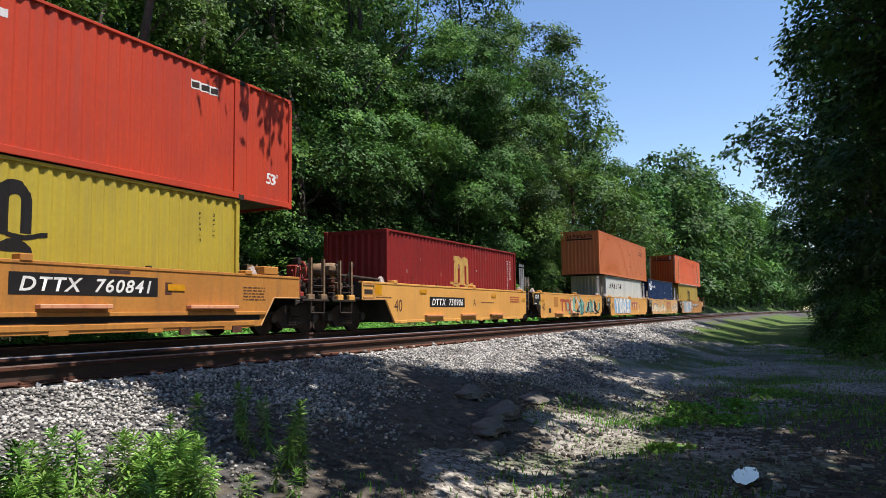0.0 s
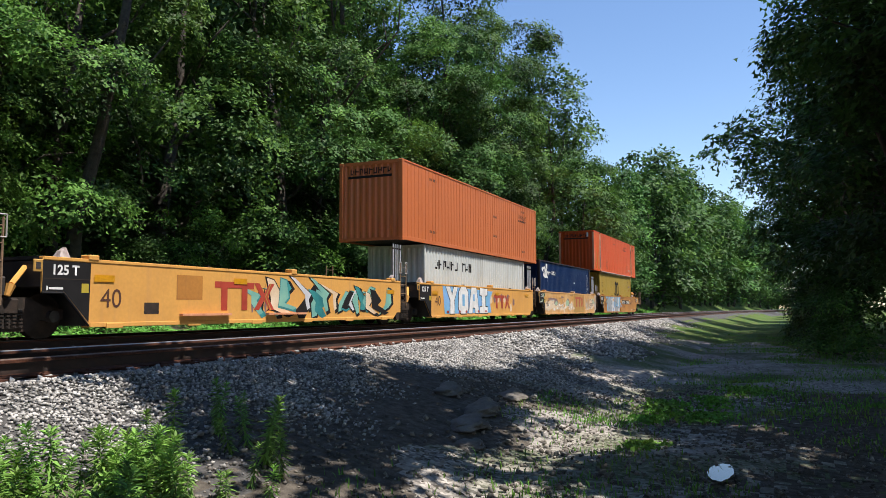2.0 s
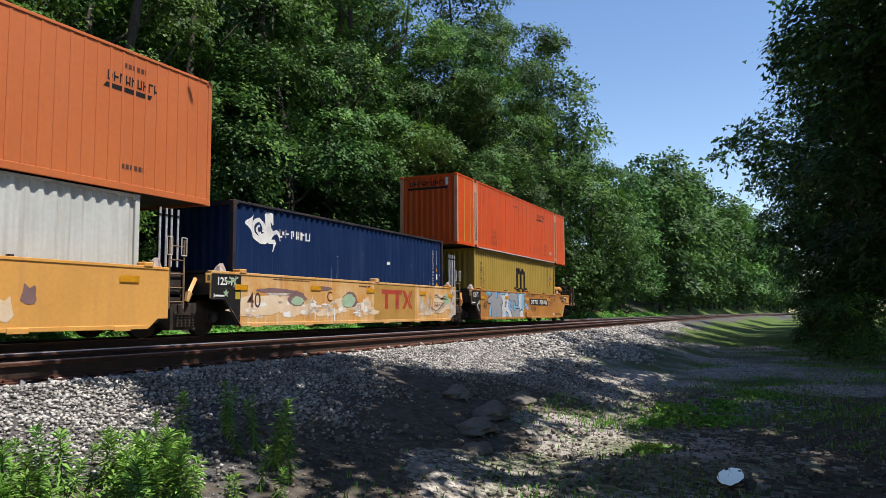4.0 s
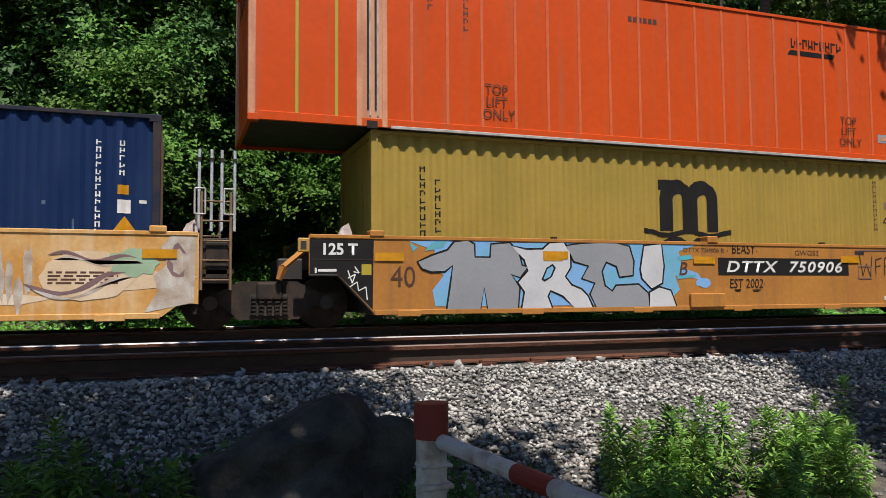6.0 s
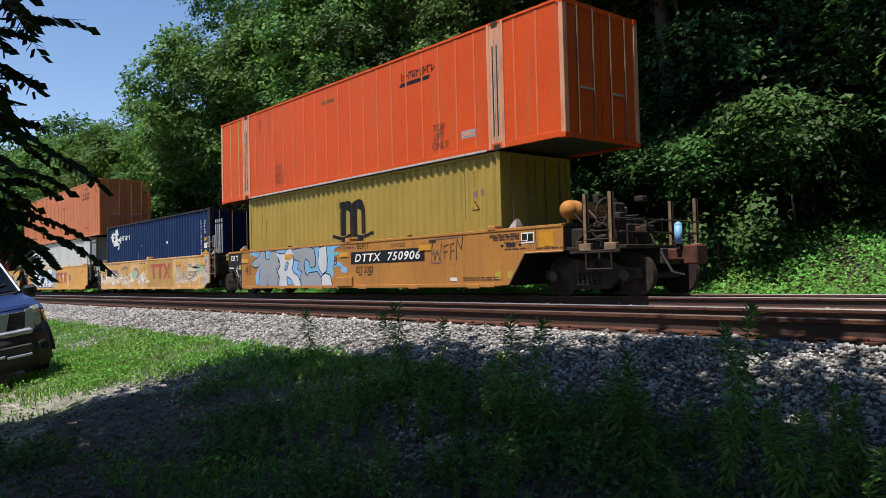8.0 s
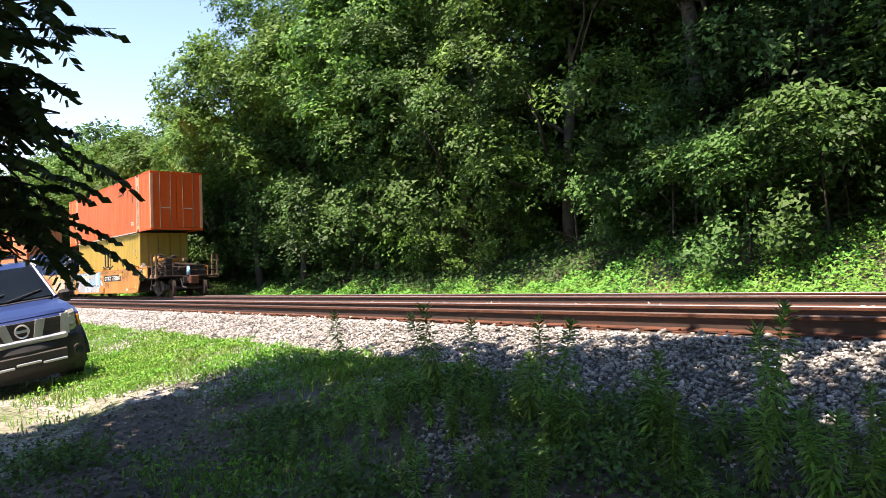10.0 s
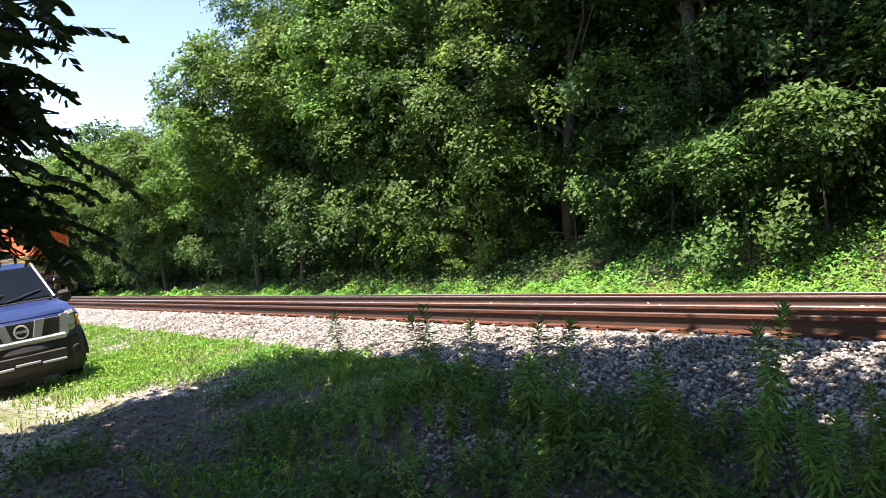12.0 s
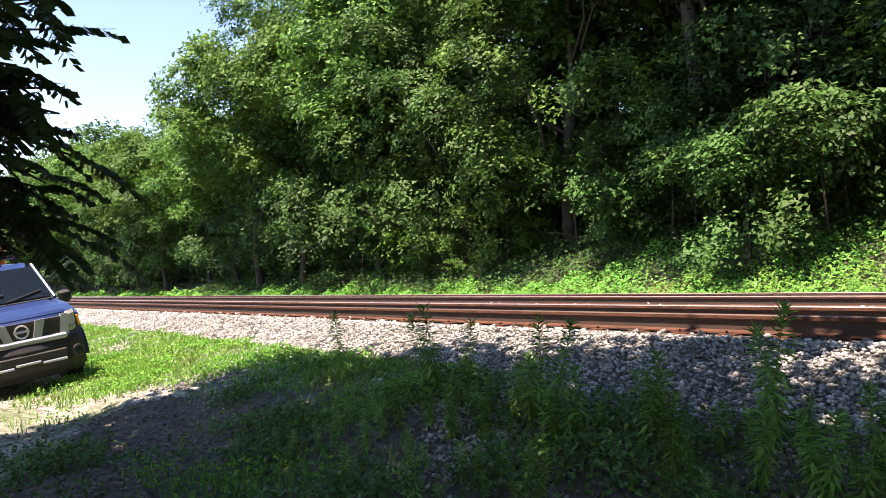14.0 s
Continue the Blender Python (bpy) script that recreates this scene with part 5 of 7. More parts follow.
def cone_guide(parent, x, y):
    """The pale corner guide that steers a container into the well."""
    bm = bmesh.new()
    a = [bm.verts.new((x + dx, y + dy, SILL_HI + 0.02)) for dx, dy in ((-0.11, -0.12), (0.12, -0.12), (0.12, 0.12), (-0.09, 0.12))]
    b = [bm.verts.new((x + dx, y + dy, SILL_HI + (0.22 if dx > 0 else 0.15))) for dx, dy in ((-0.04, -0.05), (0.07, -0.05), (0.07, 0.05), (-0.04, 0.05))]
    bm.faces.new(b)
    bm.faces.new(a[::-1])
    for i in range(4):
        bm.faces.new((a[i], a[(i + 1) % 4], b[(i + 1) % 4], b[i]))
    return part("corner_guide", bm, M["guide"], parent, "scraped pale corner guide")


def well_unit(label, paint, left="mid", right="mid", group="well cars of the train", tank=None, wheel="steel"):
    """One well of a stack car. x = 0 is the left end of the container in it, z = 0 the rail head. Ends: mid (shared truck) or end (coupler)."""
    u = thing("well_car", label, "railcar", group=group)
    L = 12.192
    x0 = -1.06 if left == "mid" else -2.0
    x1 = L + 0.55 if right == "mid" else L + 2.0
    for s in (-1, 1):
        y0, y1 = sorted((s * (HALF - 0.035), s * HALF))
        # the sheet is cut away over the trucks
        pts = [(x0, 0.95 if left == "end" else 0.84), (-0.62, 0.95 if left == "end" else 0.84), (-0.05, SILL_LO), (L + 0.05, SILL_LO)]
        if right == "mid":
            pts += [(L + 0.28, 0.42), (x1, 0.42), (x1, SILL_HI), (x0, SILL_HI)]
        else:
            pts += [(L + 0.45, SILL_LO + 0.02), (L + 0.95, 0.93), (x1, 0.93), (x1, SILL_HI - 0.02), (x0, SILL_HI)]
        if left == "end":
            pts[0] = (x0, 0.93)
        sheet = part("side_sheet", prism(pts, y0, y1), paint, u)
        # a rolled lip round the cut-outs over the trucks
        yl = s * (HALF + 0.004)
        cut = [(p[0], yl, p[1]) for p in pts[:3]]
        part("edge_lip", tubes(*[(cut[k], cut[k + 1], 0.022) for k in range(2)], seg=6), M["lip"] if left == "end" or s > 0 else M["black_paint"], u)
        if right == "end":
            cut = [(p[0], yl, p[1]) for p in pts[4:7]]
            part("edge_lip", tubes(*[(cut[k], cut[k + 1], 0.022) for k in range(2)], seg=6), M["lip"], u)
        y0, y1 = sorted((s * (HALF - 0.12), s * (HALF + 0.014)))
        part("top_chord", boxes((x0 + 0.02, x1 - 0.02, y0, y1, SILL_HI - 0.05, SILL_HI + 0.012), bevel=0.008), paint, u)
        y0, y1 = sorted((s * (HALF - 0.22), s * (HALF + 0.012)))
        part("bottom_chord", boxes((-0.02, L + 0.02, y0, y1, SILL_LO - 0.03, SILL_LO + 0.055), bevel=0.008), paint, u)
        tab = mesh_of("chord_tab", boxes((-0.2, 0.2, -0.012, 0.03, -0.055, 0.04), bevel=0.006), paint)
        for i in range(6):
            x = 0.55 + i * 2.2
            part("chord_tab", tab, None, u, at=pose(x, s * (HALF + 0.014), SILL_LO, 0, 0, 0 if s < 0 else 180))
        for i, x in enumerate((0.02, L / 2 + 0.4, L - 0.02)):
            a, b = sorted((s * (HALF - 0.2), s * (HALF + 0.03)))
            part("container_stop", boxes((x - 0.12, x + 0.12, a, b, SILL_HI - 0.01, SILL_HI + (0.09 if i != 1 else 0.12)), bevel=0.015), paint if s < 0 else M["steel"], u)
        for x in (3.2, 9.2):
            a, b = sorted((s * (HALF - 0.1), s * (HALF + 0.0)))
            part("lug", boxes((x - 0.04, x + 0.04, a, b, SILL_HI, SILL_HI + 0.05)), M["steel"], u)
        for x in (-0.45, L + 0.42):
            cone_guide(u, x, s * (HALF - 0.3))
    part("well_floor", boxes((0.0, L, -HALF + 0.2, HALF - 0.2, SILL_LO + 0.0, WELL_FLOOR - 0.06), *[(x, x + 0.3, -HALF + 0.04, HALF - 0.04, SILL_LO, WELL_FLOOR - 0.01) for x in (0.0, 3.0, 6.0, 9.0, L - 0.3)]), M["black"], u)
    for k, (a, b, e) in enumerate(((x0 + 0.05, -0.06, left), (L + 0.06, x1 - 0.05, right))):
        part("end_bulkhead", boxes((a, b, -HALF + 0.06, HALF - 0.06, 0.95, SILL_HI - 0.06)), M["black"], u)
        part("walkway", boxes((a + 0.05, b - 0.05, -HALF + 0.2, HALF - 0.2, SILL_HI - 0.03, SILL_HI + 0.03)), M["black"], u)
    for a in (-0.09, L + 0.04):
        part("well_end", boxes((a, a + 0.05, -HALF + 0.05, HALF - 0.05, SILL_LO, SILL_HI - 0.08)), M["black"], u)
    for e, s, edge in ((left, -1, x0), (right, 1, x1)):
        if e == "mid":
            a, b = sorted((edge - s * 0.1, s * 0.35 + edge))
            part("drawbar", boxes((a, b, -0.5, 0.5, 0.78, 1.15), bevel=0.03), M["black"], u)
            if s > 0:
                for yy in (-HALF + 0.02, HALF - 0.02):
                    ladder(u, edge + 0.03, yy, 0.62, SILL_HI + 0.62, 0.42, M["dusty_post"], 5)
                for k in (0.0, 0.42):
                    lx, ly = edge + 0.03 + k, -HALF + 0.0
                    part("grab_loop", tubes(((lx - 0.1, ly, SILL_HI + 0.28), (lx - 0.1, ly, SILL_HI + 0.66), 0.014), ((lx + 0.05, ly, SILL_HI + 0.28), (lx + 0.05, ly, SILL_HI + 0.66), 0.014), ((lx - 0.1, ly, SILL_HI + 0.66), (lx + 0.05, ly, SILL_HI + 0.66), 0.014), ((lx - 0.1, ly, SILL_HI + 0.28), (lx + 0.05, ly, SILL_HI + 0.28), 0.014), seg=6), M["dusty_white"], u)
                part("brake_box", boxes((edge + 0.05, edge + 0.46, -HALF + 0.08, -HALF + 0.5, 0.72, 1.40), (edge + 0.09, edge + 0.42, -HALF + 0.06, -HALF + 0.1, 0.78, 1.0), (edge + 0.09, edge + 0.42, -HALF + 0.06, -HALF + 0.1, 1.06, 1.34), bevel=0.015), M["steel"], u)
                for k in (0.0, 0.18, 0.33, 0.52):
                    part("rod", tubes(((edge + k, -1.22, SILL_HI + 0.05), (edge + k, -1.22, SILL_HI + 1.30), 0.024), seg=8), M["bright_rod"], u, "bare bright steel rod")
                    part("rod_collar", tubes(((edge + k, -1.22, SILL_HI + 1.12), (edge + k, -1.22, SILL_HI + 1.17), 0.034), seg=8), M["steel"], u)
                part("end_platform", boxes((edge, edge + 0.5, -HALF + 0.06, HALF - 0.06, 0.86, 0.93)), M["steel"], u)
                part("brake_rig", tubes(*[((edge + 0.12 + 0.1 * i, -1.0 + 0.3 * i, 0.95), (edge + 0.45, -0.6 + 0.35 * i, 1.45), 0.03) for i in range(5)], seg=6), M["steel"], u)
            else:
                part("bell_crank", tubes(((edge - 0.35, -1.2, 0.98), (edge + 0.05, -1.0, 1.30), 0.05), ((edge - 0.35, -1.2, 0.98), (edge - 0.42, -1.2, 0.78), 0.08, 0.05), seg=6), paint, u)
        else:
            end_gear(u, edge, s, paint, tank, wheel)
    return u


def end_gear(u, edge, s, paint, tank_at, wheel):
    """The open end of a stack car: platform over the truck, uprights, brake gear and coupler."""
    tip = edge + s * 1.45
    a, b = sorted((edge, tip))
    part("end_platform", boxes((a, b, -HALF + 0.08, HALF - 0.08, 0.93, 1.0), bevel=0.01), M["steel"], u)
    part("centre_sill", boxes((a - 0.2, b + 0.05, -0.32, 0.32, 0.62, 0.93), bevel=0.02), M["black"], u)
    for y in (-HALF + 0.02, HALF - 0.02):
        for k in (0.55, 1.15):
            x = edge + s * k
            post = part("upright", boxes((x - 0.05, x + 0.05, y - 0.012, y + 0.012, 0.86, 2.02), (x - 0.05, x - 0.036, y - 0.012, y + 0.06, 0.86, 2.02), (x + 0.036, x + 0.05, y - 0.012, y + 0.06, 0.86, 2.02)), M["dusty_post"], u)
            part("foot_box", boxes((x - 0.15, x + 0.13, y - 0.03, y + 0.08, 0.90, 1.05), bevel=0.012), paint if s < 0 else M["dusty_post"], post)
        lo, hi = sorted((edge + s * 0.55, edge + s * 1.15))
        part("grab_rail", tubes(((lo, y, 1.28), (hi, y, 1.28), 0.018), ((lo, y, 1.12), (hi, y, 1.12), 0.018), ((lo, y, 0.55), (hi, y, 0.55), 0.02), ((lo, y, 0.55), (lo, y, 0.9), 0.018), ((hi, y, 0.55), (hi, y, 0.9), 0.018), seg=6), M["steel"], u)
        part("step_edge", boxes((lo - 0.4, hi + 0.2, y - 0.02, y + 0.02, 0.86, 0.92), bevel=0.008), M["steel"], u)
    hub = (edge + s * 0.75, -1.0, 1.68)
    rim = [(hub[0] + 0.10 * math.cos(k * 0.5236), hub[1] + 0.25 * math.cos(k * 0.5236), hub[2] + 0.27 * math.sin(k * 0.5236)) for k in range(12)]
    wh = part("brake_wheel", tubes(*[(rim[k], rim[(k + 1) % 12], 0.028) for k in range(12)], *[(hub, rim[k], 0.016) for k in range(0, 12, 2)], seg=6), M[wheel], u)
    part("wheel_stand", boxes((hub[0] - 0.12, hub[0] + 0.12, -0.94, -0.6, 0.95, 1.86), bevel=0.03), M[wheel], wh)
    part("rail_guard", tubes(((edge + s * 1.3, -1.4, 1.25), (edge + s * 1.3, 1.4, 1.25), 0.025), ((edge + s * 1.3, -1.4, 1.5), (edge + s * 1.3, 1.4, 1.5), 0.02), *[((edge + s * 1.3, y, 0.95), (edge + s * 1.3, y, 1.5), 0.018) for y in (-1.0, -0.5, 0.0, 0.5, 1.0)], seg=6), M["steel"], u)
    if tank_at is not None:
        tank, tx = bmesh.new(), edge + s * tank_at
        tube(tank, (tx, -0.95, 1.80), (tx, 0.1, 1.80), 0.2, seg=18)
        bmesh.ops.create_uvsphere(tank, u_segments=16, v_segments=8, radius=0.2, matrix=pose(tx, -0.95, 1.80))
        air = part("air_tank", tank, paint if tank_at < 0 else M["dusty_post"], u, smooth=True)
        part("tank_bracket", boxes((tx - 0.035, tx + 0.035, -1.0, -0.9, SILL_HI - 0.02, 1.85)), paint, air)
    r = random.Random(int(abs(edge) * 10))
    for k in range(18):
        x, y, z = edge + s * r.uniform(0.0, 1.35), r.uniform(-1.3, 0.3), r.uniform(1.02, 1.95 if k > 8 else 1.5)
        part("brake_part", boxes((x - r.uniform(0.05, 0.16), x + r.uniform(0.05, 0.16), y - 0.1, y + 0.1, z - r.uniform(0.04, 0.12), z + r.uniform(0.04, 0.12)), bevel=0.02), M[r.choice(("dusty_post", "steel", "steel", "rust", wheel))], u)
    for k in range(9):
        a = Vector((edge + s * r.uniform(0.0, 1.3), r.uniform(-1.35, 0.2), r.uniform(0.95, 1.5)))
        b = a + Vector((r.uniform(-0.5, 0.5), r.uniform(-0.3, 0.3), r.uniform(0.1, 0.6)))
        part("brake_rod", tubes((a, b, r.uniform(0.012, 0.03)), seg=6), M[r.choice(("dusty_post", "steel", "steel", wheel))], u)
    part("brake_valve", boxes((edge + s * 0.1 - 0.15, edge + s * 0.1 + 0.15, -1.2, -0.8, 1.0, 1.38), (edge + s * 0.7 - 0.2, edge + s * 0.7 + 0.2, -0.6, 0.2, 1.0, 1.45), (edge + s * 0.35 - 0.1, edge + s * 0.35 + 0.1, -0.4, 0.7, 1.1, 1.6), bevel=0.03), M["steel"], u)
    part("brake_pipe", tubes(((edge - s * 0.3, -0.6, 1.62), (edge + s * 0.9, -0.2, 1.62), 0.02), ((edge + s * 0.2, -1.1, 1.1), (edge + s * 1.0, 0.5, 1.55), 0.03), ((edge + s * 0.0, -1.2, 1.0), (edge + s * 0.5, -1.2, 1.42), 0.03), seg=6), M["steel"], u)
    cp = part("coupler", boxes(*[tuple(sorted((tip, tip + s * 0.55))) + (-0.12, 0.12, 0.68, 0.92), tuple(sorted((tip + s * 0.42, tip + s * 0.72))) + (-0.2, 0.2, 0.60, 0.98)], bevel=0.03), M["rust"], u)
    part("air_hose", tubes(((tip + s * 0.1, -0.45, 0.85), (tip + s * 0.35, -0.45, 0.45), 0.03), ((tip + s * 0.35, -0.45, 0.45), (tip + s * 0.5, -0.3, 0.40), 0.03), seg=6), M["plastic"], cp)


def sill_text(u, text, x, z, h, mat, **kw):
    return decal(u, lettering(text, h, mat, **kw), x, z, -HALF - 0.006, "painted lettering " if len(text) > 3 else "")


def reflectors(u, spots):
    me = bars([(-0.24, 0.24, -0.065, 0.065)], M["reflector"], "reflector")
    for x, z in spots:
        part("reflector", me, None, u, at=pose(x, -HALF - 0.018, z))


def side_mark(u, x, z, h, panel=True):
    """The owner's mark, as plain red shapes on an ochre panel."""
    if panel:
        decal(u, bars([(-0.46, 2.38, -0.42, h + 0.16)], M["car_panel"], "panel"), x, z, -HALF - 0.003)
    rows = [(0.0, 1.42, h * 0.78, h), (0.22, 0.44, 0, h * 0.78), (0.95, 1.17, 0, h * 0.78)]
    decal(u, bars(rows, M["red_logo"], "emblem"), x, z, -HALF - 0.007)
    w = h * 0.95
    mid = 1.42 + w / 2 + 0.1
    for k in (-1, 1):
        e = mid + k * (w / 2 + 0.1)
        decal(u, flat([(e, 0), (e - k * 0.21, 0), (mid - k * 0.07, h / 2), (e - k * 0.21, h), (e, h), (mid + k * 0.14, h / 2)][::k], M["red_logo"], "emblem"), x, z, -HALF - 0.006 - 0.002 * (k > 0))
    # a thin open chevron inside the last letter
    e = mid + w / 2
    for z0, z1 in ((0, h / 2), (h, h / 2)):
        decal(u, flat([(e - 0.07, z0), (e - 0.03, z0), (mid + 0.06, z1), (mid + 0.02, z1)], M["car_panel"], "emblem"), x, z, -HALF - 0.0105)


def number_plate(u, text, x, z, w=3.2, h=0.33):
    decal(u, bars([(0, w, 0, h)], M["black_paint"], "number_panel"), x, z, -HALF - 0.004)
    decal(u, lettering(text.replace(" ", "  "), h * 0.62, M["white"], shear=0.22, bold=0.02, width=w - 0.36, spacing=1.14), x + 0.17, z + h * 0.19, -HALF - 0.008)


def end_plate(u, x0=-1.05, x1=-0.03):
    """The black end panel with its load figure."""
    pts = [(x0, 0.86), (-0.6, 0.86), (x1 - 0.02, 0.3), (x1, SILL_HI - 0.06), (x0, SILL_HI - 0.06)]
    decal(u, flat(pts, M["black_paint"], "end_panel"), 0, 0, -HALF - 0.004)
    decal(u, bars([(x0 + 0.02, x1 - 0.02, 1.08, 1.10)], M["steel"], "stripe"), 0, 0, -HALF - 0.007)
    decal(u, lettering("125 T", 0.17, M["white"], bold=0.03, stretch=1.0), x0 + 0.17, 1.17, -HALF - 0.008)
    decal(u, bars([(x1 - 0.2, x1 - 0.04, 0.85, 1.02)], M["yellow_bright"], "sticker"), 0, 0, -HALF - 0.007)
    part("latch_tab", boxes((x0 - 0.18, x0 + 0.0, -HALF - 0.01, -HALF + 0.03, 1.20, 1.42), bevel=0.012), M["car_panel"], u)
    part("latch_hole", boxes((x0 - 0.14, x0 - 0.05, -HALF - 0.016, -HALF, 1.25, 1.37)), M["black"], u)
    decal(u, bars([(x0 + 0.08, x0 + 0.11, 0.88, 0.96), (x0 + 0.13, x0 + 0.42, 0.9, 0.94)], M["white"], "lettering"), 0, 0, -HALF - 0.007)


def small_lines(u, x, z, w, n, mat, seed=1, h=0.022, gap=0.05):
    r = random.Random(seed)
    rows = []
    for k in range(n):
        px = x
        while px < x + w:
            le = r.uniform(0.05, 0.2)
            rows.append((px, min(px + le, x + w), z - k * gap, z - k * gap + h))
            px += le + 0.04
    decal(u, bars(rows, mat), 0, 0, -HALF - 0.0075)


# ---------------------------------------------------------------- the train
TRAIN = []                               # things, and where their left end lies behind the last car's container


def ride(ob, off, z=0.0):
    TRAIN.append((ob, off, z))
    return ob


def spray(u, pts, mat, layer=1, name="graffiti"):
    return decal(u, flat(pts, M[mat], name), 0, 0, -HALF - 0.003 - 0.0016 * layer)


def outlined(u, pts, fill, width=0.035):
    """A fat painted shape with a black outline."""
    n, out = len(pts), []
    area = sum(pts[i - 1][0] * pts[i][1] - pts[i][0] * pts[i - 1][1] for i in range(n))
    for i in range(n):
        a, p, b = Vector(pts[i - 1]), Vector(pts[i]), Vector(pts[(i + 1) % n])
        d = ((p - a).normalized() + (b - p).normalized()).normalized()
        q = Vector((d.y, -d.x)) * (width if area > 0 else -width)
        out.append((p.x + q.x, max(0.28, min(1.45, p.y + q.y))))
    spray(u, out, "black_paint", 2.6)
    spray(u, pts, fill, 4.2)


def car_last():
    u = well_unit("mustard-yellow articulated well car with blue and grey graffiti, coupler end", M["car_yellow"], "mid", "end", tank=-0.28)
    end_plate(u)
    sill_text(u, "40", 0.24, 0.66, 0.33, M["brown_letter"], bold=0.0, stretch=0.9)
    spray(u, [(0.55, 1.40), (1.0, 1.25), (0.9, 1.0), (1.15, 0.85), (0.95, 0.6), (1.0, 0.34), (5.45, 0.32), (5.75, 0.6), (5.65, 0.85), (6.1, 0.8), (6.3, 0.72), (6.15, 0.9), (5.8, 1.0), (5.75, 1.3), (6.15, 1.42), (4.0, 1.44), (2.4, 1.40), (1.6, 1.44)], "sky_paint", 0)
    spray(u, blob(6.28, 0.72, 0.17, 0.09, 3), "sky_paint", 1)
    for pts, fill in (([(0.71, 1.06), (0.95, 1.16), (1.22, 1.25), (1.34, 1.39), (1.57, 1.42), (1.68, 1.36), (1.69, 1.14), (1.98, 1.14), (2.00, 1.36), (2.33, 1.39), (2.50, 1.21), (2.55, 1.01), (2.66, 0.99), (2.52, 0.82), (2.35, 0.87), (2.50, 0.64), (2.47, 0.28), (1.93, 0.27), (1.86, 0.66), (1.78, 0.27), (1.20, 0.27), (1.27, 0.67), (1.31, 1.02), (1.16, 0.92), (0.93, 0.91), (0.78, 0.96)], "grey_paint"),
                      ([(2.35, 1.35), (2.64, 1.28), (2.96, 1.29), (3.09, 1.40), (3.36, 1.42), (3.48, 1.25), (3.48, 0.99), (3.37, 0.83), (3.50, 0.67), (3.69, 0.60), (3.81, 0.49), (3.92, 0.27), (3.57, 0.27), (3.34, 0.50), (3.09, 0.60), (3.03, 0.49), (3.12, 0.27), (2.55, 0.27), (2.61, 0.57), (2.49, 0.73), (2.68, 0.92), (2.61, 1.12)], "light_paint"),
                      ([(3.42, 1.36), (3.72, 1.40), (4.06, 1.42), (4.38, 1.43), (4.68, 1.36), (4.76, 1.10), (4.74, 0.86), (4.48, 0.83), (4.42, 1.02), (4.20, 1.10), (4.10, 0.92), (4.16, 0.66), (4.32, 0.56), (4.40, 0.66), (4.86, 0.68), (5.06, 0.52), (5.08, 0.28), (4.00, 0.28), (3.88, 0.52), (3.98, 0.72), (3.72, 0.80), (3.86, 1.02), (3.56, 1.10)], "grey_paint"),
                      ([(5.00, 1.38), (5.36, 1.42), (5.40, 1.02), (5.36, 0.72), (5.14, 0.62), (4.95, 0.80), (4.92, 0.96)], "light_paint"),
                      ([(5.10, 0.54), (5.30, 0.63), (5.54, 0.57), (5.66, 0.28), (5.09, 0.28)], "light_paint")):
        outlined(u, pts, fill)
    spray(u, [(2.92, 0.78), (3.02, 0.98), (3.14, 1.05), (3.20, 0.98), (3.12, 0.82), (2.98, 0.74)], "black_paint", 6.2)
    spray(u, [(2.96, 0.79), (3.04, 0.96), (3.13, 1.01), (3.16, 0.97), (3.09, 0.83), (2.99, 0.78)], "sky_paint", 7.0)
    spray(u, [(2.96, 1.19), (2.97, 1.10), (3.34, 1.10), (3.34, 1.19)], "reflector", 7.0)
    sill_text(u, "DTTX 750906 B", 5.84, 1.29, 0.075, M["brown_letter"], stretch=1.25)
    for k, pts in enumerate(([(0.95, 1.38), (1.2, 1.42), (1.14, 1.30), (0.82, 1.24)], [(0.56, 1.38), (0.7, 1.3), (0.62, 1.22)], [(5.75, 1.12), (6.05, 1.16), (6.0, 1.24), (5.7, 1.2)], [(5.7, 0.84), (6.12, 0.87), (6.1, 0.83), (5.7, 0.78)])):
        spray(u, pts, "teal_wash", 1.2 + 0.2 * k)
    for k, (ax, az, bx, bz) in enumerate(((-0.45, 0.92, -0.38, 0.72), (-0.38, 0.72, -0.33, 0.86), (-0.33, 0.86, -0.45, 0.80), (-0.42, 0.66, -0.30, 0.74), (-0.30, 0.74, -0.28, 0.60), (-0.28, 0.60, -0.16, 0.66), (-0.16, 0.66, -0.14, 0.46), (-0.34, 0.98, -0.27, 0.88), (-0.27, 0.88, -0.36, 0.90))):
        d = Vector((bx - ax, bz - az)).normalized() * 0.009
        spray(u, [(ax - d.y, az + d.x), (ax + d.y, az - d.x), (bx + d.y, bz - d.x), (bx - d.y, bz + d.x)], "white", 3.5 + 0.1 * k, "scribble")
    sill_text(u, "B", 5.72, 0.86, 0.24, M["brown_letter"], shear=0.2, bold=0.01)
    number_plate(u, "DTTX 750906", 6.62, 0.86)
    sill_text(u, "BEASY", 6.93, 1.27, 0.18, M["black_paint"], shear=0.1, width=0.56)
    sill_text(u, "EST 2002", 6.86, 0.62, 0.17, M["black_paint"], shear=0.1, width=0.78)
    for k, (x, z, w) in enumerate(((6.98, 0.575, 0.16), (7.4, 0.57, 0.2), (7.0, 0.55, 0.12), (7.42, 0.545, 0.14), (6.83, 1.31, 0.02), (7.52, 1.31, 0.02), (6.8, 0.68, 0.02), (7.68, 0.68, 0.02))):
        spray(u, [(x, z), (x + w, z + 0.004), (x + w, z + 0.02), (x, z + 0.016)], "black_paint", 1.5)
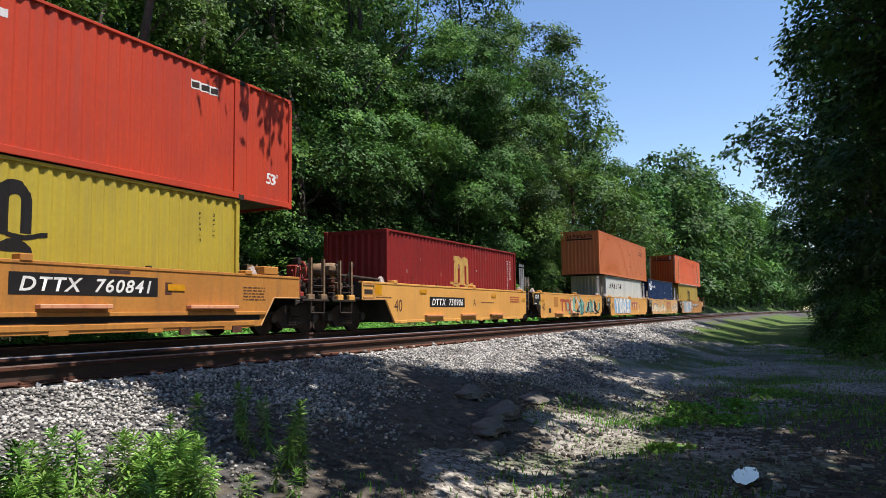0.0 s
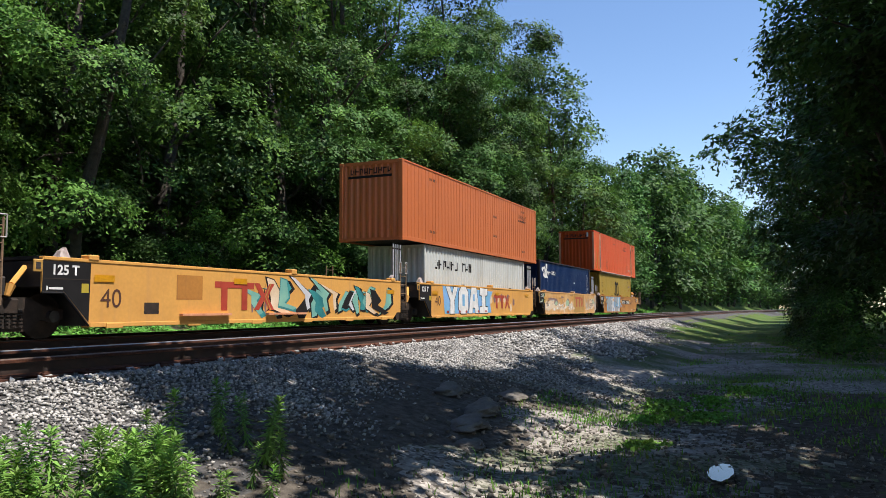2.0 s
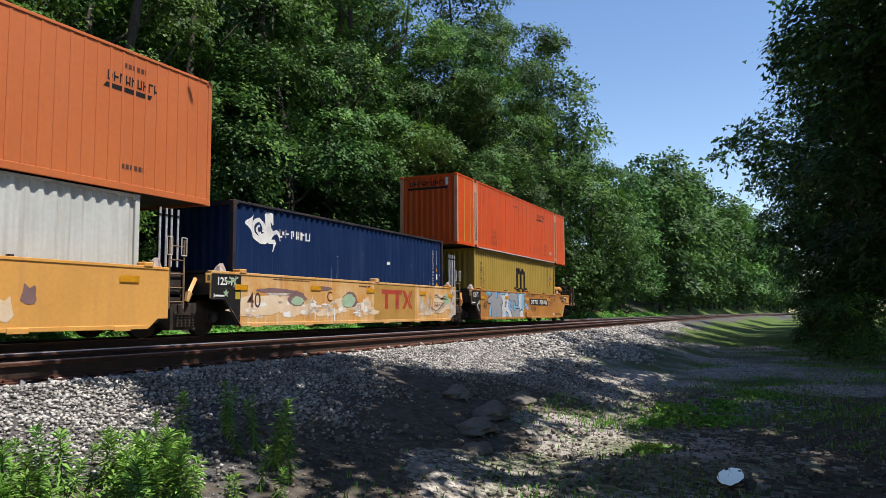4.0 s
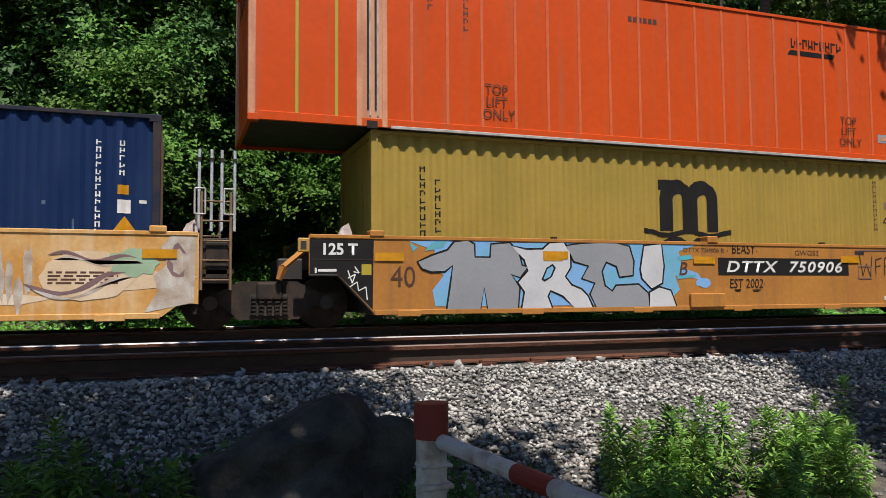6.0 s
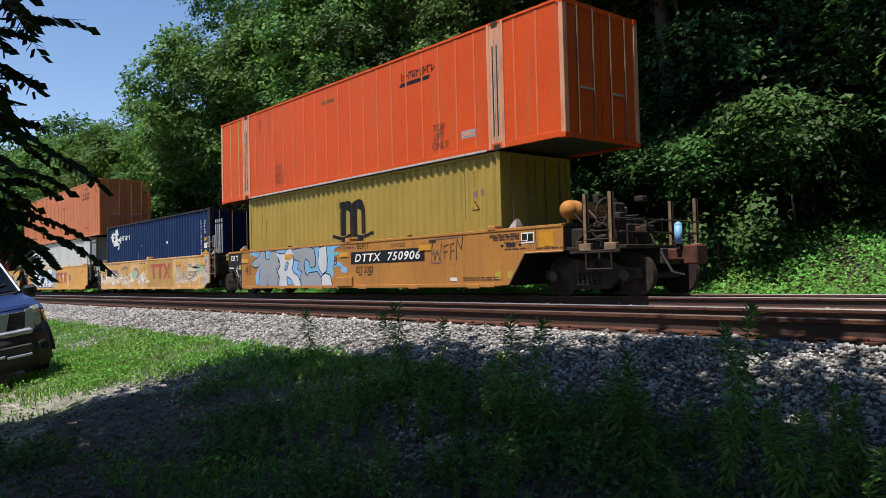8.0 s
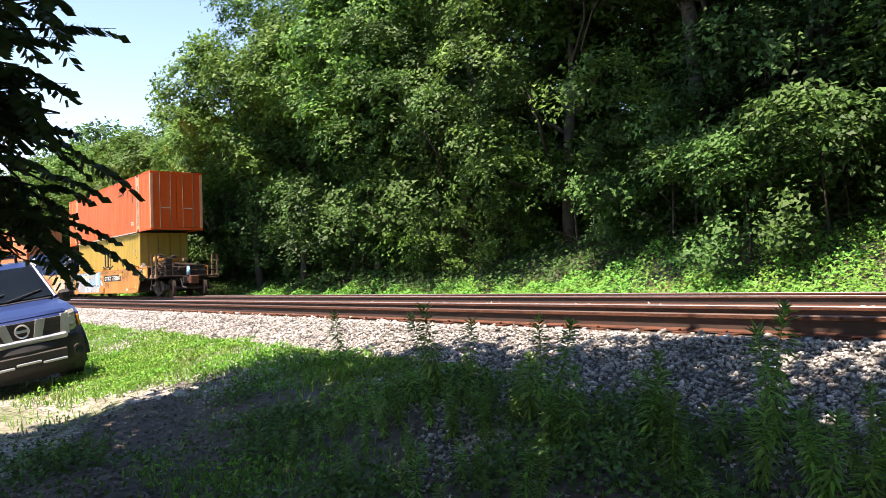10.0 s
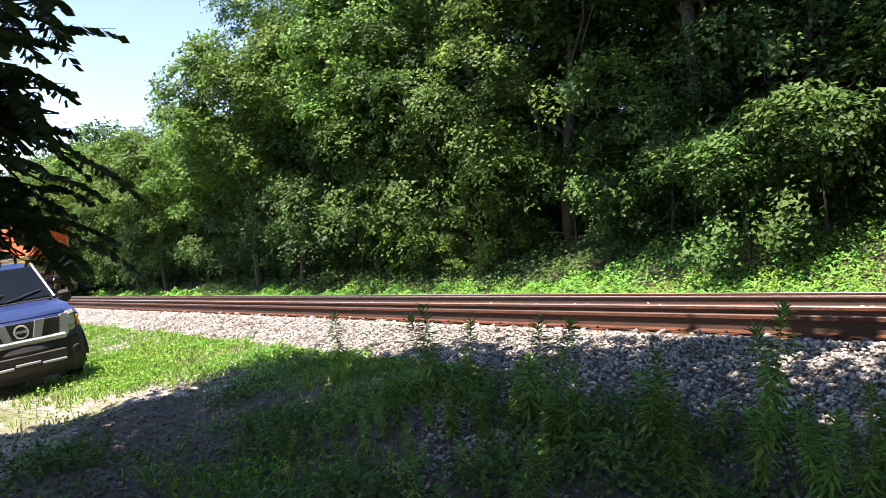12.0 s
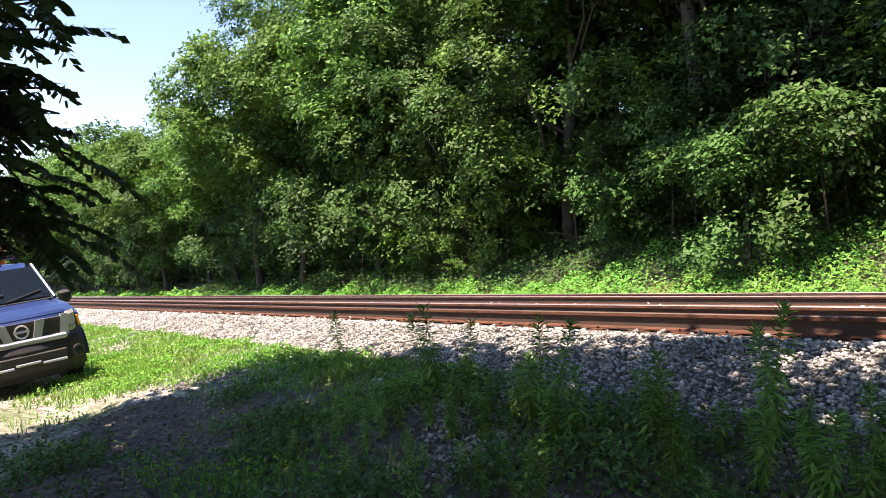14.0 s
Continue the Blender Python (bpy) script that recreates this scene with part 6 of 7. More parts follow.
    sill_text(u, "GWG52", 8.45, 1.25, 0.10, M["brown_letter"], stretch=1.2)
    small_lines(u, 11.2, 0.42, 1.2, 2, M["brown_letter"], 4)
    small_lines(u, 12.2, 1.28, 0.8, 2, M["brown_letter"], 5, 0.03)
    stickers(u, [(10.0, 10.25, 1.28, 1.36)], M["steel"], -HALF - 0.005, "sticker")
    stickers(u, [(10.75, 11.0, 0.36, 0.44)], M["white"], -HALF - 0.006, "sticker")
    stickers(u, [(12.25, 12.42, 0.38, 0.55), (12.62, 12.78, 0.40, 0.56)], M["yellow_bright"], -HALF - 0.006, "sticker")
    stickers(u, [(13.05, 13.42, 1.13, 1.36)], M["white"], -HALF - 0.006, "notice")
    stickers(u, [(13.08, 13.22, 1.2, 1.33), (13.25, 13.39, 1.17, 1.33)], M["black_paint"], -HALF - 0.009, "notice")
    decal(u, bars([(13.55, 13.95, 1.04, 1.36)], M["reflector"], "reflector"), 0, 0, -HALF - 0.006)
    r = random.Random(31)
    strokes = [(10.12, 1.28, 10.20, 0.86), (10.20, 0.86, 10.30, 1.10), (10.30, 1.10, 10.40, 0.84), (10.40, 0.84, 10.46, 1.26), (10.55, 0.88, 10.55, 1.18), (10.55, 1.18, 10.72, 1.22), (10.53, 1.04, 10.68, 1.06),
               (10.78, 0.86, 10.80, 1.22), (10.80, 1.22, 10.92, 1.24), (10.78, 1.05, 10.92, 1.07), (10.98, 0.84, 11.02, 1.34), (11.02, 1.34, 11.16, 1.08), (11.16, 1.08, 11.22, 1.40), (10.0, 1.36, 11.1, 1.38),
               (10.08, 0.80, 10.42, 0.80), (10.42, 0.80, 10.42, 1.05), (10.42, 1.05, 10.08, 1.05), (10.08, 1.05, 10.08, 0.80)]
    for k, (ax, az, bx, bz) in enumerate(strokes):
        d = Vector((bx - ax, bz - az)).normalized() * 0.011
        spray(u, [(ax - d.y, az + d.x), (ax + d.y, az - d.x), (bx + d.y, bz - d.x), (bx - d.y, bz + d.x)], "plum_paint" if k > 12 else "steel", 1 + 0.12 * k)
    for k, (z, n) in enumerate(((1.34, 3), (1.30, 5), (1.16, 2), (1.02, 4))):
        small_lines(u, 12.1 if k < 2 else 12.55, z, 0.9 if k < 2 else 0.7, 1, M["brown_letter"], 20 + k, 0.022)
    small_lines(u, 13.5, 1.0, 0.75, 2, M["brown_letter"], 27, 0.02, 0.05)
    spray(u, [(12.42, 1.13), (12.48, 1.06), (12.54, 1.13)], "black_paint", 1), spray(u, [(12.95, 1.13), (13.01, 1.06), (13.07, 1.13)], "black_paint", 1)
    decal(u, bars([(12.6, 12.88, 1.07, 1.16)], M["steel"], "notice"), 0, 0, -HALF - 0.005)
    part("seam", boxes((13.46, 13.475, -HALF - 0.006, -HALF + 0.01, 0.94, 1.42)), M["steel"], u)
    part("end_frame", boxes((13.475, 14.15, -HALF - 0.012, -HALF + 0.01, 0.92, 0.965), bevel=0.004), M["car_yellow"], u)
    dev = bmesh.new()
    tube(dev, (15.95, -0.15, 1.0), (15.95, -0.15, 1.36), 0.075, seg=14)
    bmesh.ops.create_uvsphere(dev, u_segments=14, v_segments=8, radius=0.075, matrix=pose(15.95, -0.15, 1.36))
    end_device = part("end_device", dev, M["sky_paint"], u, "light blue rounded cylinder at the coupler end", smooth=True)
    part("bracket", boxes((15.9, 16.0, -0.19, -0.11, 0.9, 1.02)), M["steel"], end_device)
    part("tool_box", boxes((5.95, 6.72, -HALF - 0.07, -HALF, 0.26, 0.52), bevel=0.015), M["car_yellow"], u)
    reflectors(u, [(0.22, 1.14), (3.2, 1.2), (6.3, 1.14), (9.85, 1.18)])
    return u


def car_faded():
    u = well_unit("yellow articulated well car covered in faded cream graffiti", M["car_faded"])
    end_plate(u)
    # pale green scrawls on the black panel: a star and two loops
    spray(u, [(-0.56 + (0.11 if k % 2 == 0 else 0.045) * math.sin(k * 0.628), 0.98 + (0.11 if k % 2 == 0 else 0.045) * math.cos(k * 0.628)) for k in range(10)], "sage_paint", 4.0)
    for k, (a, b) in enumerate((((-0.50, 1.20), (-0.14, 1.36)), ((-0.46, 1.36), (-0.16, 1.16)), ((-0.30, 1.12), (-0.22, 1.38)), ((-0.60, 1.26), (-0.34, 1.24)))):
        d = (Vector(b) - Vector(a)).normalized() * 0.016
        spray(u, [(a[0] - d.y, a[1] + d.x), (b[0] - d.y, b[1] + d.x), (b[0] + d.y, b[1] - d.x), (a[0] + d.y, a[1] - d.x)], "sage_paint", 5.6 + 0.1 * k)
    r = random.Random(77)
    for k in range(26):
        x = r.uniform(-0.3, 12.0)
        if 6.3 < x < 9.7:
            continue
        spray(u, blob(x, r.uniform(0.45, 0.85), r.uniform(0.3, 0.9), r.uniform(0.08, 0.2), k, 14, 0.35), "cream_paint", 0.1 + 0.02 * k)
    for k in range(90):
        x = r.choice((0.5, 1.9, 2.6, 3.1, 3.9, 4.3, 5.2, 5.7)) + r.gauss(0, 0.22)
        tall = r.random() < 0.3
        spray(u, blob(max(0.1, x), r.uniform(0.42, 0.82), r.uniform(0.02, 0.05) if tall else r.uniform(0.05, 0.2), r.uniform(0.1, 0.22) if tall else r.uniform(0.02, 0.06), 400 + k, 14, 0.4), ("white", "worn_white", "cream_paint")[k % 3], 0.62 + 0.004 * k)
    for x, z, rx, rz, mat in ((2.25, 0.90, 0.40, 0.19, "plum_paint"), (2.27, 0.84, 0.28, 0.11, "sage_paint"), (4.9, 0.90, 0.42, 0.24, "plum_paint"), (4.8, 0.87, 0.38, 0.19, "sage_paint"), (1.35, 1.08, 0.75, 0.07, "plum_paint"), (1.5, 1.0, 0.6, 0.03, "worn_white"), (3.4, 1.2, 0.5, 0.06, "plum_paint"),
                              (11.85, 1.02, 0.34, 0.2, "sage_paint")):
        spray(u, blob(x, z, rx, rz, int(x * 10), 22, 0.16), mat, 2.0 + 0.9 * (mat in ('sage_paint', 'cream_paint', 'white')) + 0.01 * x)
    for k in range(9):
        spray(u, blob(9.62 + 0.11 * k, r.uniform(0.55, 0.95), r.uniform(0.03, 0.08), r.uniform(0.2, 0.42), 140 + k, 14, 0.3), "worn_white", 0.9 + 0.03 * k)
    # the loops of a broken oval over a cream ground
    spray(u, blob(11.25, 0.82, 0.62, 0.36, 170, 22, 0.12), "cream_paint", 2.4)
    for top, a, b, wide in ((1, 10.75, 11.9, 0.06), (0, 10.45, 11.75, 0.085)):
        n, up, low = 14, [], []
        for m in range(n + 1):
            q = m / n
            z = 1.12 - 0.06 * q + 0.05 * math.sin(q * 9) if top else 0.72 - 0.2 * math.sin(math.pi * min(1, q * 1.25)) + 0.16 * q
            t = wide * (0.15 + math.sin(math.pi * q) ** 0.6) * (0.8 + 0.3 * math.sin(q * 11))
            up.append((a + (b - a) * q, z + t * 0.5)), low.append((a + (b - a) * q, z - t * 0.5))
        spray(u, up + low[::-1], "plum_paint", 3.4)
        spray(u, [(x + 0.08, z - 0.075) for x, z in up] + [(x + 0.08, z - 0.055) for x, z in low[::-1]], "worn_white", 3.6)
    small_lines(u, 10.75, 0.86, 0.9, 4, M["brown_letter"], 91, 0.03, 0.05)
    spray(u, [(12.0, 0.30), (12.68, 0.44), (12.7, 1.40), (12.35, 1.42), (12.22, 1.25), (12.30, 1.0), (12.12, 0.82), (12.18, 0.6)], "worn_white", 1.0)
    spray(u, blob(12.45, 1.05, 0.14, 0.2, 301, 12, 0.35), "plum_paint", 1.3)
    spray(u, blob(12.47, 1.06, 0.12, 0.17, 302, 12, 0.35), "worn_white", 1.6)
    side_mark(u, 6.8, 0.64, 0.62)
    sill_text(u, "40", 0.2, 0.66, 0.36, M["brown_letter"], bold=0.005)
    sill_text(u, "C", 3.65, 0.84, 0.28, M["brown_letter"])
    small_lines(u, 1.2, 1.36, 1.6, 1, M["brown_letter"], 6)
    small_lines(u, 5.4, 1.30, 0.7, 1, M["brown_letter"], 7, 0.04)
    reflectors(u, [(-0.02, 1.13), (3.1, 1.2), (6.1, 1.2), (9.8, 1.2), (12.2, 1.15)])
    return u


def car_white_box():
    u = well_unit("yellow articulated well car with pale lettered graffiti", M["car_new"])
    end_plate(u)
    spray(u, [(1.0, 1.42), (1.2, 0.34), (6.4, 0.36), (6.2, 0.9), (6.6, 1.3)], "sky_paint", 0)
    r = random.Random(5)
    for pts in ([(1.30, 1.40), (1.72, 1.40), (1.92, 1.08), (2.10, 1.40), (2.50, 1.40), (2.14, 0.86), (2.16, 0.34), (1.72, 0.34), (1.74, 0.86)],
                [(2.62, 1.22), (2.84, 1.42), (3.36, 1.42), (3.60, 1.22), (3.62, 0.52), (3.40, 0.34), (2.82, 0.34), (2.58, 0.54)],
                [(3.98, 1.42), (4.56, 1.42), (4.86, 0.34), (4.44, 0.34), (4.38, 0.58), (4.14, 0.58), (4.08, 0.34), (3.68, 0.34)],
                [(4.98, 1.42), (5.90, 1.40), (5.88, 1.12), (5.62, 1.10), (5.64, 0.62), (5.94, 0.60), (5.92, 0.34), (4.96, 0.34), (4.98, 0.62), (5.24, 0.62), (5.22, 1.10), (4.96, 1.12)]):
        outlined(u, pts, "white", 0.05)
    for pts in ([(2.98, 1.12), (3.22, 1.12), (3.24, 0.64), (2.98, 0.64)], [(4.18, 1.14), (4.34, 1.14), (4.36, 0.86), (4.16, 0.86)]):
        spray(u, pts, "sky_paint", 6.0)
    for k, x in enumerate((1.5, 2.7, 3.4, 4.8, 5.7)):
        spray(u, blob(x, 0.42, 0.1, 0.05, k), "red_logo", 6.4)
    side_mark(u, 6.8, 0.55, 0.6, False)
    for k in range(8):
        spray(u, blob(6.4 + 0.45 * k, r.uniform(0.6, 1.1), 0.16, 0.2, 90 + k, 12, 0.4), "plum_paint" if k % 2 else "cream_paint", 0.4 + 0.1 * k)
    sill_text(u, "40", 0.3, 0.66, 0.36, M["brown_letter"])
    reflectors(u, [(0.28, 1.13), (7.2, 1.2), (11.7, 1.2)])
    return u


def car_empty():
    u = well_unit("bright yellow empty well car with teal graffiti", M["car_new"])
    end_plate(u)
    sill_text(u, "40", 0.2, 0.58, 0.36, M["brown_letter"])
    stickers(u, [(1.3, 1.7, 0.45, 0.68)], M["steel"], -HALF - 0.004, "sticker")
    decal(u, bars([(2.2, 3.0, 0.75, 1.28)], M["car_yellow"], "patch"), 0, 0, -HALF - 0.003)
    side_mark(u, 3.4, 0.52, 0.66, False)
    r = random.Random(9)
    for k in range(20):
        # ragged interlocking strokes with pointed ends
        x = 5.05 + 0.34 * k + r.uniform(-0.1, 0.1)
        z0, z1 = r.uniform(0.30, 0.55), r.uniform(1.05, 1.42)
        lean, w = r.choice((-0.7, -0.45, 0.5, 0.75, 0.3)), r.uniform(0.12, 0.24)
        zm, bow = r.uniform(0.62, 1.0), r.uniform(-0.35, 0.35)
        pts = [(x, z0), (x + w, z0 + 0.06), (x + lean * 0.5 + bow + w, zm - 0.05), (x + lean * 0.55 + bow + w * 2.2, zm + 0.1), (x + lean + w * 0.9, z1 - 0.05), (x + lean - 0.1, z1), (x + lean * 0.5 + bow - w * 0.3, zm + 0.08), (x + lean * 0.35 + bow - w * 0.9, zm - 0.12)]
        n, mid = len(pts), (sum(p[0] for p in pts) / 8, sum(p[1] for p in pts) / 8)
        spray(u, [(mid[0] + (px - mid[0]) * 1.25 + 0.04, max(0.27, min(1.45, mid[1] + (pz - mid[1]) * 1.12 - 0.03))) for px, pz in pts], "black_paint" if k % 4 else "teal_paint", 0.5 + 0.22 * k)
        spray(u, pts, ("mint_paint", "teal_paint", "mint_paint", "cream_paint", "mint_paint", "black_paint", "light_paint")[k % 7], 0.62 + 0.22 * k)
    for k in range(7):
        x = 4.75 + 0.13 * k
        spray(u, [(x, 0.35 + r.uniform(0, 0.2)), (x + 0.05, 0.5), (x + r.uniform(0.05, 0.3), r.uniform(0.8, 1.2)), (x - 0.03, 0.65)], "black_paint" if k % 2 else "plum_paint", 0.2 + 0.1 * k)
    for x, w in ((2.3, 1.6), (5.3, 1.7)):
        part("side_step", boxes((x, x + w, -HALF - 0.10, -HALF, 0.40, 0.45)), M["orange_pale"], u)
    reflectors(u, [(0.28, 1.13), (4.3, 1.2), (12.0, 1.1)])
    return u


def car_first_end():
    u = well_unit("clean bright yellow well car, coupler end of the articulated set", M["car_new"], "end", "mid", tank=0.75)
    part("slope_box", prism([(-3.95, 1.25), (-3.5, 1.25), (-3.45, 1.42), (-3.8, 1.66), (-3.95, 1.66)], 0.2, 0.7), M["car_new"], u)
    sill_text(u, "40", -0.05, 0.58, 0.38, M["brown_letter"])
    decal(u, bars([(-1.25, -0.85, 1.08, 1.40)], M["reflector"], "reflector"), 0, 0, -HALF - 0.006)
    part("end_frame", boxes((-1.95, -1.30, -HALF - 0.02, -HALF + 0.01, 1.36, 1.41), (-1.95, -1.30, -HALF - 0.02, -HALF + 0.01, 0.97, 1.02), (-1.34, -1.30, -HALF - 0.02, -HALF + 0.01, 1.02, 1.36), bevel=0.005), M["lip"], u)
    decal(u, bars([(-1.88, -1.40, 1.10, 1.24)], M["steel"], "notice"), 0, 0, -HALF - 0.006)
    part("deck_pipe", tubes(((-2.2, -1.2, 1.62), (-0.2, -1.2, 1.56), 0.05), ((-2.4, -0.7, 1.68), (-0.2, -0.7, 1.62), 0.06), seg=8), M["steel"], u)
    small_lines(u, -1.2, 1.0, 1.0, 1, M["brown_letter"], 41, 0.03)
    number_plate(u, "DTTX 750906", 2.5, 0.72, 3.05, 0.36)
    sill_text(u, "A", 6.4, 0.78, 0.26, M["brown_letter"])
    small_lines(u, 7.2, 0.9, 1.4, 1, M["brown_letter"], 8, 0.03)
    for x in (2.1, 5.15, 8.15):
        part("side_step", boxes((x, x + 1.5, -HALF - 0.10, -HALF, 0.40, 0.45)), M["orange_pale"], u)
    small_lines(u, 10.6, 1.15, 1.2, 3, M["red_logo"], 9, 0.05, 0.1)
    reflectors(u, [(2.0, 1.25), (8.6, 1.2), (12.4, 1.1)])
    return u


def car_ahead():
    u = well_unit("mustard-yellow well car with long side steps", M["car_yellow"], "mid", "end", wheel="red_post")
    number_plate(u, "DTTX 760841", 6.2, 0.9, 3.2, 0.38)
    for x in (6.7, 10.2):
        part("side_step", boxes((x, x + 1.5, -HALF - 0.14, -HALF, 0.66, 0.74), bevel=0.01), M["orange_pale"], u, "pale worn step")
    part("side_beam", boxes((-0.5, 12.8, -HALF - 0.05, -HALF, 0.52, 0.60), bevel=0.01), M["car_yellow"], u)
    part("side_beam", boxes((-0.5, 12.4, -HALF - 0.03, -HALF, 0.27, 0.38), bevel=0.01), M["car_yellow"], u)
    # flat black strip, painted for the shade in the gap between the beams
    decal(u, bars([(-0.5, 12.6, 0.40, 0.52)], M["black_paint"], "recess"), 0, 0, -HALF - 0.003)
    stickers(u, [(9.6, 9.78, 0.95, 1.2), (8.2, 8.7, 1.33, 1.39)], M["brown_letter"], -HALF - 0.005, "stencil")
    small_lines(u, 12.0, 1.15, 0.8, 5, M["brown_letter"], 12, 0.02, 0.07)
    for x in (10.0, 11.6):
        part("bracket", boxes((x, x + 0.3, -HALF - 0.05, -HALF, 0.12, 0.27)), M["rust"], u)
    reflectors(u, [(9.9, 1.1)])
    part("end_box", boxes((12.75, 13.3, -HALF - 0.02, -HALF + 0.5, SILL_HI + 0.02, SILL_HI + 0.22), bevel=0.02), M["car_yellow"], u)
    return u


def stencil_stack(ob, x, z, rows, mat, y, h=0.10, w=0.09, gap=0.135):
    """A column of small marks, as plain bars."""
    decal(ob, bars([(a, b, lo - i * gap, hi - i * gap) for i in range(rows) for a, b, lo, hi in strokes_of(i + rows, w, h)], mat), x, z, y)


def build_train():
    yb = SIDE
    yw = -1.295 + 0.016
    last = ride(car_last(), 0.0)
    c = ride(container("mustard-yellow corrugated container with a black shipping-line mark", M["yellow"], door=1), 0.0, WELL_FLOOR)
    emblem(c, 5.60, 1.34, 0.84, yb, M["black_paint"])
    stencil_stack(c, 0.85, 2.23, 9, M["black_paint"], yb)
    stencil_stack(c, 1.12, 2.02, 7, M["black_paint"], yb)
    stencil_stack(c, 10.95, 2.45, 11, M["brown_letter"], yb, 0.07, 0.06, 0.1)
    stencil_stack(c, 11.3, 2.45, 4, M["brown_letter"], yb, 0.07, 0.06, 0.1)
    stickers(c, [(11.25, 11.4, 1.92, 2.07), (11.5, 11.62, 1.95, 2.1)], M["plum_paint"], yb, "sticker")
    decal(c, flat([(11.2, 1.62), (11.46, 1.62), (11.33, 1.86)], M["black_paint"], "warning_sign"), 0, 0, yb)
    decal(c, flat([(11.24, 1.645), (11.42, 1.645), (11.33, 1.82)], M["reflector"], "warning_sign"), 0, 0, yb - 0.003)
    ov = (16.154 - 12.192) / 2
    up = ride(container("orange 53-foot domestic container with pale ribs and rust streaks", M["orange"], length=16.154, half=1.295, ribs=0.61, posts_at=(ov, 16.154 - ov), post_mat=M["orange_pale"], door=1), -ov, WELL_FLOOR + 2.9)
    part("rub_rail", boxes((ov + 0.32, 16.154 - ov - 0.32, -1.303, -1.28, 0.005, 0.055), bevel=0.006), M["dusty_white"], up, "scuffed pale steel lower rail")
    part("rub_rail", boxes((ov + 0.32, 16.154 - ov - 0.32, 1.28, 1.303, 0.005, 0.055), bevel=0.006), M["dusty_white"], up, "scuffed pale steel lower rail")
    part("lower_channel", boxes((ov + 0.32, 16.154 - ov - 0.32, -1.25, 1.25, -0.004, 0.03)), M["black"], up)
    stickers(up, [(13.0, 13.5, 0.42, 0.60)], M["grey_paint"], yw, "patch")
    stickers(up, [(13.08, 13.42, 0.47, 0.55)], M["orange_pale"], yw - 0.004, "patch")
    top_lift(up, (3.94, 11.93), yw - 0.012)
    brand_bar(up, 10.75, 2.1, yw)
    stencil_stack(up, 2.95, 2.5, 4, M["brown_letter"], yw)
    stencil_stack(up, 3.6, 2.6, 7, M["brown_letter"], yw)
    small_text_bar(up, 6.9, 2.35, yw)
    brand_end(up, 1.295, 2.3)
    part("notice", bars([(-0.06, 0.06, 0.0, 0.32)], M["white"], "notice"), None, up, at=pose(0.044, -0.82, 2.44, 0, 0, -90))

    ride(car_faded(), -15.42)
    c = ride(container("navy-blue corrugated container with white painted marks", M["blue"], rail_mat=M["blue_worn"], door=1), -15.42, WELL_FLOOR)
    horse(c, 0.64, 1.78, yb)
    brand_letters(c, 1.88, 2.14, yb, 6, M["white"], 0.22)
    stencil_stack(c, 11.3, 2.4, 16, M["white"], yb, 0.08, 0.07, 0.11)
    stencil_stack(c, 11.62, 2.4, 5, M["white"], yb, 0.08, 0.07, 0.11)
    stickers(c, [(11.6, 11.75, 1.68, 1.82)], M["reflector"], yb, "sticker")
    stickers(c, [(11.6, 11.78, 1.4, 1.6), (11.9, 12.0, 1.55, 1.6)], M["white"], yb, "sticker")
    decal(c, flat([(11.55, 1.15), (11.85, 1.15), (11.7, 1.36)], M["reflector"], "warning_sign"), 0, 0, yb)
    stickers(c, [(7.75, 7.95, 1.75, 1.85), (4.7, 4.78, 1.8, 1.83)], M["white"], yb, "sticker")
    for k, (x, w, z0, z1) in enumerate(((4.35, 0.05, 0.95, 1.5), (4.75, 0.03, 1.1, 1.75), (4.62, 0.02, 1.0, 1.3), (9.55, 0.02, 1.72, 1.9), (10.6, 0.05, 1.5, 1.56), (6.2, 0.015, 1.9, 2.05), (11.0, 0.03, 1.1, 1.3))):
        decal(c, bars([(x, x + w, z0, z1)], M["blue_scuff"], "scratch"), 0, 0, yb)

    ride(car_white_box(), -30.5)
    c = ride(container("pale grey corrugated container with dark lettering bars", M["white_box"], height=2.591, door=1), -30.5, WELL_FLOOR)
    brand_letters(c, 1.0, 1.72, yb, 10, M["black_paint"], 0.36)
    up = ride(container("light orange 53-foot container with close vertical ribs", M["orange_soft"], length=16.154, half=1.295, ribs=0.30, posts_at=None, door=1), -30.5 - ov, WELL_FLOOR + 2.595)
    brand_bar(up, 13.2, 2.0, yw)
    brand_end(up, 1.295, 2.3)
    for x, z in ((2.3, 2.45), (2.3, 0.45), (9.3, 1.8), (9.3, 0.9), (13.6, 2.5), (13.6, 0.45)):
        small_text_bar(up, x, z, yw)

    ride(car_empty(), -45.8)
    ride(car_first_end(), -60.8)
    c = ride(container("maroon corrugated container with a gold shipping-line mark", M["maroon"], door=1), -60.8, WELL_FLOOR)
    emblem(c, 5.35, 1.30, 0.9, yb, M["gold_paint"])
    r = random.Random(61)
    for k in range(16):
        x, z = r.uniform(0.4, 11.8), r.uniform(1.3, 2.6)
        decal(c, bars([(x, x + r.uniform(0.02, 0.06), z, z + r.uniform(0.02, 0.14))], M[r.choice(("dusty_white", "rust", "orange_pale"))], "scratch"), 0, 0, yb)
    stencil_stack(c, 11.2, 2.4, 14, M["white"], yb, 0.08, 0.07, 0.11)
    stencil_stack(c, 11.5, 2.4, 8, M["white"], yb, 0.08, 0.07, 0.11)

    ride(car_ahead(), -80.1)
    c = ride(container("bright yellow corrugated container with a black shipping-line mark", M["yellow_bright"], door=-1), -80.1, WELL_FLOOR)
    emblem(c, 5.6, 1.6, 0.78, yb, M["black_paint"])
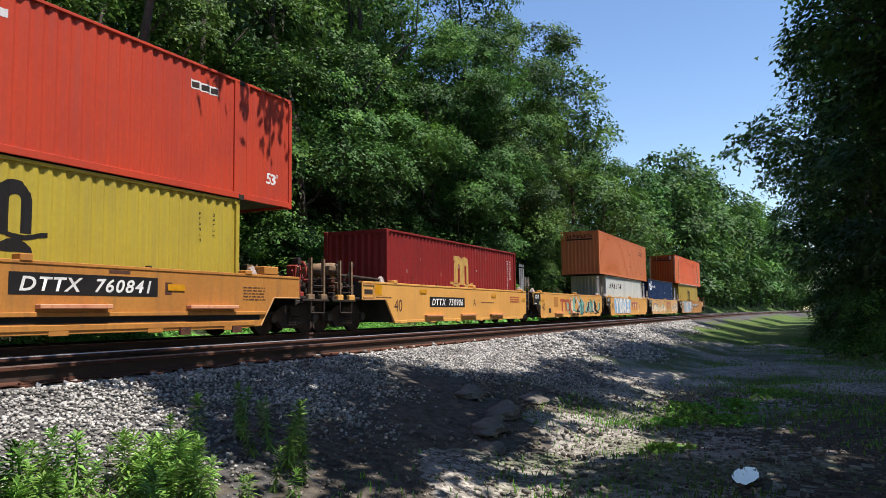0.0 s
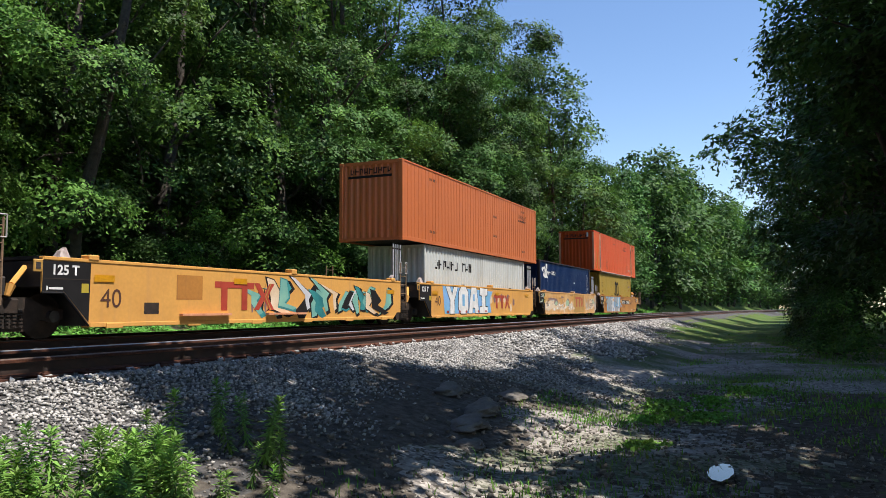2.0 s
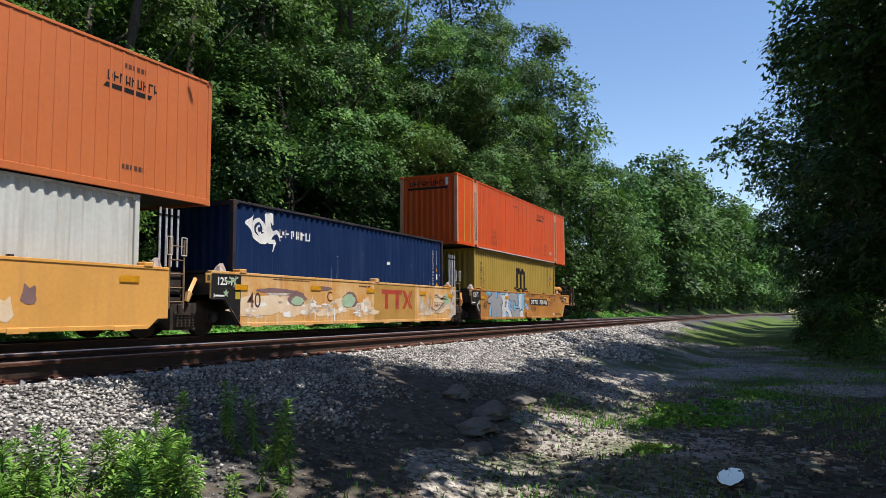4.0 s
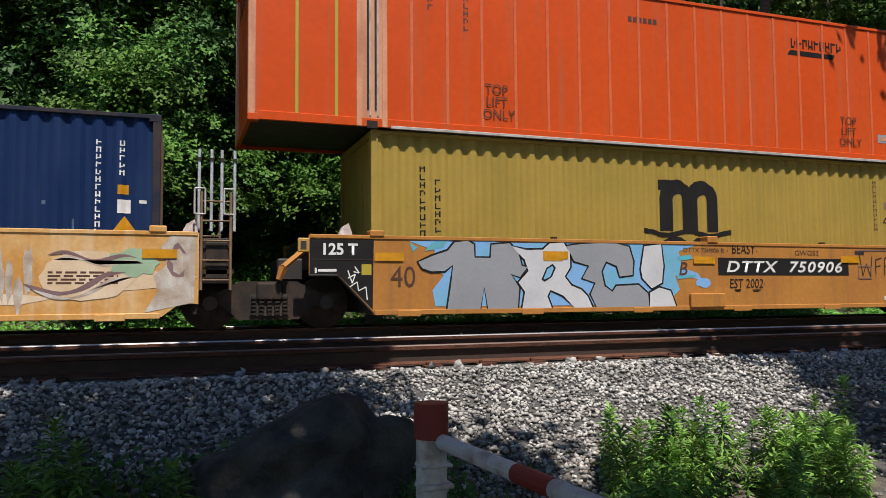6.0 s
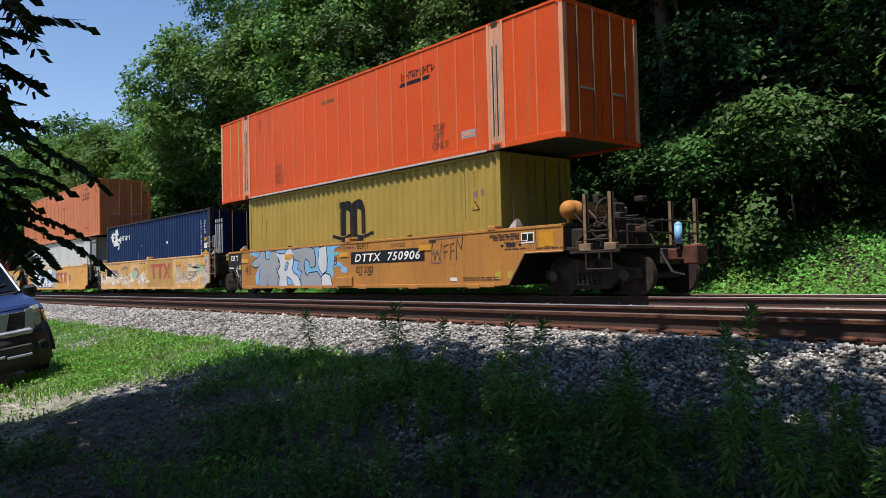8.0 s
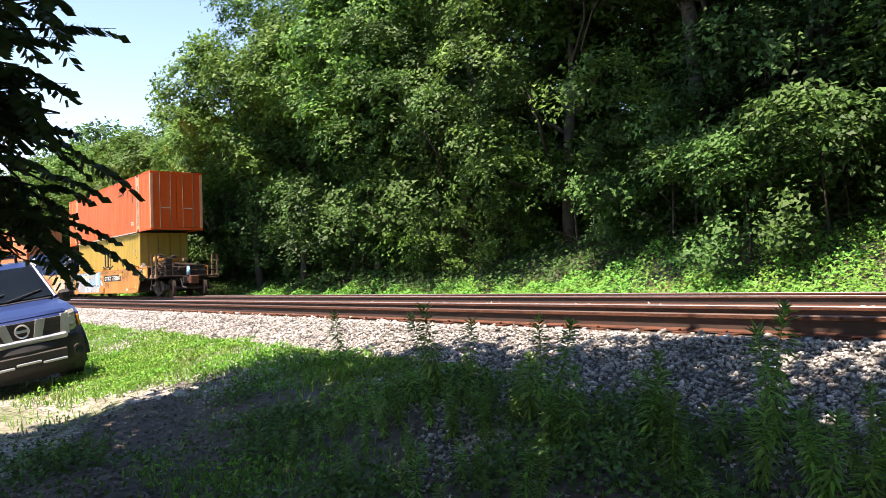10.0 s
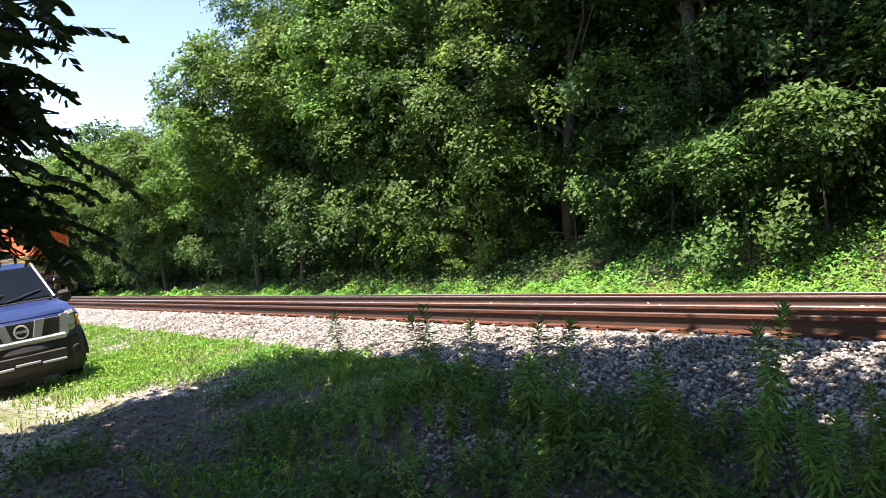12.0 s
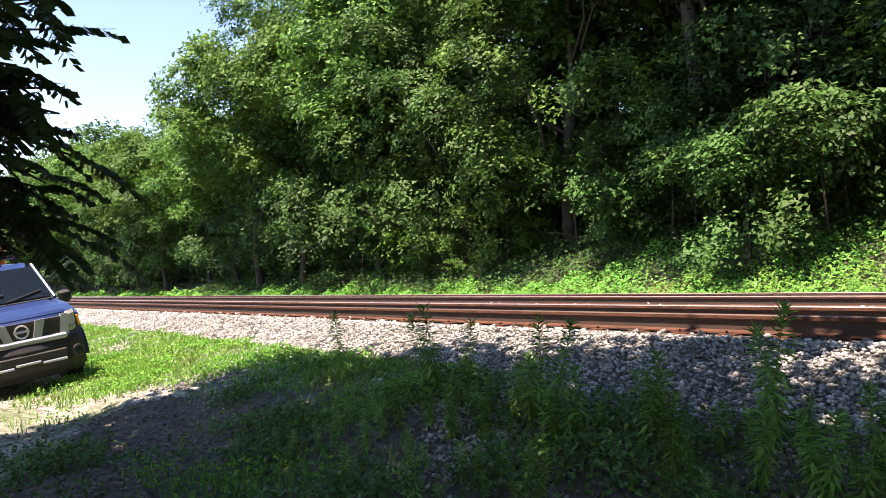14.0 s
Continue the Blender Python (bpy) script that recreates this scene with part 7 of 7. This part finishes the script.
    stencil_stack(c, 10.9, 2.4, 6, M["black_paint"], yb, 0.07, 0.06, 0.12)
    stencil_stack(c, 11.3, 2.4, 5, M["black_paint"], yb, 0.07, 0.06, 0.12)
    up = ride(container("faded red corrugated 53-foot container with rust marks", M["red"], length=16.154, half=1.26, posts_at=(ov, 16.154 - ov), post_mat=M["red"], door=1), -80.1 - ov, WELL_FLOOR + 2.9)
    stickers(up, [(12.5, 13.4, 2.3, 2.5)], M["white"], SIDE, "sticker")
    decal(up, bars([(12.55, 12.75, 2.33, 2.46), (12.85, 13.1, 2.33, 2.46), (13.15, 13.35, 2.33, 2.46)], M["steel"], "lettering"), 0, 0, SIDE - 0.002)
    decal(up, bars([(6.5, 7.3, 2.35, 2.5), (7.5, 8.2, 2.35, 2.5)], M["white"], "lettering"), 0, 0, SIDE)
    decal(up, lettering("53'", 0.26, M["white"], bold=0.02), 15.15, 0.55, SIDE)
    truck = ride(build_truck(), -1.61)
    for off in (14.5, -16.87, -32.05, -47.2, -63.1, -65.6, -81.7):
        ride(copy_thing(truck, Matrix()), off)


def top_lift(ob, xs, y):
    for x in xs:
        for k, w in enumerate(("TOP", "LIFT", "ONLY")):
            decal(ob, lettering(w, 0.165, M["brown_letter"], stretch=0.95), x + (0.04, 0.06, 0.0)[k], 0.75 - 0.22 * k, y)


def strokes_of(i, w, h):
    """One unlettered character: two thin uprights and a crossbar at a height of its own."""
    t = 0.28 * w
    z = (0.0, 0.42, 0.78, 0.2, 0.6)[i % 5] * h
    rows = [(0, t, 0, h), (t, w - t * (i % 3 != 1), z, z + 0.2 * h)]
    if i % 3 != 1:
        rows.append((w - t, w, 0.0 if i % 2 else 0.3 * h, h * (1.0 if i % 4 else 0.75)))
    return rows


def brand_bar(ob, x, z, y):
    """An unlettered brand name over a slanting underline."""
    for i in range(9):
        decal(ob, bars(strokes_of(i, 0.12, 0.2), M["black_paint"]), x + 0.15 * i, z + 0.15, y)
    decal(ob, flat([(-0.1, 0.0), (1.1, 0.0), (1.16, 0.10), (-0.02, 0.10)], M["black_paint"], "underline"), x, z, y)


def brand_end(ob, w, z):
    for i in range(9):
        part("lettering", bars(strokes_of(i, 0.15, 0.22), M["black_paint"]), None, ob, at=pose(0.046, 0.85 - 0.19 * i, z + 0.14, 0, 0, -90))
    part("underline", bars([(-0.95, 0.85, 0.0, 0.09)], M["black_paint"], "underline"), None, ob, at=pose(0.046, 0, z, 0, 0, -90))


def small_text_bar(ob, x, z, y):
    decal(ob, bars([(0.0 + 0.11 * i, 0.08 + 0.11 * i, 0, 0.1) for i in range(6)], M["brown_letter"]), x, z, y)


def brand_letters(ob, x, z, y, n, mat, h=0.33):
    """An unlettered brand name: one upright bar for each character."""
    for i in range(n):
        if i != 6:
            decal(ob, bars(strokes_of(i, 0.27 * h / 0.33, h), mat), x + 0.36 * h / 0.33 * i, z, y)


def horse(ob, x, z, y):
    """A white rearing mark with a coiled tail, as a plain shape."""
    def put(pts, layer):
        decal(ob, flat(pts, M["white"], "emblem"), x, z, y - 0.001 * layer)

    def coil(cx, cz, a0, a1, r0, r1, w0, w1):
        up, low = [], []
        for k in range(25):
            q = k / 24
            a, r, w = math.radians(a0 + (a1 - a0) * q), r0 + (r1 - r0) * q, w0 + (w1 - w0) * q
            up.append((cx + r * math.cos(a), cz + 1.1 * r * math.sin(a)))
            low.append((cx + (r - w) * math.cos(a), cz + 1.1 * (r - w) * math.sin(a)))
        return up + low[::-1]

    # tail fin, coil, body with neck and head, and the two forelegs
    put([(-0.20, 0.60), (0.18, 0.83), (0.14, 0.64), (0.16, 0.45), (0.24, 0.28), (0.34, 0.16), (0.18, 0.26), (0.04, 0.44), (-0.04, 0.54)], 0)
    put(coil(0.38, 0.50, 250, -20, 0.27, 0.24, 0.10, 0.09), 1)
    put(coil(0.38, 0.49, 330, 40, 0.15, 0.09, 0.07, 0.04), 1)
    put([(0.20, 0.24), (0.36, 0.34), (0.56, 0.40), (0.62, 0.64), (0.58, 0.90), (0.68, 0.93), (0.76, 0.97), (0.92, 0.94), (0.99, 0.66), (0.91, 0.64), (0.84, 0.72), (0.86, 0.56), (0.97, 0.46), (0.84, 0.20), (0.58, 0.12), (0.34, 0.15)], 2)
    put([(0.82, 0.42), (1.10, 0.54), (1.19, 0.49), (1.31, 0.26), (1.24, 0.26), (1.11, 0.43), (0.90, 0.33)], 3)
    put([(0.82, 0.26), (1.06, 0.28), (1.10, 0.18), (0.98, -0.05), (0.90, -0.05), (0.99, 0.16), (0.78, 0.15)], 4)


def build_gate():
    x, y = 1.19, 3.56
    z = float(ground_z(x, y))
    g = thing("barrier_gate", "pipe barrier with a red-capped post and a white, red-banded arm", "barrier", pose(x, y, z))
    top = 1.03 - z
    part("post", tubes(((0, 0, -0.3), (0, 0, top - 0.17), 0.075), seg=20), M["white_post"], g, smooth=False)
    cap = tubes(((0, 0, top - 0.17), (0, 0, top), 0.084), seg=20)
    part("post_cap", cap, M["red_post"], g, "faded red band round the top of the post")
    a, b = Vector((0.03, -0.06, top - 0.18)), Vector((0.42, -4.6, top - 0.18))
    arm = part("arm", tubes((a, b, 0.038), seg=14), M["white_post"], g)
    for k in (0.16, 0.46, 0.76):
        part("red_band", tubes((a.lerp(b, k), a.lerp(b, k + 0.06), 0.0395), seg=14), M["red_post"], arm)
    part("hinge", boxes((-0.082, 0.082, -0.10, 0.02, top - 0.40, top - 0.375), (-0.082, 0.082, -0.09, 0.02, top - 0.30, top - 0.285), bevel=0.005), M["white_post"], g)


def build_boulder(x, y, sx, sy, sz, seed, label, mat="boulder"):
    bm = bmesh.new()
    bmesh.ops.create_icosphere(bm, subdivisions=4, radius=1.0)
    for v in bm.verts:
        n = noise.noise(v.co * 1.3 + Vector((seed, 0, 0))) * 0.35 + noise.noise(v.co * 3.5 + Vector((0, seed, 0))) * 0.12
        v.co = Vector((v.co.x * sx, v.co.y * sy, v.co.z * sz)) * (1 + n)
        v.co.z *= 1 - 0.30 * smoothstep(0.25, -0.9, v.co.x / sx)
        v.co.x += 0.55 * max(0.0, v.co.z) * smoothstep(-0.6, 0.5, v.co.x / sx)
        v.co.z = max(v.co.z, -0.25 * sz)
    ob = new("boulder", mesh_of("boulder", bm, M[mat]))
    ob.matrix_basis = pose(x, y, float(ground_z(x, y)) + 0.1 * sz, 0, 0, 8)
    tagged(ob, label, "boulder")


def build_puddle():
    x, y = 7.5, 0.53
    bm = bmesh.new()
    z = 0.045
    vs = [bm.verts.new((px, py, z)) for px, py in blob(0, 0, 0.40, 0.11, 12, 26, 0.08)]
    bm.faces.new(vs)
    ob = new("puddle", mesh_of("puddle", bm, M["puddle"]))
    ob.matrix_basis = pose(x, y, float(ground_z(x, y)))
    tagged(ob, "small shallow puddle in the wheel rut", "puddle", kind="structure")


def build_suv():
    fx, fy = -12.45, 2.26
    s = thing("car", "dark blue off-road car with a silver grille, parked on the grass", "car", pose(fx, fy, float(ground_z(fx - 1, fy)) + 0.04, 8.5, 0, 3) @ Matrix.Diagonal((1, 0.99, 1.08, 1)))
    w = 0.91

    def round_front(bm, x0=-0.55, by=0.16):
        """Draws the front corners in, as seen from above."""
        for v in bm.verts:
            if v.co.x > x0:
                k = ((v.co.x - x0) / -x0) ** 2
                v.co.y *= 1 - by * 0.4 * k
                v.co.x -= 0.30 * k * (abs(v.co.y) / w) ** 2.5

    def shell(name, pts, half, mat, bevel=0.05, taper=0.0, cuts=8, front=True, **kw):
        bm = prism(pts, -half, half)
        for i in range(1, cuts):
            y = -half + 2 * half * i / cuts
            bmesh.ops.bisect_plane(bm, geom=bm.verts[:] + bm.edges[:] + bm.faces[:], plane_co=(0, y, 0), plane_no=(0, 1, 0))
        rim = [e for e in bm.edges if abs(e.verts[0].co.y - e.verts[1].co.y) < 1e-4 and abs(abs(e.verts[0].co.y) - half) < 1e-4]
        bmesh.ops.bevel(bm, geom=rim, offset=bevel, segments=3, affect="EDGES")
        z0 = min(v.co.z for v in bm.verts)
        for v in bm.verts:
            v.co.y *= 1 - taper * (v.co.z - z0)
        if front:
            round_front(bm)
        return part(name, bm, mat, s, smooth=False, **kw)
    shell("body", [(-0.12, 0.55), (-0.07, 0.80), (-0.10, 0.98), (-0.20, 1.05), (-0.60, 1.13), (-1.22, 1.19), (-4.3, 1.2), (-4.42, 0.9), (-4.4, 0.42), (-0.3, 0.42)], w, M["car_blue"], 0.07)
    shell("hood", [(-0.16, 1.035), (-0.24, 1.075), (-0.62, 1.155), (-1.20, 1.215), (-1.20, 1.17), (-0.24, 1.03)], 0.72, M["car_blue"], 0.03)
    shell("cabin", [(-1.16, 1.18), (-1.86, 1.70), (-2.15, 1.79), (-4.15, 1.82), (-4.35, 1.18)], 0.86, M["car_blue"], 0.07, 0.22, front=False)
    shell("bumper", [(0.00, 0.30), (0.06, 0.38), (0.07, 0.60), (0.03, 0.68), (-0.35, 0.70), (-0.75, 0.66), (-0.70, 0.24), (-0.1, 0.20)], w + 0.035, M["plastic"], 0.06)
    part("lower_intake", boxes((0.02, 0.078, -0.55, 0.55, 0.44, 0.56), bevel=0.015), M["black"], s)
    for k, z in ((-0.36, 0.40), (0.0, 0.425), (0.36, 0.40)):
        part("bumper_slat", boxes((0.05, 0.088, k - 0.17, k + 0.17, z, z + 0.035), bevel=0.01), M["silver"], s)
    part("grille", boxes((-0.16, -0.035, -0.60, 0.60, 0.74, 0.99)), M["black"], s)
    for z in (0.80, 0.86, 0.92):
        part("grille_slat", boxes((-0.04, -0.028, -0.56, 0.56, z, z + 0.018)), M["plastic"], s)
    part("grille_lip", boxes((-0.06, 0.035, -0.60, 0.60, 0.685, 0.765), bevel=0.025), M["silver"], s)
    for k in (-1, 1):
        part("grille_bar", prism([(k * 0.13, 0.74), (k * 0.24, 0.74), (k * 0.33, 1.0), (k * 0.20, 1.0)], -0.03, 0.035), M["silver"], s, at=pose(-0.02, 0, 0, 0, 0, 90))
        part("grille_end", prism([(k * 0.50, 0.70), (k * 0.64, 0.74), (k * 0.66, 1.02), (k * 0.56, 1.02), (k * 0.53, 0.88)], -0.03, 0.03), M["silver"], s, at=pose(-0.055, 0, 0, 0, 0, 90))
        lens = bmesh.new()
        y0, y1 = sorted((k * 0.64, k * 0.845))
        box(lens, -0.42, -0.055, y0, y1, 0.76, 1.03, bevel=0.045)
        for v in lens.verts:
            out = max(0.0, (abs(v.co.y) - 0.64) / 0.25)
            if v.co.x > -0.25:
                v.co.x -= 0.04 + 0.30 * out ** 2
            v.co.z += 0.03 * out * (v.co.z > 0.9)
        lamp = part("headlamp", lens, M["lamp_glass"], s, "clear headlamp with a bright reflector")
        part("bulb_reflector", tubes(((-0.14, k * 0.715, 0.90), (-0.098, k * 0.715, 0.90), 0.06), seg=16), M["silver"], lamp)
        part("indicator", boxes((-0.32, -0.20, *sorted((k * 0.83, k * 0.852)), 0.80, 0.96), bevel=0.01), M["reflector"], lamp)
        part("fog_lamp", tubes(((0.0, k * 0.72, 0.48), (0.04, k * 0.72, 0.48), 0.055), seg=14), M["windscreen"], s)
        part("fog_bezel", tubes(((-0.02, k * 0.72, 0.48), (0.036, k * 0.72, 0.48), 0.085), seg=14), M["black"], s)
        # door mirror on its stalk
        y0, y1 = sorted((k * 0.97, k * 1.17))
        mir = part("door_mirror", boxes((-1.62, -1.46, y0, y1, 1.10, 1.29), bevel=0.045), M["plastic"], s)
        part("mirror_stalk", boxes((-1.58, -1.50, *sorted((k * 0.86, k * 1.0)), 1.12, 1.18), bevel=0.012), M["plastic"], mir)
        arch = [(-0.85 + 0.56 * math.cos(math.pi * i / 12), 0.37 + 0.52 * math.sin(math.pi * i / 12)) for i in range(13)]
        inner = [(-0.85 + 0.44 * math.cos(math.pi * i / 12), 0.37 + 0.42 * math.sin(math.pi * i / 12)) for i in range(12, -1, -1)]
        y0, y1 = sorted((k * 0.86, k * 0.955))
        for dx in (0.0, -2.7):
            part("wheel_arch", prism([(x + dx, z) for x, z in arch + inner], y0, y1), M["plastic"], s)
        for x in (-0.85, -3.55):
            t = part("wheel", tubes(((x, k * 0.66, 0.37), (x, k * 0.90, 0.37), 0.37), seg=26), M["tyre"], s)
            part("rim", tubes(((x, k * 0.80, 0.37), (x, k * 0.905, 0.37), 0.22), seg=18), M["silver"], t)
        lo, hi = k * 0.845, k * 0.735
        side = bmesh.new()
        side.faces.new([side.verts.new(p) for p in ((-1.95, lo, 1.25), (-2.3, hi, 1.70), (-4.0, hi, 1.72), (-4.1, lo, 1.25))])
        bmesh.ops.solidify(side, geom=side.faces[:], thickness=0.012)
        part("side_window", side, M["windscreen"], s)
    rim = [(-0.02, 0.09 * math.cos(k * 0.3927), 0.875 + 0.085 * math.sin(k * 0.3927)) for k in range(16)]
    badge = part("badge", tubes(*[(rim[k], rim[(k + 1) % 16], 0.014) for k in range(16)], seg=6), M["silver"], s)
    part("badge_bar", boxes((-0.03, -0.008, -0.105, 0.105, 0.858, 0.892), bevel=0.004), M["silver"], badge)
    bm = bmesh.new()
    bm.faces.new([bm.verts.new(p) for p in ((-1.20, -0.79, 1.22), (-1.20, 0.79, 1.22), (-1.84, 0.71, 1.69), (-1.84, -0.71, 1.69))])
    bmesh.ops.solidify(bm, geom=bm.faces[:], thickness=0.012)
    part("windscreen", bm, M["windscreen"], s, at=pose(0.03, 0, 0.03))
    for k in (-1, 1):
        part("wind_pillar", tubes(((-1.15, k * 0.82, 1.215), (-1.86, k * 0.725, 1.745), 0.032), seg=8), M["car_blue"], s)
    part("cowl", boxes((-1.24, -1.12, -0.76, 0.76, 1.195, 1.228), bevel=0.01), M["plastic"], s)
    part("wiper", tubes(((-1.13, -0.5, 1.25), (-1.29, 0.12, 1.36), 0.012), seg=5), M["plastic"], s)
    part("wiper", tubes(((-1.13, 0.1, 1.25), (-1.28, 0.66, 1.35), 0.012), seg=5), M["plastic"], s)
    part("roof_rack", tubes(((-2.2, -0.60, 1.90), (-4.0, -0.60, 1.92), 0.03), ((-2.2, 0.60, 1.90), (-4.0, 0.60, 1.92), 0.03), ((-2.3, -0.60, 1.92), (-2.3, 0.60, 1.92), 0.025), *[((x, y, 1.78), (x, y, 1.91), 0.025) for x in (-2.3, -3.9) for y in (-0.6, 0.6)], seg=8), M["plastic"], s)


def build_overhang():
    """A tree at the camera's left whose fronds hang into view."""
    rng, nr = random.Random(83), np.random.default_rng(83)
    t = thing("tree", "shaded tree with drooping feathery fronds", "tree", pose(-9.0, -2.6, 0))
    bm = bmesh.new()
    limb(bm, (0, 0, -0.5), (0.2, 0.3, 8.5), 0.16, 0.05, 8, rng, 0.05)
    cs, ds, ss, ln = [], [], [], []
    base = Vector((-9.0, -2.6, 0))
    tips = [(-5.8, 1.32, 2.5), (-5.9, 1.28, 1.95), (-5.85, 1.25, 2.8), (-6.0, 1.05, 1.8)]
    tips += [(rng.uniform(-6.5, -5.6), rng.uniform(0.45, 1.25), rng.uniform(1.75, 3.9)) for _ in range(46)]
    for tip in tips:
        end = Vector(tip) - base
        start = Vector((0.2, 0.3, 3.0 + rng.uniform(0, 3)))
        pts = limb(bm, start, end, 0.035, 0.008, 5, rng, 0.2)
        for j in range(8):
            p = Vector(pts[2]).lerp(Vector(pts[4]), rng.uniform(0.1, 1.0)) if j else Vector(pts[4])
            a = rng.uniform(0, 6.283)
            d = Vector((math.cos(a), math.sin(a), rng.uniform(-0.7, 0.25))).normalized()
            le = rng.uniform(0.35, 0.6)
            side = d.cross(Vector((0, 0, 1))).normalized()
            tube(bm, p, p + d * le - Vector((0, 0, 0.08)), 0.004, 0.002, 4, caps=False)
            for i in range(11):
                q = p + d * le * (0.15 + 0.85 * i / 10) - Vector((0, 0, 0.08 * (i / 8) ** 2))
                for s in (-1, 1):
                    dd = (side * s + d * 0.55 - Vector((0, 0, 0.35))).normalized()
                    cs.append(q + dd * 0.065), ds.append(dd), ln.append(0.15 * (1.1 - 0.4 * abs(i / 8 - 0.4)))
                    ss.append((d * rng.uniform(-0.6, 0.9) + Vector((rng.uniform(-0.4, 0.4), rng.uniform(-0.4, 0.4), rng.uniform(0.4, 1)))).normalized())
    part("trunk", bm, M["bark"], t)
    c, d, s = np.array(cs), np.array(ds), np.array(ss)
    le = np.array(ln)[:, None]
    v = np.stack([c - d * le * 0.5, c + s * 0.030, c + d * le * 0.5, c - s * 0.030], 1).reshape(-1, 3)
    part("fronds", array_mesh("fronds", v, np.arange(len(v)).reshape(-1, 4), M["leaf_dark"]), None, t)


def build_snag():
    """A bare dead trunk standing among the trees."""
    x, y = 4.27, 16.9
    s = thing("dead_trunk", "bare pale dead tree trunk among the leaves", "tree trunk", pose(x, y, float(ground_z(x, y)) - 0.2, 0, 3, 0))
    part("trunk", tubes(((0, 0, 0), (0.06, 0, 2.6), 0.21, 0.19), ((0.06, 0, 2.6), (0.1, 0.03, 5.0), 0.19, 0.17), ((0.1, 0.03, 5.0), (0.16, 0.0, 7.95), 0.17, 0.13), ((0.1, 0.02, 5.6), (0.35, 0.1, 6.0), 0.03, 0.015), seg=12), M["pale_bark"], s, smooth=True)


# ---------------------------------------------------------------- build
build_ground()
build_train()
build_gate()
build_boulder(0.64, 4.30, 0.62, 0.44, 0.46, 1.0, "large dark grey boulder beside the ballast")
for x, y, a, b, c, seed in ((9.76, 4.2, 0.34, 0.2, 0.12, 3.0), (8.3, 3.35, 0.38, 0.22, 0.10, 5.0), (9.2, 3.5, 0.4, 0.22, 0.13, 7.0), (7.5, 3.0, 0.22, 0.16, 0.08, 9.0), (10.6, 3.6, 0.3, 0.22, 0.1, 11.0)):
    build_boulder(x, y, a, b, c, seed, "low weathered rock in the mud beside the ballast", "grit")
build_puddle()
build_suv()
build_tracks()
build_ballast()
build_forest()
build_canopy()
build_thicket()
build_grass()
build_low_plants()
build_weeds()
build_overhang()
build_snag()


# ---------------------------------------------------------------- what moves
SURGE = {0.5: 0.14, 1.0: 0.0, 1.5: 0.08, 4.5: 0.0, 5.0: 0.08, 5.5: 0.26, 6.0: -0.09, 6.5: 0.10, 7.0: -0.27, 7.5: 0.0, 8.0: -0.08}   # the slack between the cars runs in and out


def train_x(t):
    """Where the left end of the last car's container is: the train rolls by gathering a little speed."""
    return 3.1 + 13.47 * (6.0 - t) - 0.05 * (6.0 - t) ** 2


def motions():
    for ob, off, z in TRAIN:
        rows = []
        for k in sorted(set(range(15)) | set(SURGE)):
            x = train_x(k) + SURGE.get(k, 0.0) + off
            a, b = float(bend(x)), float(bend(x + 12.2))
            rows.append((float(k), pose(x, FAR + a, FAR_TOP + z, 0, 0, math.degrees(math.atan2(b - a, 12.2)))))
        walk(ob, rows)


motions()
